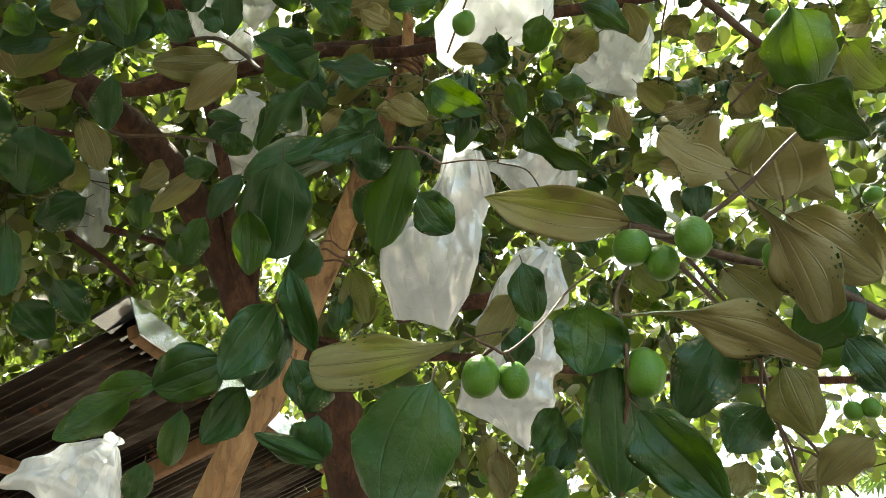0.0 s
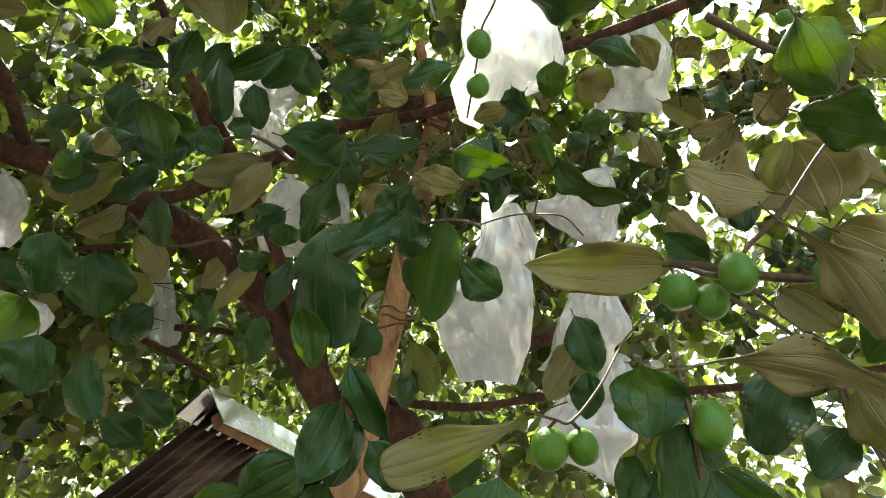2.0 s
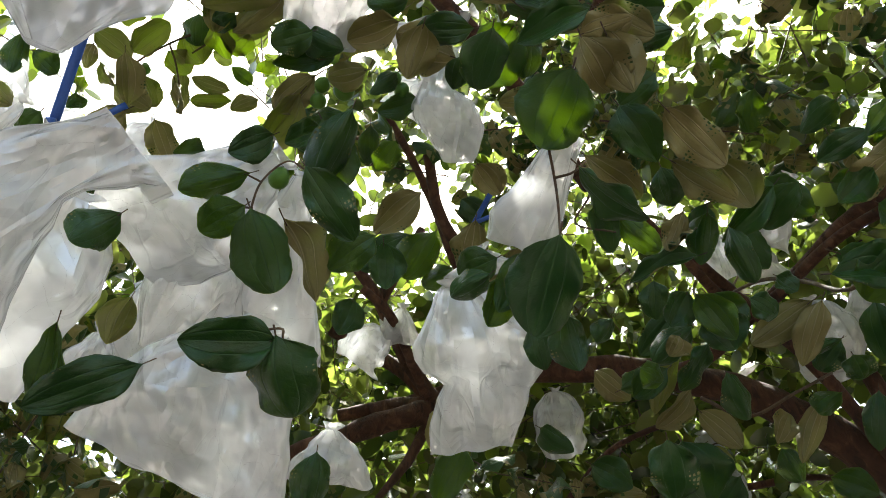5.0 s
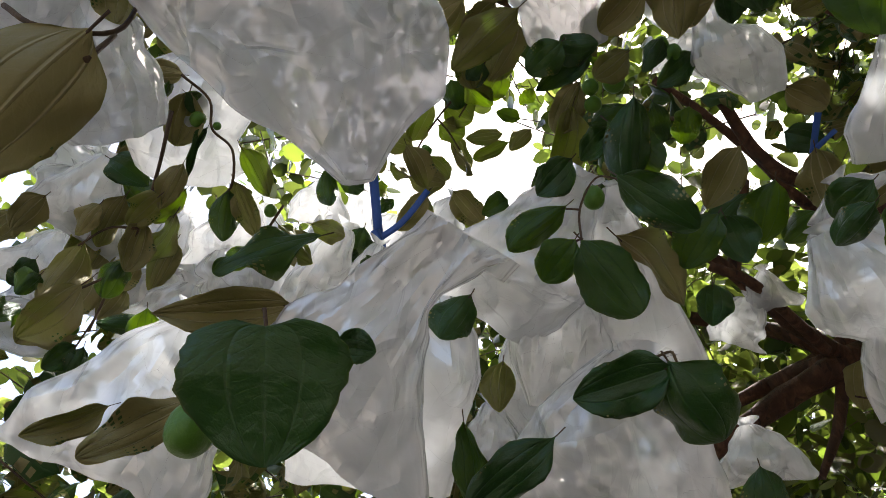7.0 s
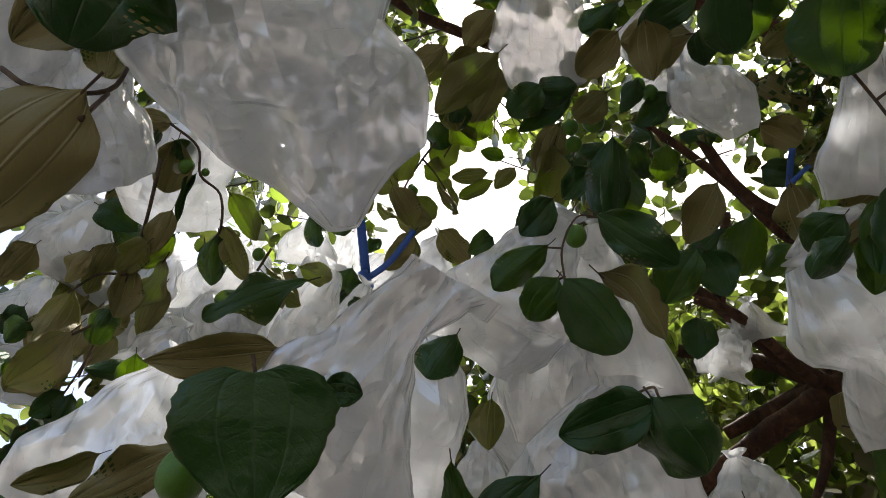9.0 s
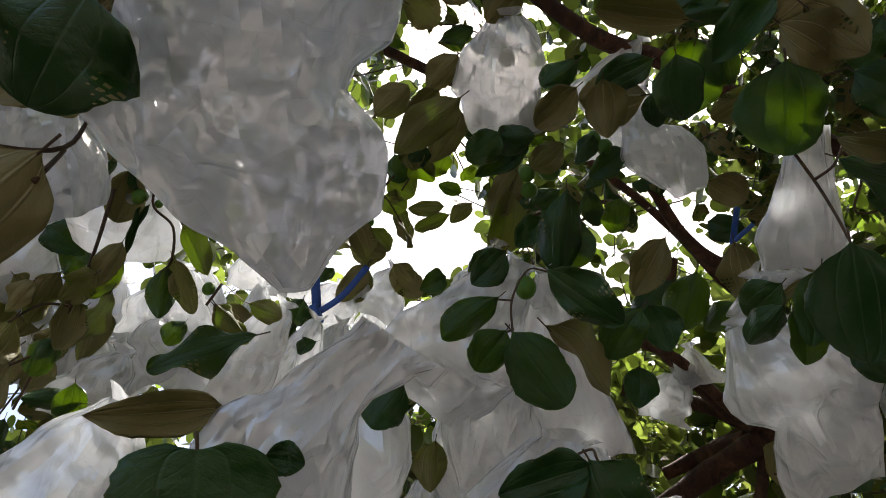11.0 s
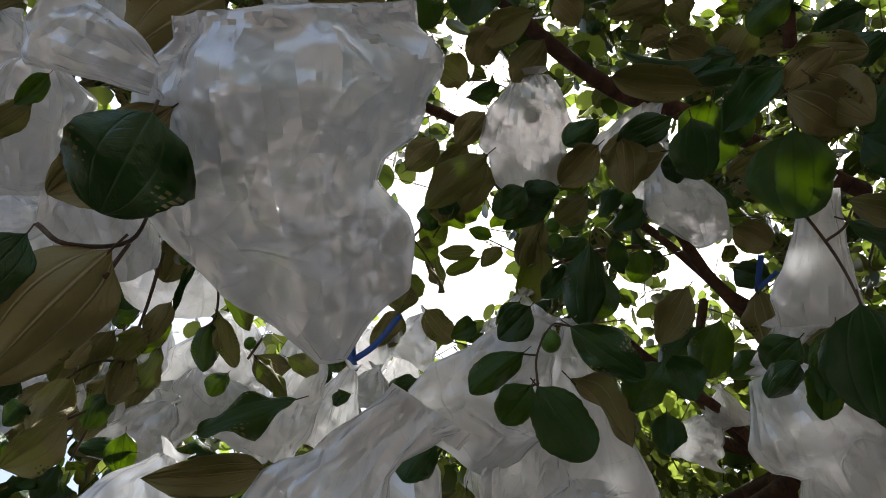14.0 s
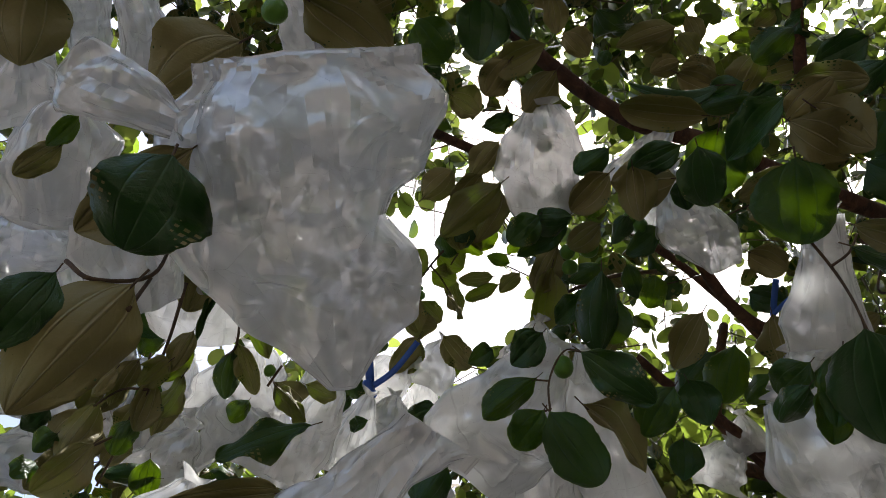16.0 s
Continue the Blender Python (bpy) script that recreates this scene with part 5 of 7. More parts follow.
leaf((-0.760, -0.477, 2.472), (-0.804, -0.516, 2.463), (-0.670, -0.184, 0.719), 0.040, 6)
leaf((-0.805, -0.466, 2.488), (-0.842, -0.498, 2.429), (-0.879, 0.379, 0.289), 0.049, 0)
leaf((-0.800, -0.325, 2.483), (-0.853, -0.277, 2.476), (-0.927, -0.367, 0.080), 0.040, 3)
leaf((-0.815, -0.285, 2.512), (-0.808, -0.239, 2.489), (-0.733, 0.056, 0.678), 0.035, 5)
leaf((-0.818, -0.597, 2.371), (-0.836, -0.621, 2.354), (0.656, 0.595, -0.464), 0.032, 7)
leaf((-0.822, -0.512, 2.412), (-0.847, -0.529, 2.371), (0.767, 0.018, -0.642), 0.040, 4)
leaf((-0.849, -0.619, 2.346), (-0.832, -0.630, 2.314), (0.821, 0.345, -0.456), 0.035, 6)
leaf((-0.764, -0.611, 2.453), (-0.787, -0.642, 2.416), (-0.422, -0.550, 0.720), 0.044, 0)
leaf((-0.733, -0.454, 2.506), (-0.773, -0.475, 2.463), (-0.325, 0.021, 0.945), 0.035, 3)
leaf((-0.826, -0.189, 2.465), (-0.852, -0.212, 2.468), (0.837, -0.166, -0.522), 0.023, 5)
leaf((-0.412, 0.798, 2.471), (-0.396, 0.842, 2.451), (0.692, -0.442, -0.570), 0.048, 0)
leaf((-0.364, 0.813, 2.494), (-0.356, 0.844, 2.472), (0.769, -0.457, -0.447), 0.042, 3)
leaf((-0.292, 0.855, 2.471), (-0.206, 0.925, 2.440), (0.298, -0.937, -0.185), 0.080, 5)
leaf((-0.532, 0.754, 2.446), (-0.556, 0.750, 2.419), (-0.418, 0.623, 0.662), 0.042, 7)
leaf((-0.606, 0.739, 2.418), (-0.592, 0.782, 2.407), (0.559, -0.578, -0.595), 0.048, 4)
leaf((-0.183, 0.842, 2.532), (-0.164, 0.863, 2.491), (-0.012, -0.459, -0.889), 0.053, 6)
leaf((-0.127, 0.839, 2.516), (-0.083, 0.856, 2.503), (-0.222, 0.774, 0.593), 0.042, 0)
leaf((0.071, 0.877, 2.462), (0.017, 0.897, 2.470), (0.121, 0.688, 0.716), 0.038, 3)
leaf((0.091, 0.871, 2.500), (0.110, 0.906, 2.471), (-0.684, -0.495, -0.536), 0.042, 5)
leaf((0.113, 0.911, 2.427), (0.136, 0.969, 2.399), (-0.323, -0.898, -0.298), 0.038, 7)
leaf((0.172, 0.937, 2.438), (0.193, 0.934, 2.405), (-0.112, -0.873, -0.475), 0.034, 4)
leaf((0.198, 0.858, 2.486), (0.233, 0.870, 2.455), (0.072, 0.976, 0.208), 0.057, 6)
leaf((0.290, 0.827, 2.517), (0.316, 0.854, 2.464), (0.675, 0.390, 0.627), 0.046, 0)
leaf((0.278, 0.913, 2.382), (0.299, 0.949, 2.342), (0.619, 0.483, 0.619), 0.042, 3)
leaf((0.357, 0.924, 2.380), (0.420, 0.896, 2.376), (0.751, 0.589, 0.298), 0.038, 6)
leaf((0.445, 0.860, 2.382), (0.479, 0.889, 2.350), (0.256, 0.802, 0.539), 0.053, 7)
leaf((0.508, 0.779, 2.423), (0.578, 0.785, 2.411), (0.090, 0.741, 0.665), 0.050, 4)
leaf((0.575, 0.767, 2.371), (0.628, 0.802, 2.328), (0.429, 0.893, 0.139), 0.067, 6)
leaf((0.606, 0.740, 2.414), (0.584, 0.758, 2.422), (0.494, 0.330, 0.804), 0.038, 0)
leaf((0.305, 1.009, 2.290), (0.355, 1.033, 2.234), (-0.015, 0.836, 0.548), 0.051, 3)
leaf((0.316, 0.996, 2.320), (0.366, 0.973, 2.326), (-0.013, 0.661, 0.751), 0.038, 5)
leaf((0.398, 0.941, 2.297), (0.443, 0.961, 2.290), (-0.066, -0.778, -0.625), 0.048, 7)
leaf((0.475, 0.852, 2.397), (0.474, 0.809, 2.407), (0.010, 0.916, 0.401), 0.048, 4)
leaf((0.352, 0.839, 2.467), (0.379, 0.808, 2.471), (-0.027, 0.633, 0.773), 0.042, 6)
leaf((0.394, 0.829, 2.421), (0.409, 0.811, 2.438), (0.027, 0.377, 0.926), 0.038, 0)
leaf((-0.074, 0.820, 2.312), (-0.022, 0.854, 2.304), (-0.109, 0.829, 0.549), 0.047, 0)
leaf((-0.114, 0.825, 2.291), (-0.147, 0.837, 2.275), (0.156, -0.853, -0.498), 0.042, 3)
leaf((-0.009, 0.805, 2.331), (0.064, 0.825, 2.296), (-0.224, -0.593, -0.774), 0.050, 5)
leaf((0.040, 0.837, 2.296), (0.024, 0.889, 2.274), (-0.288, -0.621, -0.729), 0.037, 7)
leaf((0.123, 0.924, 2.167), (0.148, 0.911, 2.193), (0.282, -0.646, -0.709), 0.039, 4)
leaf((-0.143, 0.982, 2.085), (-0.155, 0.984, 2.027), (0.150, -0.908, -0.391), 0.035, 6)
leaf((-0.213, 1.010, 1.990), (-0.182, 1.051, 1.936), (0.236, -0.959, -0.156), 0.055, 0)
leaf((-0.189, 1.034, 1.906), (-0.205, 1.030, 1.873), (-0.115, -0.932, -0.345), 0.042, 3)
leaf((0.220, 0.945, 2.155), (0.192, 0.935, 2.183), (-0.313, -0.847, -0.430), 0.037, 5)
leaf((0.484, 0.897, 1.970), (0.525, 0.904, 1.949), (-0.418, -0.828, -0.375), 0.050, 7)
leaf((0.553, 0.808, 2.113), (0.525, 0.869, 2.063), (0.271, 0.861, 0.430), 0.075, 4)
leaf((0.490, 0.873, 2.100), (0.526, 0.819, 2.102), (0.444, 0.870, 0.213), 0.050, 6)
leaf((0.308, 1.034, 1.835), (0.292, 1.017, 1.862), (0.531, 0.847, 0.035), 0.034, 0)
leaf((0.477, 0.986, 1.832), (0.477, 0.971, 1.800), (0.497, 0.752, 0.433), 0.034, 3)
leaf((0.063, 1.045, 1.885), (0.095, 1.078, 1.822), (-0.112, 0.949, 0.295), 0.042, 5)
leaf((0.172, 1.029, 1.881), (0.143, 1.063, 1.850), (-0.481, -0.835, 0.267), 0.050, 7)
leaf((0.223, 1.052, 1.879), (0.182, 1.033, 1.898), (-0.241, -0.968, -0.065), 0.050, 4)


def fruit_mesh():
    verts, faces = [], []
    rings, sides = 12, 16
    for j in range(rings + 1):
        a = math.pi * j / rings
        for k in range(sides):
            b = 2 * math.pi * k / sides
            r = 0.5 * math.sin(a) ** 0.92 * (1 + 0.02 * math.sin(3 * b))
            z = 0.5 * math.cos(a) - 0.07 * math.exp(-((a / 0.28) ** 2)) + 0.03 * math.exp(-(((math.pi - a) / 0.2) ** 2))
            verts.append((r * math.cos(b), r * math.sin(b), z))
    for j in range(rings):
        for k in range(sides):
            a, b = j * sides + k, j * sides + (k + 1) % sides
            faces.append((a, a + sides, b + sides, b))
    n = len(verts)
    sv, sf = tube([(0, 0, 0.40), (0.02, 0, 0.55), (0.06, 0.01, 0.75)], 0.045, 0.03, 6, 3)
    me = bpy.data.meshes.new("fruit")
    me.from_pydata(verts + [tuple(q) for q in sv], [], faces + [tuple(n + i for i in g) for g in sf])
    me.materials.append(FRUIT)
    me.materials.append(TWIG)
    me.polygons.foreach_set("use_smooth", [True] * len(me.polygons))
    me.polygons.foreach_set("material_index", [0] * len(faces) + [1] * len(sf))
    return me


FRUIT_MESH = fruit_mesh()


def fruit(place, width, height):
    made["n"] += 1
    rnd = random.Random(made["n"])
    ob = under_tree(new("fruit", FRUIT_MESH))
    turn = Euler((radians(rnd.uniform(-14, 14)), radians(rnd.uniform(-14, 14)), rnd.uniform(0, 6))).to_matrix().to_4x4()
    ob.matrix_basis = Matrix.Translation(place) @ turn @ Matrix.Diagonal((width, width, height, 1))
    return ob


fruit((0.034, 0.823, 2.472), 0.0366, 0.0402)
fruit((0.034, 0.619, 1.825), 0.0342, 0.0392)
fruit((0.064, 0.628, 1.825), 0.0286, 0.0347)
fruit((0.184, 0.622, 1.957), 0.0372, 0.0372)
fruit((0.214, 0.631, 1.945), 0.0343, 0.0354)
fruit((0.235, 0.594, 1.952), 0.0345, 0.0423)
fruit((0.159, 0.552, 1.804), 0.0335, 0.0409)
fruit((0.503, 0.857, 2.439), 0.0238, 0.0258)
fruit((0.491, 0.874, 2.427), 0.0258, 0.0277)
fruit((0.329, 0.638, 1.954), 0.0244, 0.0366)
fruit((0.573, 1.006, 1.915), 0.0274, 0.0274)
fruit((0.592, 0.995, 1.916), 0.0274, 0.0293)
fruit((0.549, 0.876, 2.544), 0.0277, 0.0277)
fruit((0.603, 0.861, 2.179), 0.0274, 0.0238)
fruit((0.075, 1.265, 1.888), 0.0277, 0.0317)
fruit((0.095, 0.684, 2.571), 0.0335, 0.0446)
fruit((0.047, 0.765, 2.502), 0.0390, 0.0483)
fruit((0.034, 0.807, 2.457), 0.0353, 0.0446)
fruit((-0.056, 0.823, 2.712), 0.0256, 0.0363)
fruit((0.130, 1.090, 2.086), 0.0357, 0.0475)
fruit((-0.721, -0.454, 2.597), 0.0218, 0.0268)
fruit((-0.729, -0.429, 2.598), 0.0117, 0.0117)
fruit((-0.708, 0.086, 2.504), 0.0298, 0.0392)
fruit((-0.503, -0.296, 1.973), 0.0293, 0.0336)
fruit((-0.747, 0.197, 2.898), 0.0405, 0.0363)
fruit((-0.764, 0.159, 2.901), 0.0299, 0.0320)
fruit((-0.788, 0.168, 2.884), 0.0320, 0.0299)
fruit((-0.658, 0.265, 2.859), 0.0288, 0.0350)
fruit((-0.651, 0.245, 2.871), 0.0226, 0.0309)
fruit((-1.322, -0.104, 3.429), 0.0256, 0.0288)
fruit((-1.328, -0.084, 3.423), 0.0256, 0.0288)
fruit((-1.308, -0.076, 3.437), 0.0208, 0.0224)
fruit((-1.066, -0.606, 2.656), 0.0235, 0.0256)
fruit((-1.061, -0.568, 2.676), 0.0235, 0.0256)
fruit((-1.132, -0.675, 2.547), 0.0171, 0.0213)
fruit((-0.216, -0.330, 2.399), 0.0251, 0.0331)
fruit((-0.823, -0.348, 2.541), 0.0184, 0.0218)
fruit((-0.600, 0.086, 3.024), 0.0341, 0.0409)
fruit((-1.438, 1.267, 2.504), 0.0539, 0.0697)
fruit((-1.185, -0.114, 3.221), 0.0246, 0.0271)
fruit((-1.185, -0.093, 3.219), 0.0246, 0.0271)
fruit((-1.171, -0.086, 3.229), 0.0246, 0.0271)
fruit((0.034, 1.041, 2.327), 0.0230, 0.0290)

# ---- the plastic bags ----
BAG_LOOKS = {
    "a": "milky white plastic bag tied over fruit, hanging creased",
    "b": "slim white plastic bag hanging crumpled from a twig",
    "c": "translucent white plastic bag gathered at top, flaring out",
    "d": "large crinkled white plastic bag sagging in two lobes",
    "e": "twisted strip of clear white plastic bag",
}


def bag_outline(shape, v):
    """Half width and half depth, as shares of the width, v from the gathered neck to the seam."""
    full = min(1.0, v / 0.28) ** 0.6
    if shape == "a":
        w = 0.22 + 0.78 * full - 0.25 * max(0, v - 0.82) / 0.18
    elif shape == "b":
        w = 0.30 + 0.55 * full + 0.15 * v
    elif shape == "c":
        w = 0.14 + 0.86 * min(1, v / 0.85) ** 0.75
    elif shape == "d":
        w = 0.35 + 0.65 * full - 0.34 * math.exp(-(((v - 0.55) / 0.09) ** 2)) - 0.3 * max(0, v - 0.75) / 0.25
    else:
        w = 0.45 + 0.5 * v
    d = 0.10 + 0.32 * math.sin(math.pi * min(1, v ** 0.8)) ** 0.8
    return w * 0.5, d * 0.5 * w


def folds(q, seed, count, sharp):
    """Straight creases across each other, as in crumpled film."""
    rnd = random.Random(seed)
    h = 0.0
    for _ in range(count):
        w = Vector((rnd.gauss(0, 1), rnd.gauss(0, 0.6), rnd.gauss(0, 1))).normalized()
        s = q.dot(w) * rnd.uniform(0.7, 1.6) * sharp + rnd.uniform(0, 9)
        h += abs((s % 1.0) - 0.5) * 2 - 0.5
    return h / count


def bag(top, bottom, facing, width, shape, seed, left=None, right=None):
    """A bag from its gathered neck to its bottom seam; left and right: its half widths at even steps."""
    rnd = random.Random(seed)
    a, b, n = Vector(top), Vector(bottom), Vector(facing)
    y = b - a
    long = y.length
    y.normalize()
    z = (n - y * n.dot(y)).normalized()
    x = y.cross(z)
    nu, nv = (88, 68) if width > 0.15 and left else (52, 40)
    CLEAR_OF.extend((a.lerp(b, f), width * 0.45) for f in (0.15, 0.5, 0.85))
    off = Vector((seed * 3.7, seed * 1.3, 0))
    verts, faces = [], []
    lean = 0.0 if left else rnd.uniform(-0.10, 0.10)

    def own(side, v):
        s = v * (len(side) - 1)
        k = min(int(s), len(side) - 2)
        f = s - k
        return (side[k] * (1 - f) + side[k + 1] * f) / width

    for j in range(nv + 1):
        v = j / nv
        hw, hd = bag_outline(shape, v)
        wl = wr = hw
        if left:
            wl, wr = own(left, v), own(right, v)
            hd = (0.10 + 0.30 * math.sin(math.pi * min(1, v ** 0.8)) ** 0.8) * 0.5 * (wl + wr)
        rough = 0.05 if left else 0.30
        wl *= 1 + rough * noise.noise(Vector((v * 4.1, 0.0, 0.0)) + off)
        wr *= 1 + rough * noise.noise(Vector((v * 4.1, 5.0, 0.0)) + off)
        for i in range(nu):
            th = 2 * math.pi * i / nu
            c, s = math.cos(th), math.sin(th)
            px = (abs(c) ** 0.8) * (wl if c > 0 else -wr) + lean * math.sin(math.pi * v)
            pz = hd * s * (1 - 0.15 * abs(c))
            q = Vector((px, v * long / width * 0.8, pz)) + off
            crumple = folds(q, seed, 4, 2.2) * 0.34 + folds(q, seed + 99, 4, 5.5) * (0.11 if left else 0.13) + 0.10 * noise.noise(q * 2.4)
            ruck = (th * 1.6 + seed + 1.1 * noise.noise(q * 1.4)) % 1.0
            pleat = (abs(ruck - 0.5) * 4 - 1) * (0.03 if left else 0.06) * math.exp(-v * 1.8)
            fan = (px / (v + 0.12) * 2.1 + 0.9 * noise.noise(q * 1.7) + seed * 0.37) % 1.0       # creases that spread from the neck
            pleat += 0.034 * max(0.0, 1 - abs(fan - 0.5) * 7) * max(0.0, 1.1 - v) * (1 if s > 0 else 0.6)
            push = crumple * (0.35 + 0.65 * math.sin(math.pi * min(1, 0.08 + v * 0.86))) + pleat * (wl + wr)
            pz += push * (1 if s >= 0 else -0.8) * (0.15 + abs(s)) * 0.62
            px += push * c * 0.22
            hem = 0.05 * noise.noise(Vector((px * 5, 9.0, s * 0.3)) + off) * max(0, v - 0.5) * 2
            if not left:
                hem += 0.10 * (abs(px) / 0.5) ** 2 * (v if shape in "ad" else -0.4 * v)
            verts.append(x * (px * width) + y * (v * long - hem * width) + z * (pz * width))
    for j in range(nv):
        for i in range(nu):
            p, q = j * nu + i, j * nu + (i + 1) % nu
            faces.append((p, p + nu, q + nu, q))
    for i in range(nu // 2):                     # the welded bottom seam
        p = nv * nu
        quad = list(dict.fromkeys([p + i, p + i + 1, p + (nu - i - 1) % nu, p + (nu - i) % nu]))
        if len(quad) > 2:
            faces.append(tuple(quad))
    body = link_mesh("plastic_bag", verts, faces, [PLASTIC])
    layer = body.data.uv_layers.new(name="UVMap")
    for loop in body.data.loops:
        layer.data[loop.index].uv = ((loop.vertex_index % nu) / nu, loop.vertex_index // nu / nv)
    body.data.set_sharp_from_angle(angle=radians(24))
    body.location = a
    tagged(body, BAG_LOOKS[shape], "plastic bag", "plastic bags in the tree")
    if left and left[0] + right[0] > 0.5 * width:
        rim = verts[:nu]                         # an open mouth with its folded hem, not gathered
        middle = sum(rim, Vector()) / nu
        hem_verts = [q - y * 0.001 + (q - middle) * 0.012 for q in rim] + [q + y * 0.014 + (q - middle) * 0.012 for q in verts[nu:2 * nu]]
        hem_faces = [(i, i + nu, (i + 1) % nu + nu, (i + 1) % nu) for i in range(nu)]
        link_mesh("hem", hem_verts, hem_faces, [PLASTIC], body)
        return body
    # the gathered handles above the knot
    tuft, tf = [], []
    tn, tm = 18, 6
    small = min(1.0, 0.10 / width)
    for j in range(tm + 1):
        v = j / tm
        for i in range(tn):
            th = 2 * math.pi * i / tn
            hw, hd = bag_outline(shape, 0.0) if not left else ((left[0] + right[0]) / 2 / width, 0.06)
            hw = max(hw, 0.12)
            r = 0.55 * (1 - v) + v * (0.9 + 0.7 * abs(math.sin(th * 1.5 + seed)))
            r = 0.55 + (r - 0.55) * small
            px, pz = hw * math.cos(th) * r, hd * math.sin(th) * r * 1.2 + 0.04 * math.sin(3 * th + seed) * v
            up = v * (0.07 + 0.09 * abs(math.sin(th + seed))) * small
            q = Vector((px * 6, up * 8, pz * 6)) + off
            tuft.append(x * ((px + 0.03 * noise.noise(q)) * width) - y * (up * width) + z * ((pz + 0.04 * noise.noise(q * 1.3)) * width))
    for j in range(tm):
        for i in range(tn):
            p, q = j * tn + i, j * tn + (i + 1) % tn
            tf.append((p, q, q + tn, p + tn))
    neck = link_mesh("neck", tuft, tf, [PLASTIC], body)
    return body


bag((0.037, 0.991, 2.361), (-0.023, 1.142, 2.107), (-0.006, -0.860, -0.511), 0.181, "a", 1, (0.029, 0.035, 0.059, 0.102, 0.095, 0.057), (0.029, 0.070, 0.057, 0.063, 0.059, 0.033))
bag((0.151, 0.818, 2.709), (0.013, 0.995, 2.549), (-0.146, -0.724, -0.674), 0.222, "a", 2, (0.049, 0.089, 0.081, 0.054, 0.063, 0.027), (0.032, 0.079, 0.119, 0.119, 0.040, 0.016))
bag((0.493, 1.363, 3.120), (0.435, 1.531, 2.970), (-0.276, -0.860, -0.429), 0.184, "b", 3)
bag((0.283, 1.302, 2.616), (0.181, 1.382, 2.526), (-0.227, -0.931, -0.285), 0.207, "c", 4)
bag((0.212, 1.300, 2.339), (0.132, 1.380, 2.181), (-0.195, -0.962, -0.192), 0.152, "b", 5)
bag((0.217, 1.404, 2.218), (0.104, 1.477, 2.036), (-0.178, -0.974, -0.141), 0.176, "b", 6)
bag((-0.535, 1.601, 3.011), (-0.592, 1.724, 2.831), (0.300, -0.886, -0.352), 0.176, "a", 7)
bag((-0.424, 1.712, 3.076), (-0.485, 1.782, 2.971), (0.234, -0.900, -0.367), 0.140, "c", 8)
bag((-1.201, 2.123, 3.133), (-1.237, 2.283, 2.912), (0.378, -0.801, -0.465), 0.138, "b", 9, (0.040, 0.064, 0.081, 0.064, 0.072, 0.079, 0.085, 0.088, 0.083, 0.070, 0.058, 0.044, 0.020), (0.029, 0.031, 0.035, 0.038, 0.039, 0.038, 0.036, 0.040, 0.055, 0.053, 0.051, 0.049, 0.035))
bag((-0.595, 1.329, 1.960), (-0.651, 1.330, 1.842), (0.422, -0.901, -0.102), 0.217, "c", 10)
bag((-0.677, 1.514, 3.335), (-0.704, 1.608, 3.237), (0.363, -0.820, -0.443), 0.110, "b", 11)
bag((-0.588, 1.607, 3.283), (-0.627, 1.675, 3.200), (0.314, -0.849, -0.425), 0.119, "c", 12)
bag((-0.739, 0.454, 2.534), (-0.851, 0.584, 2.325), (0.563, -0.533, -0.631), 0.220, "d", 13, (0.033, 0.045, 0.060, 0.074, 0.089, 0.089, 0.079, 0.043, 0.059, 0.066, 0.073, 0.076, 0.078), (0.038, 0.062, 0.087, 0.109, 0.129, 0.130, 0.131, 0.114, 0.094, 0.090, 0.082, 0.069, 0.056))
bag((-0.383, 0.331, 2.474), (-0.518, 0.368, 2.383), (0.364, -0.538, -0.760), 0.114, "c", 14, (0.011, 0.030, 0.042, 0.051, 0.064, 0.057), (0.019, 0.023, 0.023, 0.030, 0.038, 0.044))
bag((-0.343, 1.193, 3.036), (-0.475, 1.245, 2.954), (0.188, -0.881, -0.434), 0.138, "c", 15)
bag((-1.073, 1.276, 2.554), (-1.170, 1.324, 2.340), (0.526, -0.747, -0.406), 0.150, "b", 16, (0.025, 0.042, 0.054, 0.063, 0.073, 0.075, 0.078, 0.080, 0.079, 0.076, 0.071, 0.047, 0.028), (0.071, 0.099, 0.097, 0.087, 0.074, 0.061, 0.048, 0.041, 0.042, 0.042, 0.043, 0.043, 0.042))
bag((-1.315, 1.427, 3.076), (-1.394, 1.511, 2.900), (0.583, -0.751, -0.310), 0.155, "a", 17)
bag((-1.419, 1.277, 2.565), (-1.480, 1.314, 2.401), (0.670, -0.714, -0.204), 0.192, "c", 18)
bag((-1.783, 1.447, 2.925), (-1.810, 1.514, 2.798), (0.701, -0.669, -0.248), 0.149, "c", 19)
bag((-1.809, 1.607, 2.893), (-1.847, 1.634, 2.797), (0.681, -0.694, -0.233), 0.175, "b", 20)
bag((-1.887, 1.485, 2.718), (-1.918, 1.511, 2.621), (0.725, -0.659, -0.202), 0.168, "c", 21)
bag((-1.299, 0.783, 3.063), (-1.354, 0.816, 2.986), (0.714, -0.587, -0.381), 0.141, "c", 22)
bag((-1.361, 0.763, 3.021), (-1.452, 0.745, 2.941), (0.750, -0.552, -0.363), 0.141, "b", 23)
bag((-0.743, 0.094, 2.592), (-0.931, -0.011, 2.453), (0.657, -0.220, -0.721), 0.247, "c", 24, (0.030, 0.060, 0.085, 0.111, 0.119, 0.094), (0.026, 0.051, 0.077, 0.094, 0.085, 0.051))
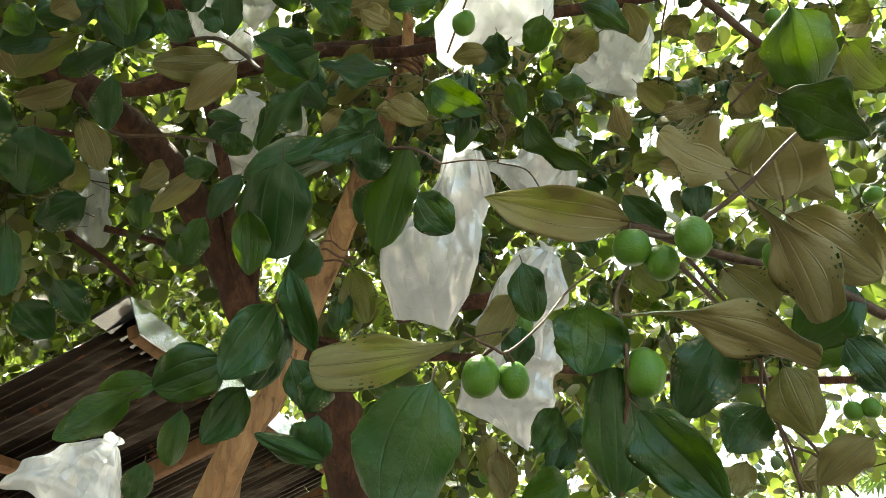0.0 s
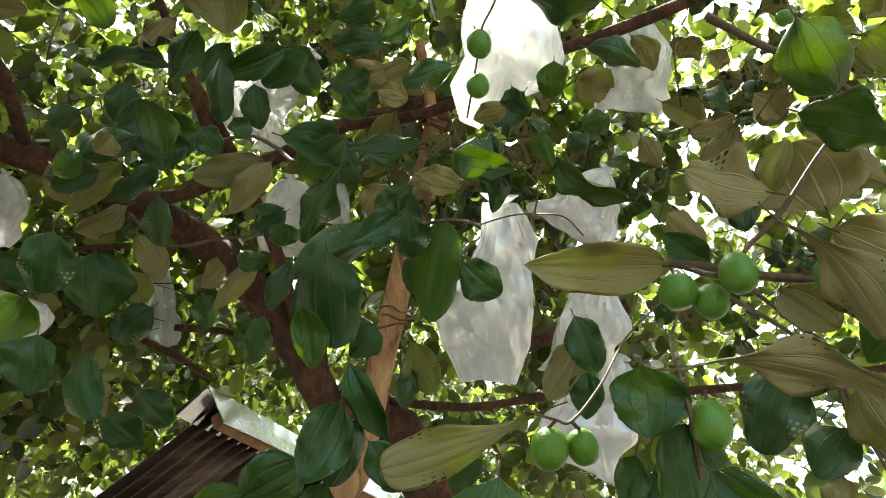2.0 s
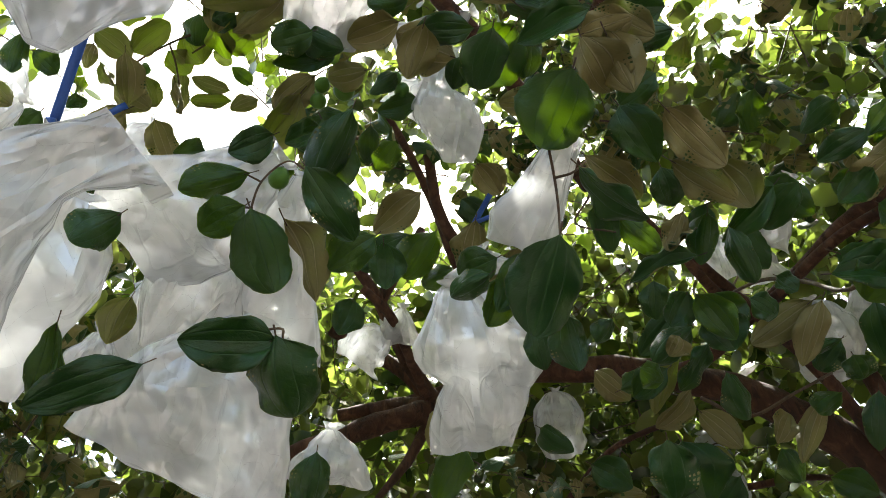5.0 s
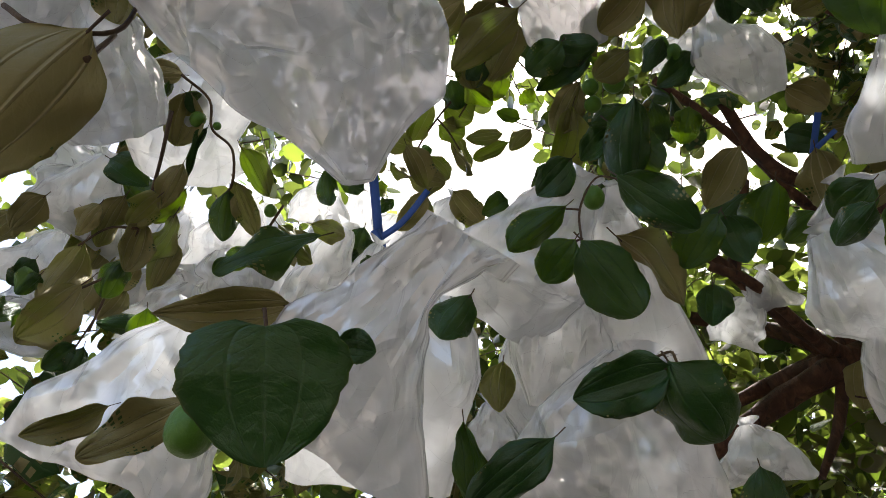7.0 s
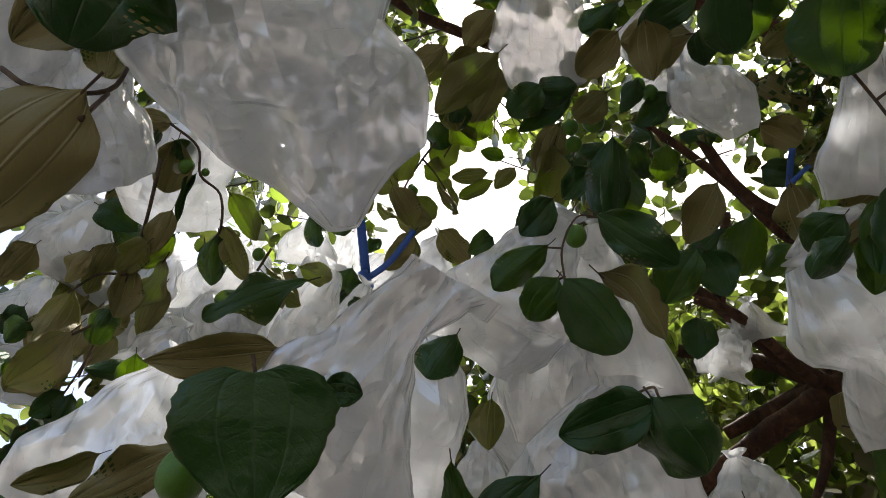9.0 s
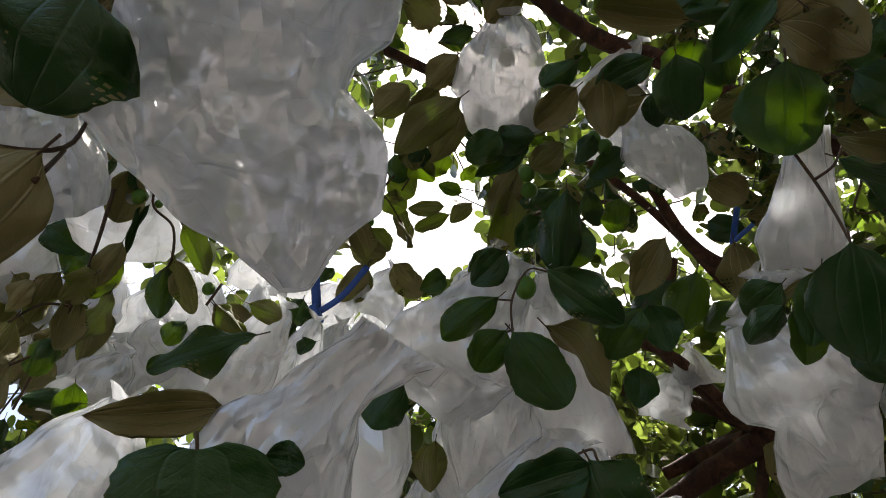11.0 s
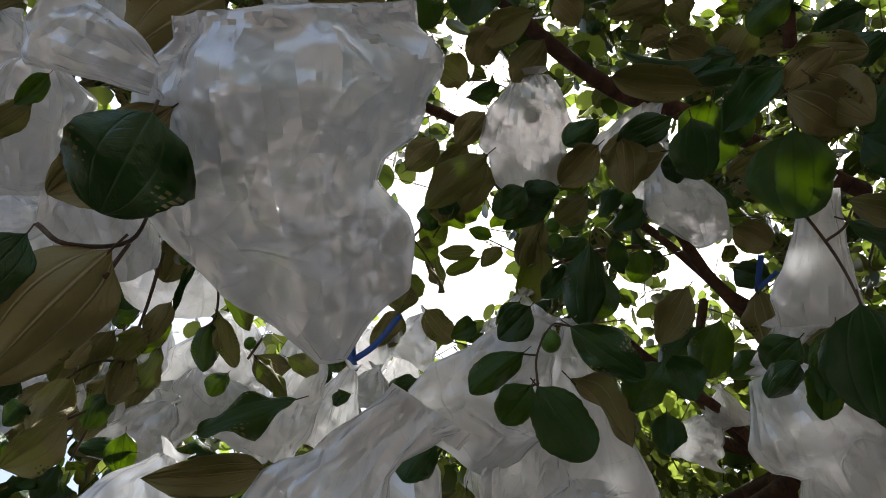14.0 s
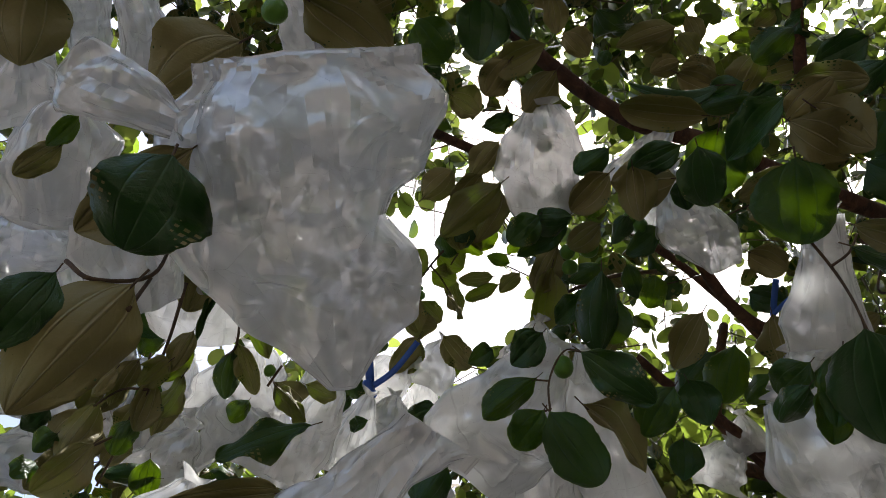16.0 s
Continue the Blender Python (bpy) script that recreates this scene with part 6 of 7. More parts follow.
bag((-0.887, 0.082, 2.514), (-1.009, 0.066, 2.379), (0.735, -0.242, -0.633), 0.175, "c", 25, (0.035, 0.053, 0.066, 0.057, 0.039, 0.013), (0.053, 0.079, 0.092, 0.096, 0.079, 0.044))
bag((-0.839, -0.240, 2.539), (-0.943, -0.298, 2.427), (0.897, 0.075, -0.435), 0.084, "b", 26)
bag((-0.771, 0.160, 2.624), (-0.958, 0.233, 2.410), (0.648, -0.342, -0.680), 0.243, "c", 27, (0.027, 0.054, 0.072, 0.090, 0.099, 0.090), (0.018, 0.027, 0.045, 0.054, 0.072, 0.085))
bag((-0.828, 0.160, 2.341), (-0.959, 0.137, 2.162), (0.778, -0.347, -0.524), 0.256, "c", 28, (0.047, 0.085, 0.124, 0.140, 0.148, 0.148), (0.047, 0.078, 0.093, 0.117, 0.132, 0.140))
bag((-0.826, -0.132, 2.410), (-0.975, -0.135, 2.210), (0.801, -0.070, -0.594), 0.290, "c", 29, (0.046, 0.099, 0.130, 0.145, 0.145, 0.145), (0.046, 0.076, 0.088, 0.080, 0.072, 0.061))
bag((-0.989, -0.188, 2.674), (-1.089, -0.222, 2.570), (0.900, 0.001, -0.435), 0.119, "c", 30)
bag((-0.501, -0.129, 2.164), (-0.621, -0.219, 2.026), (0.771, -0.051, -0.635), 0.152, "e", 31, (0.038, 0.041, 0.048, 0.056, 0.063, 0.070, 0.084, 0.094, 0.094, 0.094, 0.086, 0.078, 0.070), (0.045, 0.024, 0.015, 0.006, 0.004, 0.017, 0.023, 0.029, 0.040, 0.052, 0.063, 0.074, 0.060))
bag((-0.224, -0.293, 2.317), (-0.460, -0.220, 2.170), (0.545, 0.086, -0.834), 0.249, "d", 32, (0.092, 0.095, 0.118, 0.124, 0.125, 0.126, 0.126, 0.131, 0.136, 0.130, 0.120, 0.110, 0.099, 0.089, 0.079, 0.066, 0.046, 0.028, 0.012), (0.105, 0.103, 0.116, 0.125, 0.119, 0.107, 0.103, 0.100, 0.072, 0.061, 0.070, 0.081, 0.085, 0.083, 0.080, 0.074, 0.052, 0.029, 0.014))
bag((-0.265, -0.377, 2.246), (-0.247, -0.475, 2.262), (0.412, 0.342, -0.845), 0.066, "e", 33, (0.009, 0.016, 0.021, 0.025, 0.027, 0.030, 0.032, 0.033, 0.034, 0.035, 0.036, 0.034, 0.004), (0.016, 0.017, 0.018, 0.019, 0.021, 0.022, 0.023, 0.024, 0.025, 0.027, 0.029, 0.031, 0.004))
bag((-0.538, -0.563, 2.547), (-0.682, -0.511, 2.477), (0.698, 0.461, -0.548), 0.137, "a", 34)
bag((-0.671, -0.459, 2.689), (-0.820, -0.481, 2.577), (0.771, 0.321, -0.550), 0.166, "a", 35)
bag((-0.738, -0.383, 2.259), (-0.819, -0.447, 2.113), (0.906, 0.284, -0.314), 0.214, "c", 36)
bag((-0.537, 0.073, 3.065), (-0.733, 0.114, 2.958), (0.435, -0.196, -0.879), 0.174, "d", 37, (0.029, 0.044, 0.062, 0.080, 0.086, 0.091, 0.096, 0.101, 0.080, 0.078, 0.075, 0.069, 0.055), (0.034, 0.052, 0.062, 0.069, 0.076, 0.083, 0.072, 0.064, 0.067, 0.071, 0.074, 0.074, 0.036))
bag((-0.541, 0.347, 3.094), (-0.689, 0.277, 3.053), (0.592, -0.481, -0.646), 0.110, "c", 38)
bag((-0.548, 0.295, 2.880), (-0.678, 0.384, 2.764), (0.450, -0.386, -0.805), 0.132, "a", 39, (0.025, 0.034, 0.044, 0.051, 0.057, 0.063, 0.069, 0.068, 0.062, 0.046, 0.031, 0.015, 0.004), (0.009, 0.015, 0.011, 0.007, 0.004, 0.044, 0.053, 0.061, 0.070, 0.067, 0.062, 0.058, 0.050))
bag((-0.260, -0.389, 2.850), (-0.418, -0.348, 2.807), (0.515, 0.245, -0.821), 0.091, "b", 40)
bag((-0.383, -0.680, 2.603), (-0.470, -0.664, 2.569), (0.563, 0.602, -0.566), 0.126, "c", 41)
bag((-0.422, -0.611, 2.559), (-0.555, -0.608, 2.479), (0.656, 0.533, -0.534), 0.120, "a", 42)
bag((-0.283, -0.570, 2.689), (-0.427, -0.543, 2.644), (0.524, 0.505, -0.686), 0.063, "a", 43)
bag((-0.327, -0.657, 2.753), (-0.427, -0.647, 2.719), (0.495, 0.571, -0.655), 0.064, "a", 44)
bag((-0.988, -0.689, 2.832), (-1.079, -0.747, 2.724), (0.783, 0.434, -0.446), 0.194, "c", 45)
bag((-1.066, -0.442, 2.847), (-1.162, -0.450, 2.756), (0.862, 0.207, -0.462), 0.194, "c", 46)
bag((-1.152, -0.624, 2.855), (-1.282, -0.680, 2.695), (0.849, 0.342, -0.403), 0.207, "b", 47)
bag((-1.216, -0.314, 3.132), (-1.300, -0.330, 3.061), (0.855, 0.088, -0.511), 0.151, "c", 48)
bag((-1.263, -0.236, 3.227), (-1.374, -0.252, 3.134), (0.856, 0.029, -0.515), 0.101, "c", 49)
bag((-1.155, -0.361, 2.776), (-1.234, -0.407, 2.675), (0.912, 0.139, -0.387), 0.171, "c", 50)
bag((-1.199, -0.254, 2.886), (-1.258, -0.254, 2.823), (0.906, 0.040, -0.421), 0.104, "c", 51)
bag((-1.197, -0.128, 2.887), (-1.256, -0.129, 2.823), (0.905, -0.052, -0.422), 0.130, "c", 52)
bag((-1.290, -0.042, 3.069), (-1.380, -0.055, 2.979), (0.893, -0.100, -0.439), 0.116, "c", 53)
bag((-1.104, -0.507, 2.648), (-1.174, -0.540, 2.546), (0.902, 0.253, -0.351), 0.171, "c", 54)
bag((-1.219, 0.044, 2.532), (-1.285, 0.039, 2.435), (0.930, -0.199, -0.309), 0.139, "c", 55)
bag((-1.093, -0.944, 3.165), (-1.278, -0.857, 3.065), (0.738, 0.477, -0.477), 0.188, "c", 56)
bag((-1.323, -0.895, 2.851), (-1.384, -0.901, 2.778), (0.816, 0.454, -0.358), 0.151, "c", 57)
bag((-1.190, 0.120, 2.704), (-1.317, 0.149, 2.532), (0.898, -0.264, -0.351), 0.137, "b", 58)
bag((-1.175, 0.505, 2.497), (-1.220, 0.525, 2.412), (0.804, -0.529, -0.270), 0.171, "c", 59)
bag((-0.891, 0.126, 2.832), (-0.961, 0.113, 2.782), (0.792, -0.312, -0.525), 0.128, "c", 60)
bag((-0.718, 0.376, 3.080), (-0.789, 0.379, 3.045), (0.590, -0.529, -0.611), 0.134, "b", 61)
bag((-0.719, 0.495, 2.629), (-0.733, 0.524, 2.595), (0.594, -0.682, -0.427), 0.158, "c", 62)
bag((-1.143, -0.576, 2.871), (-1.242, -0.624, 2.746), (0.870, 0.286, -0.401), 0.194, "c", 63)
bag((-1.126, -0.474, 2.771), (-1.202, -0.427, 2.696), (0.899, 0.189, -0.396), 0.158, "b", 64)
bag((-1.187, -0.577, 2.750), (-1.264, -0.622, 2.636), (0.890, 0.284, -0.358), 0.214, "a", 65)
bag((-1.214, -0.312, 2.995), (-1.306, -0.331, 2.899), (0.894, 0.083, -0.439), 0.123, "c", 66)
bag((-1.164, -0.425, 2.958), (-1.235, -0.446, 2.883), (0.880, 0.168, -0.444), 0.147, "c", 67)
bag((-1.150, -0.810, 2.986), (-1.229, -0.833, 2.899), (0.808, 0.414, -0.418), 0.197, "b", 68)
bag((-1.270, -0.858, 2.920), (-1.347, -0.885, 2.817), (0.830, 0.418, -0.368), 0.203, "c", 69)
bag((-1.289, -0.854, 2.738), (-1.346, -0.868, 2.653), (0.850, 0.418, -0.320), 0.192, "b", 70)
bag((-1.219, -0.014, 3.117), (-1.308, -0.056, 3.039), (0.874, -0.113, -0.473), 0.159, "c", 71)
bag((-1.267, -0.136, 3.085), (-1.352, -0.177, 3.003), (0.891, -0.030, -0.453), 0.130, "a", 72)
bag((-1.085, -0.758, 2.967), (-1.176, -0.713, 2.908), (0.795, 0.399, -0.457), 0.168, "c", 73)
bag((-1.305, -0.786, 2.895), (-1.384, -0.783, 2.808), (0.843, 0.385, -0.375), 0.165, "c", 74)
bag((-0.530, -0.712, 2.692), (-0.665, -0.693, 2.617), (0.485, 0.392, -0.782), 0.135, "b", 75, (0.034, 0.040, 0.047, 0.052, 0.056, 0.060, 0.064, 0.065, 0.065, 0.065, 0.066, 0.044, 0.020), (0.039, 0.049, 0.062, 0.074, 0.074, 0.072, 0.071, 0.069, 0.067, 0.064, 0.060, 0.057, 0.054))
bag((-0.727, -0.783, 2.725), (-0.809, -0.782, 2.664), (0.555, 0.406, -0.726), 0.171, "c", 76, (0.050, 0.055, 0.060, 0.066, 0.071, 0.077, 0.078, 0.076, 0.074, 0.072, 0.070, 0.068, 0.066), (0.057, 0.069, 0.083, 0.095, 0.094, 0.094, 0.093, 0.092, 0.090, 0.070, 0.051, 0.031, 0.015))
bag((-0.416, -0.728, 2.677), (-0.506, -0.723, 2.636), (0.391, 0.427, -0.815), 0.141, "a", 77, (0.045, 0.055, 0.067, 0.079, 0.082, 0.082, 0.082, 0.082, 0.082, 0.082, 0.082, 0.082, 0.057), (0.047, 0.048, 0.050, 0.052, 0.054, 0.056, 0.058, 0.059, 0.055, 0.052, 0.048, 0.036, 0.016))


# ---- blue strap ----
def strap(name, points, wide, parent=None):
    line = smooth_line(points, 6)
    verts, faces = [], []
    for i, q in enumerate(line):
        way = (line[min(i + 1, len(line) - 1)] - line[max(i - 1, 0)]).normalized()
        side = way.cross(Vector((-0.75, 0.15, 0.6))).normalized()
        deep = way.cross(side)
        for su, sd in ((-1, -0.12), (0, -0.22), (1, -0.12), (1, 0.12), (0, 0.05), (-1, 0.12)):
            verts.append(q + side * (su * wide / 2) + deep * (sd * wide / 2))
        if i:
            for k in range(6):
                faces.append(((i - 1) * 6 + k, (i - 1) * 6 + (k + 1) % 6, i * 6 + (k + 1) % 6, i * 6 + k))
    faces += [(5, 4, 3, 2, 1, 0), tuple(len(verts) - 6 + k for k in range(6))]
    return link_mesh(name, verts, faces, [STRAP], parent)


tie = strap("tie_strap", [(-0.785, -0.248, 2.944), (-0.915, -0.220, 2.862), (-1.051, -0.187, 2.753)], 0.017)
tagged(tie, "taut blue flat plastic strap tied to a bag", "strap")
tail = strap("loose_end", [(-1.042, -0.188, 2.747), (-1.020, -0.146, 2.779), (-0.983, -0.105, 2.832)], 0.012, tie)
v, f = tube([(-1.030, -0.197, 2.752), (-1.037, -0.188, 2.738), (-1.050, -0.178, 2.733)], 0.011, 0.008, 8, 3, 0.4)
link_mesh("knot", v, f, [STRAP], tie)
tie2 = strap("tie_strap", [(-0.730, 0.557, 2.853), (-0.762, 0.559, 2.832), (-0.790, 0.562, 2.814)], 0.012)
tagged(tie2, "short blue plastic strap knotted among the leaves", "strap")
strap("loose_end", [(-0.783, 0.556, 2.808), (-0.768, 0.572, 2.820), (-0.748, 0.591, 2.832)], 0.009, tie2)

# ---- prop pole ----
pole = tagged(new("prop_pole"), "leaning peeled tan wooden pole propping the tree", "pole")
P_TOP, P_LOW = Vector((-0.090, 1.492, 3.032)), Vector((-0.528, 1.847, 2.035))
P_FOOT = P_LOW + (P_LOW - P_TOP) * (P_LOW.z / (P_TOP.z - P_LOW.z))
pole.location = P_FOOT


def under_pole(ob):
    ob.parent = pole
    ob.matrix_parent_inverse = Matrix.Translation(-P_FOOT)
    return ob


v, f = tube([P_FOOT, P_FOOT.lerp(P_LOW, 0.5), P_LOW, (-0.433, 1.846, 2.236), (-0.294, 1.752, 2.603), P_TOP + Vector((0.02, 0, 0.03))], 0.05, 0.032, 14, 8, 0.10, 5)
under_pole(link_mesh("shaft", v, f, [POLE]))
v, f = tube([(-0.098, 1.494, 2.986), (-0.088, 1.425, 3.071), (-0.087, 1.327, 3.173)], 0.016, 0.013, 10, 5, 0.12, 6)
under_pole(link_mesh("fork", v, f, [POLE]))


def lashing(centre, way, radius, turns, seed):
    """A frayed twine bound round the pole."""
    rnd = random.Random(seed)
    way = way.normalized()
    side = way.orthogonal().normalized()
    other = way.cross(side)
    pts = []
    for i in range(turns * 7):
        a = 2 * math.pi * i / 7
        pts.append(centre + way * ((i / (turns * 7) - 0.5) * 0.07 + rnd.uniform(-0.01, 0.01)) + (side * math.cos(a) + other * math.sin(a)) * (radius + rnd.uniform(0, 0.012)))
    tv, tf = tube(pts, 0.0034, 0.0026, 5, 3, 0.4, seed)
    return under_pole(link_mesh("lashing", tv, tf, [TWINE]))


lashing(P_TOP, P_TOP - P_LOW, 0.033, 11, 2)
lashing(Vector((-0.289, 1.755, 2.578)), P_TOP - P_LOW, 0.040, 3, 3)

# ---- shed ----
shed = tagged(new("shed"), "low timber shed with a rusty corrugated metal roof", "shed")
CORNER = Vector((-1.173, 2.655, 2.824))
ALONG = Vector((0.195, 0.98, 0.0)).normalized()          # the level high edge
DOWN = Vector((-0.89, 0.25, -0.37)).normalized()        # the fall of the sheets
SHED_UP = ALONG.cross(DOWN).normalized()
if SHED_UP.z < 0:
    SHED_UP = -SHED_UP
shed.location = (CORNER.x - 1.2, CORNER.y + 1.5, 0)


def under_shed(ob):
    ob.parent = shed
    ob.matrix_parent_inverse = Matrix.Translation(-shed.location)
    return ob


def roof_sheet(start, wide, long):
    n = round(wide / 0.0095)
    verts, faces = [], []
    for j in range(2):
        for i in range(n + 1):
            for k in (0, 1):
                w = i * wide / n
                h = 0.014 * math.sin(2 * math.pi * (start + w) / 0.076) - 0.0012 * k
                verts.append(CORNER + ALONG * (start + w) + DOWN * (j * long) + SHED_UP * h)
    row = 2 * (n + 1)
    for i in range(n):
        a = 2 * i
        faces.append((a, a + 2, a + 2 + row, a + row))
        faces.append((a + 1, a + 1 + row, a + 3 + row, a + 3))
        faces.append((a, a + 1, a + 3, a + 2))
        faces.append((a + row, a + 2 + row, a + 3 + row, a + 1 + row))
    return under_shed(link_mesh("roof_sheet", verts, faces, [SHEET]))


for i in range(4):
    roof_sheet(i * 0.70 + 0.004 * (i % 2), 0.74, 3.2)


def bar(name, p, q, wide, deep, material, up=None):
    """A square timber or folded strip from p to q with eased edges."""
    way = (q - p).normalized()
    up = (up or Vector((0, 0, 1)))
    up = (up - way * up.dot(way)).normalized()
    side = way.cross(up)
    e = min(wide, deep) * 0.12
    ring = [(-wide / 2 + e, -deep / 2), (wide / 2 - e, -deep / 2), (wide / 2, -deep / 2 + e), (wide / 2, deep / 2 - e),
            (wide / 2 - e, deep / 2), (-wide / 2 + e, deep / 2), (-wide / 2, deep / 2 - e), (-wide / 2, -deep / 2 + e)]
    verts, faces = [], []
    steps = 10
    for s in range(steps + 1):
        c = p.lerp(q, s / steps)
        for a, b in ring:
            verts.append(c + side * a + up * b + Vector((noise.noise(c * 4), noise.noise(c * 4 + up), 0)) * 0.004)
    for s in range(steps):
        for k in range(8):
            faces.append((s * 8 + k, s * 8 + (k + 1) % 8, s * 8 + 8 + (k + 1) % 8, s * 8 + 8 + k))
    faces += [tuple(range(7, -1, -1)), tuple(steps * 8 + k for k in range(8))]
    return under_shed(link_mesh(name, verts, faces, [material], smooth=False))


for s in (0.06, 1.0, 1.95, 2.85):
    off = CORNER + DOWN * s - SHED_UP * 0.045
    bar("purlin", off + ALONG * 0.02, off + ALONG * 2.8, 0.05, 0.06, TIMBER, SHED_UP)
for s in (1.05, 2.5):
    off = CORNER + ALONG * s - SHED_UP * 0.12
    bar("rafter", off + DOWN * 0.02, off + DOWN * 3.1, 0.06, 0.09, TIMBER, SHED_UP)
    for d in (0.12, 2.9):
        top = off + DOWN * d
        bar("post", Vector((top.x, top.y, -0.05)), top, 0.09, 0.09, TIMBER, ALONG)


def flashing():
    """A folded metal strip over the high edge of the roof."""
    verts, faces = [], []
    steps = 40
    prof = [(-0.16, 0.004), (-0.16, 0.024), (0.0, 0.034), (0.012, 0.028), (0.024, -0.15), (0.019, -0.15), (0.009, 0.018), (0.0, 0.024)]
    for s in range(steps + 1):
        c = CORNER + ALONG * (s / steps * 2.95 - 0.10)
        for a, b in prof:
            w = 0.006 * noise.noise(c * 6 + Vector((a * 30, b * 30, 0)))
            verts.append(c - DOWN * a + SHED_UP * (b + w))
        if s:
            for k in range(8):
                faces.append(((s - 1) * 8 + k, (s - 1) * 8 + (k + 1) % 8, s * 8 + (k + 1) % 8, s * 8 + k))
    return under_shed(link_mesh("flashing", verts, faces, [FLASHING], label="bright folded zinc ridge strip", smooth=False))


flashing()


CLEAR_OF.extend((CORNER + ALONG * a + DOWN * b, 0.16) for a in (-0.05, 0.25, 0.55, 0.85, 1.15, 1.45) for b in (0.0, 0.3, 0.6, 0.9, 1.2, 1.5))


# ---- the rest of the crown ----
def leaf_cloud(name, centres, axes, ups, longs, widths, material):
    """Many small folded blades as one mesh."""
    n = len(centres)
    v = np.array([0.0] + [0.08] * 3 + [0.28] * 3 + [0.56] * 3 + [0.83] * 3 + [1.0])
    u = np.array([0.0, -0.55, 0, 0.55, -0.94, 0, 0.94, -1, 0, 1, -0.66, 0, 0.66, 0.0])
    side = np.cross(axes, ups)
    rise = np.random.uniform(-0.10, 0.22, (n, 1)) * np.abs(u)[None] + np.random.uniform(-0.1, 0.14, (n, 1)) * (4 * v * (1 - v))[None]
    pts = centres[:, None] + axes[:, None] * (v[None] * longs[:, None])[..., None] + side[:, None] * (u[None] * widths[:, None] / 2)[..., None] + ups[:, None] * (rise * widths[:, None])[..., None]
    quads = [(r + c, r + c + 1, r + c + 4, r + c + 3) for r in (1, 4, 7) for c in (0, 1)]
    tris = [(0, 2, 1), (0, 3, 2), (10, 11, 13), (11, 12, 13)]
    loops = np.array([i for q in quads for i in q] + [i for t in tris for i in t])
    sizes = np.array([4] * 6 + [3] * 4)
    all_loops = (loops[None] + (np.arange(n) * 14)[:, None]).ravel()
    all_sizes = np.tile(sizes, n)
    me = bpy.data.meshes.new(name)
    me.vertices.add(n * 14)
    me.vertices.foreach_set("co", pts.ravel())
    me.loops.add(len(all_loops))
    me.loops.foreach_set("vertex_index", all_loops.astype(np.int32))
    me.polygons.add(len(all_sizes))
    me.polygons.foreach_set("loop_start", np.r_[0, np.cumsum(all_sizes)[:-1]].astype(np.int32))
    me.polygons.foreach_set("use_smooth", np.ones(len(all_sizes), bool))
    me.materials.append(material)
    me.update(calc_edges=True)
    me.validate()
    return new(name, me)


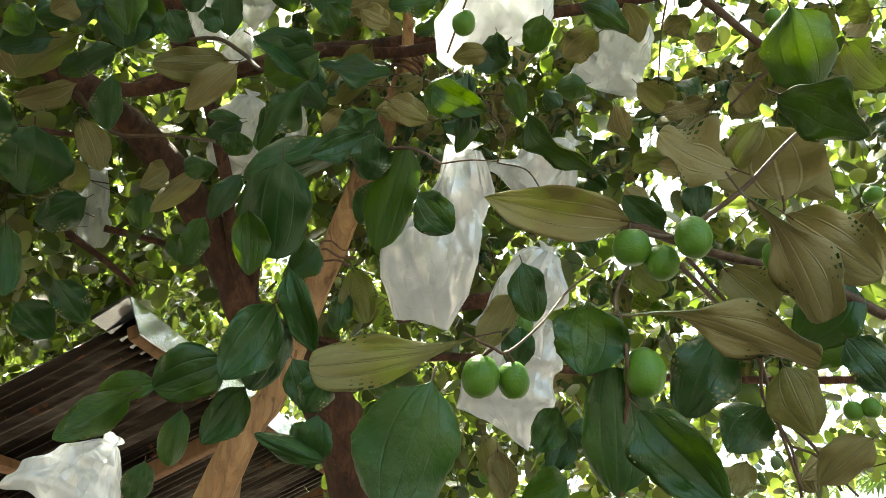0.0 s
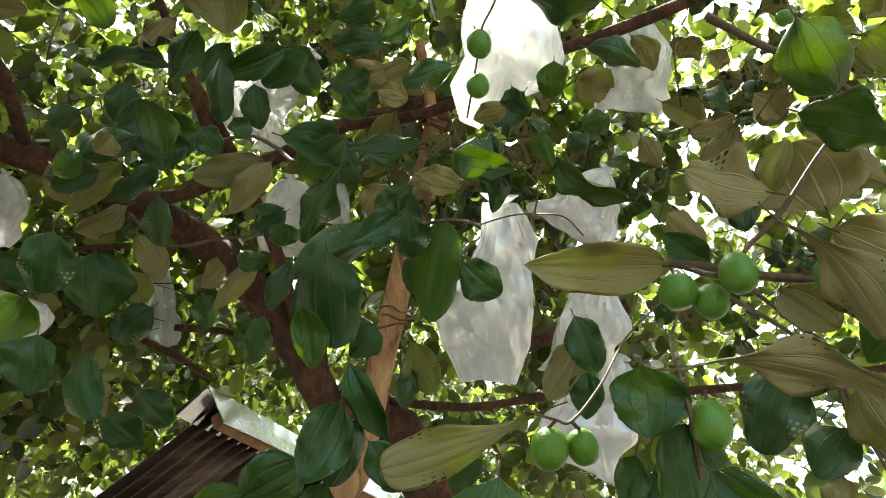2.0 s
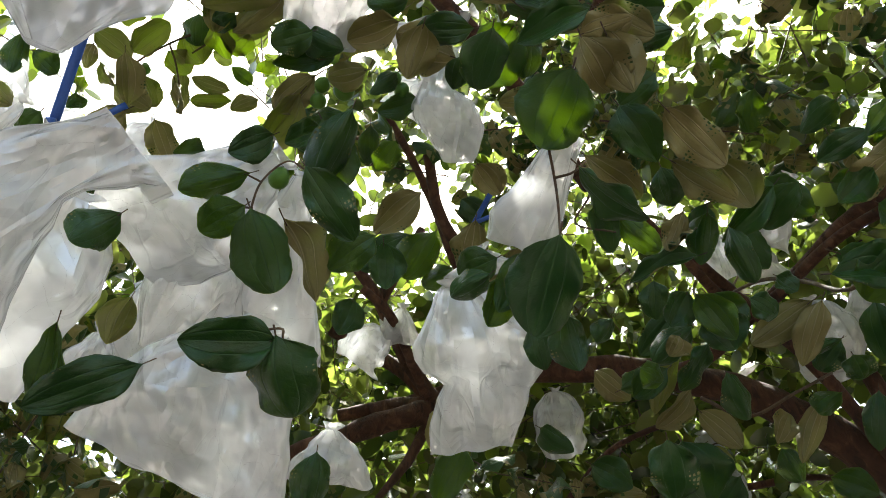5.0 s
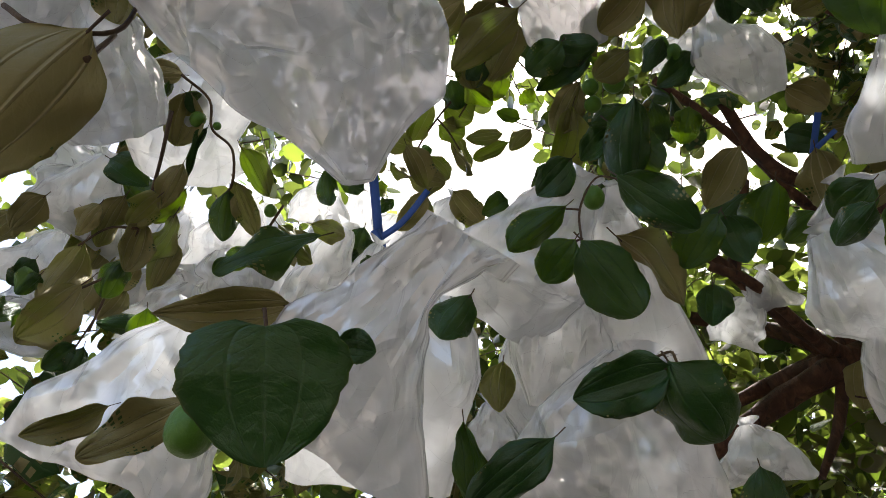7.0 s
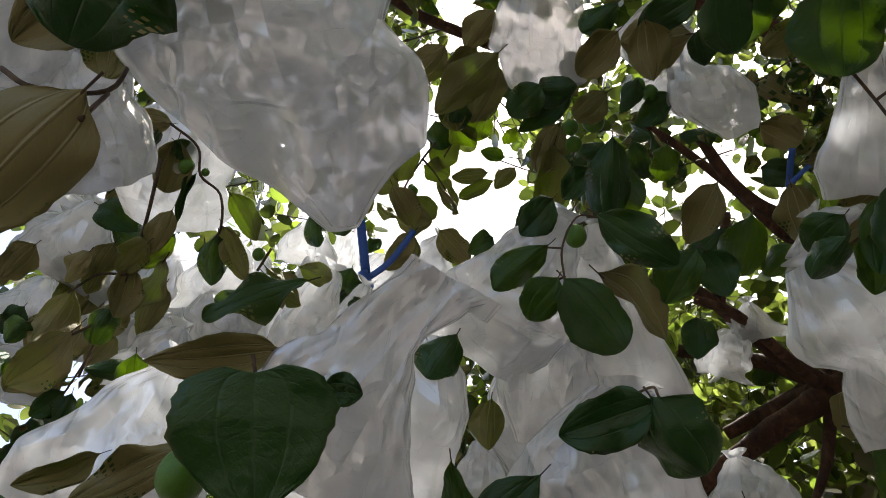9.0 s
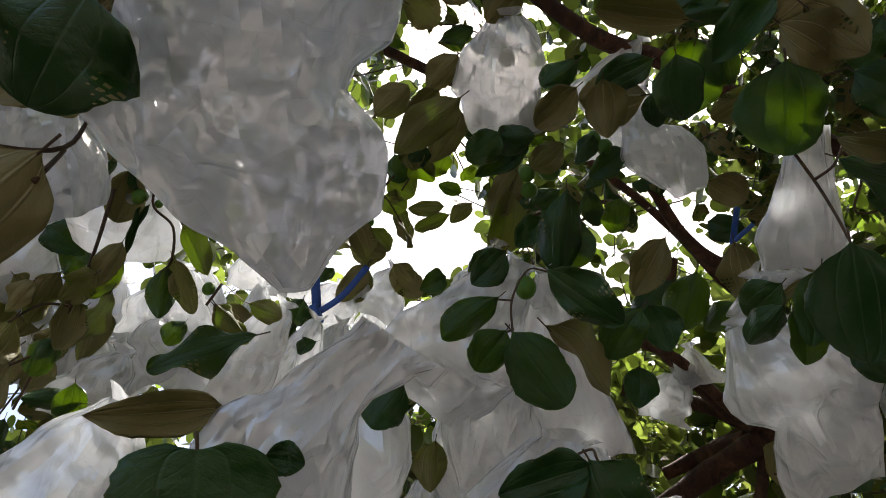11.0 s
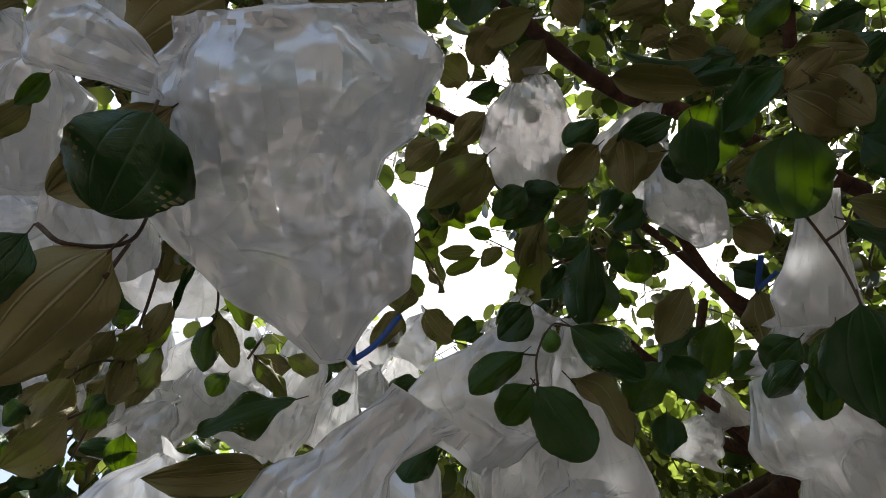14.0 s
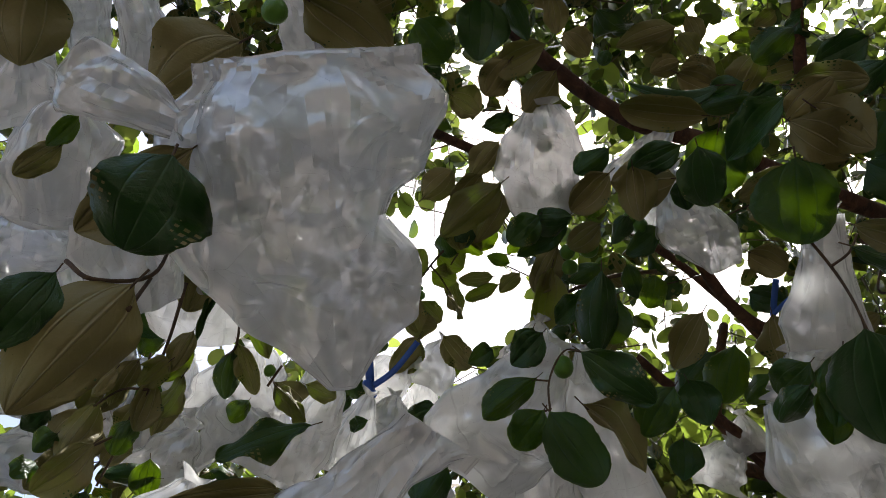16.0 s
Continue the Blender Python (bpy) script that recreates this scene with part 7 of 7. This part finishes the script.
def crown_places():
    """Crown twig tips: a wide dome, denser in clumps, open round the camera below."""
    rs = np.random.RandomState(11)
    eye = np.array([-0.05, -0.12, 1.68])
    # openings fitted to the camera's view: sight line, half angle, share of leaves left
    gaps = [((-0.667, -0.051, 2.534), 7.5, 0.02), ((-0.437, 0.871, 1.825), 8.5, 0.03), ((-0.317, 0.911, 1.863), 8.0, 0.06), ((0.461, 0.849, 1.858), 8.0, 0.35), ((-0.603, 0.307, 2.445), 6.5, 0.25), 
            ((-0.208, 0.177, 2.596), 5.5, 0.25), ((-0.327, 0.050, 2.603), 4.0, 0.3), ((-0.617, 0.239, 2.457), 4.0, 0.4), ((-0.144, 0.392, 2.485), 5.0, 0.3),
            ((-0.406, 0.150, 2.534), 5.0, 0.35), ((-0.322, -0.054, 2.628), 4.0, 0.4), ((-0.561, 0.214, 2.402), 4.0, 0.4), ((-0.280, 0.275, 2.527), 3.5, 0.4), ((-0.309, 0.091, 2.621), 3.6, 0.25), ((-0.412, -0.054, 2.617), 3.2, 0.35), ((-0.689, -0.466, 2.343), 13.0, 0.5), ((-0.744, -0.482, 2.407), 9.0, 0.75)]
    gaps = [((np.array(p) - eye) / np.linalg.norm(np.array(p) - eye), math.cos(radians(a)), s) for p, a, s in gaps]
    keep_off = np.array([tuple(q) for q, r in CLEAR_OF]) - eye
    keep_far = np.linalg.norm(keep_off, axis=1)
    keep_way = keep_off / keep_far[:, None]
    keep_r = np.array([r for q, r in CLEAR_OF]) + 0.09

    def hides(off):
        """Whether a twig there hides a limb, bag or the roof from the camera."""
        s = keep_way @ off
        miss = np.linalg.norm(off[None] - keep_way * s[:, None], axis=1)
        return ((miss < keep_r * s / keep_far) & (s < keep_far + 0.05)).any()

    got = []
    while len(got) < TWIGS:
        c = np.array([rs.uniform(-5.2, 3.6), rs.uniform(-2.8, 5.8), rs.uniform(1.9, 5.2)])
        r = math.hypot(c[0] + 0.7, c[1] - 1.3)
        if r > 4.5 or c[2] > 5.2 - 0.10 * r * r or c[2] < 2.75 - 0.28 * r:
            continue
        off = c - eye
        far = np.linalg.norm(off)
        near = 1.55 if off[0] < -0.35 * far and off[1] < 0.55 * far else 1.8
        if far < (2.2 if rs.uniform() > (0.4 if near < 1.6 else 0.32) else near):
            continue
        way = off / far
        if way[2] < 0.12:
            continue
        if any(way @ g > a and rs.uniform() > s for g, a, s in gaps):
            continue
        if way[0] * 0.6 - way[1] * 0.8 > 0.66 and way[2] < 0.8:
            continue
        if rs.uniform() < 0.28 * min(1.0, max(0.0, (c[0] - 0.1) / 1.2)) or (c[1] < -0.7 and rs.uniform() < 0.3):
            continue
        if hides(off) and rs.uniform() > 0.06:
            continue
        if CORNER.x - 2.6 < c[0] < CORNER.x + 0.6 and c[1] > CORNER.y - 0.3 and c[2] < 3.0:
            continue
        clump = noise.noise(Vector(c * 1.5)) + 0.5 * noise.noise(Vector(c * 3.4))
        if clump < rs.uniform(-0.75, 0.25):
            continue
        got.append(c)
    top = 0
    while top < 520:                              # extra twigs overhead, mostly above the view, added to shade the near bag
        c = np.array([rs.uniform(-1.6, 0.4), rs.uniform(-0.7, 1.1), rs.uniform(4.0, 5.1)])
        way = (c - eye) / np.linalg.norm(c - eye)
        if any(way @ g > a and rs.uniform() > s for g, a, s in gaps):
            continue
        got.append(c)
        top += 1
    thick = [((-0.771, 0.324, 2.249), 13.0), ((-0.166, 0.510, 2.383), 14.0), ((-0.462, 0.595, 2.170), 12.0), ((-0.535, 0.672, 2.036), 11.0), ((-0.661, 0.270, 2.391), 7.0), ((-0.798, 0.286, 2.249), 9.0), ((-0.539, 0.570, 2.143), 9.0), ((-0.506, 0.707, 2.043), 9.0), ((-0.489, 0.764, 1.948), 9.0), ((-0.465, 0.778, 2.022), 9.0), ((-0.445, -0.652, 2.455), 8.0), ((-0.336, -0.627, 2.522), 8.0), ((-0.130, 0.451, 2.440), 8.0), ((-0.199, 0.361, 2.500), 8.0)]   # sight lines from the camera where twigs are added to fill the view
    more = 0
    while more < 1300:
        p, a = thick[(0, 2, 4, 2, 0, 1, 3, 0, 5, 6, 7, 8, 9, 10, 11, 12, 13)[more % 17]]
        way = (np.array(p) - eye) / np.linalg.norm(np.array(p) - eye) + rs.normal(size=3) * math.tan(radians(a)) * 0.6
        way /= np.linalg.norm(way)
        c = eye + way * rs.uniform(2.5, 4.6)
        if c[2] < 2.0:
            c = eye + way * rs.uniform(2.5, 3.2)
        more += 1
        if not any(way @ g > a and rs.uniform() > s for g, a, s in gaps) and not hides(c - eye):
            got.append(c)
    for i in range(85):                           # twigs added just above the view, to shade the lowest bags from the sun
        d = rs.uniform(2.2, 3.2)
        got.append(np.array([-0.35 - 0.145 * d, -0.26 + 0.31 * d, 2.26 + 0.94 * d]) + rs.uniform(-0.36, 0.36, 3))
    return np.array(got)


TWIGS, PER = 7500, 9
tips = crown_places()
rs = np.random.RandomState(5)
n = len(tips)
ways = rs.normal(size=(n, 3)) * (1, 1, 0.6) + (0, 0, -0.25)
ways /= np.linalg.norm(ways, axis=1)[:, None]
k = np.tile(np.arange(PER), n)
own = np.repeat(np.arange(n), PER)
steps = (k / (PER - 1) - 0.5) * 0.36
centres = tips[own] + ways[own] * steps[:, None] + rs.normal(size=(n * PER, 3)) * 0.018
axes = np.cross(ways[own], rs.normal(size=(n * PER, 3))) + (0, 0, -0.35) + 0.4 * ways[own]
axes /= np.linalg.norm(axes, axis=1)[:, None]
ups = rs.normal(size=(n * PER, 3)) * 1.1 + (0, 0, 0.55)
ups -= axes * (ups * axes).sum(1)[:, None]
ups /= np.linalg.norm(ups, axis=1)[:, None]
longs = rs.uniform(0.05, 0.105, n * PER)
open_way = np.ones(n * PER, bool)
for eye in ((0.0, 0.0, 1.61), (-0.10, -0.20, 1.71)):       # most leaves hiding limbs, bags or the roof from the camera are dropped
    off = centres + axes * 0.04 - np.array(eye)
    keep = np.array([tuple(q) for q, r in CLEAR_OF]) - np.array(eye)
    span = np.linalg.norm(keep, axis=1)
    for part in range(0, len(off), 4000):
        o = off[part:part + 4000]
        s = o @ (keep / span[:, None]).T
        miss = np.sqrt(np.maximum((o * o).sum(1)[:, None] - s * s, 0))
        blocks = ((miss < np.array([r for q, r in CLEAR_OF]) * s / span + 0.012) & (s < span + 0.03) & (s > 0)).any(1)
        open_way[part:part + 4000] &= ~blocks | (rs.uniform(size=len(o)) < 0.12)
for lit, r in (((-1.12, -0.10, 3.27), 0.30), ((0.137, 0.575, 1.745), 0.06), ((0.27, 0.64, 2.09), 0.07), ((0.40, 0.60, 2.05), 0.06), ((-0.06, 1.02, 2.80), 0.08)):
    # crown leaves cut away along the sun's line so chosen leaves are lit
    off = centres - np.array(lit)
    along = off @ np.array(SUN_WAY)
    open_way &= (np.linalg.norm(off - along[:, None] * np.array(SUN_WAY), axis=1) > r + 0.03) | (along < 0)
centres, axes, ups, longs = centres[open_way], axes[open_way], ups[open_way], longs[open_way]
near = np.linalg.norm(centres - (-0.05, -0.12, 1.68), axis=1) < 2.35


def spray(name, which, seed):
    """The nearest leaves of the crown as full two-sided blades, joined."""
    rnd = np.random.RandomState(seed)
    models = [leaf_shape(*kind[:9], nu=4, nv=7, stalk=False) for kind in LEAF_KINDS[:8]]
    pick = rnd.randint(0, 8, len(which))
    co, corner, size, mats, flat, count = [], [], [], [], [], 0
    for kind, (verts, faces, uvs, picks) in enumerate(models):
        own_leaves = which[pick == kind]
        if not len(own_leaves):
            continue
        m = np.array(verts)
        wide, long = longs[own_leaves] * rnd.uniform(0.62, 0.85, len(own_leaves)), longs[own_leaves]
        pts = (centres[own_leaves][:, None] + np.cross(axes, ups)[own_leaves][:, None] * (m[:, 0] * wide[:, None])[..., None]
               + axes[own_leaves][:, None] * (m[:, 1] * long[:, None])[..., None] + ups[own_leaves][:, None] * (m[:, 2] * long[:, None])[..., None])
        loop = np.array([i for f in faces for i in f])
        co.append(pts.reshape(-1, 3))
        corner.append((loop[None] + (count + np.arange(len(own_leaves)) * len(m))[:, None]).ravel())
        size.append(np.tile([len(f) for f in faces], len(own_leaves)))
        mats.append(np.tile(picks, len(own_leaves)))
        flat.append(np.tile(np.array(uvs)[loop], (len(own_leaves), 1)))
        count += len(own_leaves) * len(m)
    co, corner, size, mats, flat = (np.concatenate(q) for q in (co, corner, size, mats, flat))
    me = bpy.data.meshes.new(name)
    me.vertices.add(len(co))
    me.vertices.foreach_set("co", co.ravel())
    me.loops.add(len(corner))
    me.loops.foreach_set("vertex_index", corner.astype(np.int32))
    me.polygons.add(len(size))
    me.polygons.foreach_set("loop_start", np.r_[0, np.cumsum(size)[:-1]].astype(np.int32))
    me.polygons.foreach_set("use_smooth", np.ones(len(size), bool))
    me.polygons.foreach_set("material_index", mats.astype(np.int32))
    me.uv_layers.new(name="UVMap").data.foreach_set("uv", flat.ravel())
    me.materials.append(LEAF_TOP)
    me.materials.append(LEAF_UNDER)
    me.update(calc_edges=True)
    return new(name, me)


tagged(under_tree(spray("spray", np.nonzero(near)[0], 3)), "dark glossy leaves and olive undersides on hanging twigs", kind="stuff")
far = ~near
centres, axes, ups, longs = centres[far], axes[far], ups[far], longs[far]
crown = under_tree(leaf_cloud("crown", centres, axes, ups, longs, longs * rs.uniform(0.5, 0.78, len(longs)), CROWN))
tagged(crown, "dense mass of small green and olive leaves", kind="stuff")


def twig_cloud():
    verts, faces = [], []
    for i in range(0, n, 2):
        a, w = Vector(tips[i]), Vector(ways[i])
        s = w.orthogonal().normalized()
        o = w.cross(s)
        b = len(verts)
        for t, r in ((-0.22, 0.0026), (-0.02, 0.0021), (0.19, 0.0012)):
            c = a + w * t + s * (0.8 * t * t)
            verts += [c + s * r, c - s * r * 0.5 + o * r, c - s * r * 0.5 - o * r]
        for g in (0, 3):
            for q in range(3):
                faces.append((b + g + q, b + g + (q + 1) % 3, b + g + 3 + (q + 1) % 3, b + g + 3 + q))
    return link_mesh("twig", verts, faces, [TWIG])


tagged(under_tree(twig_cloud()), "thin brown twigs through the crown", kind="stuff")


# ---- a palm beyond the garden ----
def palm(foot, height, seed):
    rnd = random.Random(seed)
    thing = tagged(new("palm_tree"), "distant palm with feathery green fronds", "palm tree")
    thing.location = foot
    top = Vector((0.2, 0.1, height))
    v, f = tube([(0, 0, -0.1), (0.08, 0, height * 0.5), top], 0.16, 0.11, 12, 8, 0.1, seed)
    link_mesh("trunk", v, f, [TIMBER], thing)
    for i in range(16):
        a, lift = i * 2.4 + rnd.uniform(-0.2, 0.2), rnd.uniform(-0.1, 0.9)
        out = Vector((math.cos(a), math.sin(a), 0))
        line = smooth_line([top, top + out * 0.7 + Vector((0, 0, 0.5 * lift + 0.2)), top + out * 1.6 + Vector((0, 0, 0.4 * lift)), top + out * 2.3 + Vector((0, 0, -0.7 + 0.3 * lift))], 9)
        rv, rf = tube(line[::4] + [line[-1]], 0.022, 0.006, 5, 4)
        verts, faces = [tuple(q) for q in rv], list(rf)
        side = out.cross(Vector((0, 0, 1)))
        for j, q in enumerate(line[2:]):
            for s in (-1, 1):
                b = len(verts)
                ln = 0.55 * math.sin(math.pi * min(1, 0.15 + j / len(line)))
                tip = q + side * (s * ln) + out * 0.18 + Vector((0, 0, -0.22))
                mid = q.lerp(tip, 0.5) + Vector((0, 0, 0.03))
                verts += [q - out * 0.02, q + out * 0.02, mid + out * 0.025, tip, mid - out * 0.02 - Vector((0, 0, 0.01))]
                faces += [(b, b + 1, b + 2, b + 4), (b + 4, b + 2, b + 3)]
        link_mesh("frond", verts, faces, [PALM], thing)
    return thing


palm((5.5, 9.4, 0), 3.7, 4)


# ---- backdrop trees, added to block the low sky ----
def far_tree(foot, height, wide, seed):
    rnd, rs = random.Random(seed), np.random.RandomState(seed)
    thing = tagged(new("far_tree"), "leafy dark green tree added as backdrop beyond the shed", "tree", "trees beyond the garden")
    thing.location = foot
    v, f = tube([(0, 0, -0.1), (0.1, 0.05, height * 0.3), (-0.05, 0.1, height * 0.75)], 0.16, 0.05, 10, 6, 0.15, seed)
    link_mesh("trunk", v, f, [BARK], thing)
    for i in range(6):
        a = i * 1.05 + rnd.uniform(-0.3, 0.3)
        h = height * rnd.uniform(0.3, 0.5)
        out = Vector((math.cos(a), math.sin(a), 0)) * wide * 0.7
        v, f = tube([(0.05, 0.05, h), Vector((0, 0, h + 0.5)) + out * 0.5, Vector((0, 0, h + height * 0.22)) + out], 0.06, 0.02, 7, 5, 0.2, seed + i)
        link_mesh("limb", v, f, [BARK], thing)
    m = 5500
    d = rs.normal(size=(m * 3, 3))
    d /= np.linalg.norm(d, axis=1)[:, None]
    r = rs.uniform(0.25, 1.0, (m * 3, 1)) ** 0.5
    c = d * r * (wide, wide, height * 0.40) + (0, 0, height * 0.6)
    keep = [i for i in range(m * 3) if noise.noise(Vector(c[i] * 1.3 + seed)) > -0.15][:m]
    c = c[keep]
    q = len(c)
    ax = rs.normal(size=(q, 3)) + (0, 0, -0.5)
    ax /= np.linalg.norm(ax, axis=1)[:, None]
    up = rs.normal(size=(q, 3)) * 0.7 + (0, 0, 0.7)
    up -= ax * (up * ax).sum(1)[:, None]
    up /= np.linalg.norm(up, axis=1)[:, None]
    ln = rs.uniform(0.12, 0.22, q)
    crown_ob = leaf_cloud("crown", c, ax, up, ln, ln * 0.62, CROWN)
    crown_ob.parent = thing
    tagged(crown_ob, kind="stuff")
    return thing


far_tree((-1.5, 10.5, 0), 7.0, 2.6, 21)
far_tree((-5.2, 9.0, 0), 7.6, 2.8, 22)
far_tree((-8.4, 5.6, 0), 7.2, 2.8, 23)
far_tree((-9.6, 1.2, 0), 6.4, 2.6, 24)
far_tree((-9.0, -3.6, 0), 5.6, 2.4, 25)
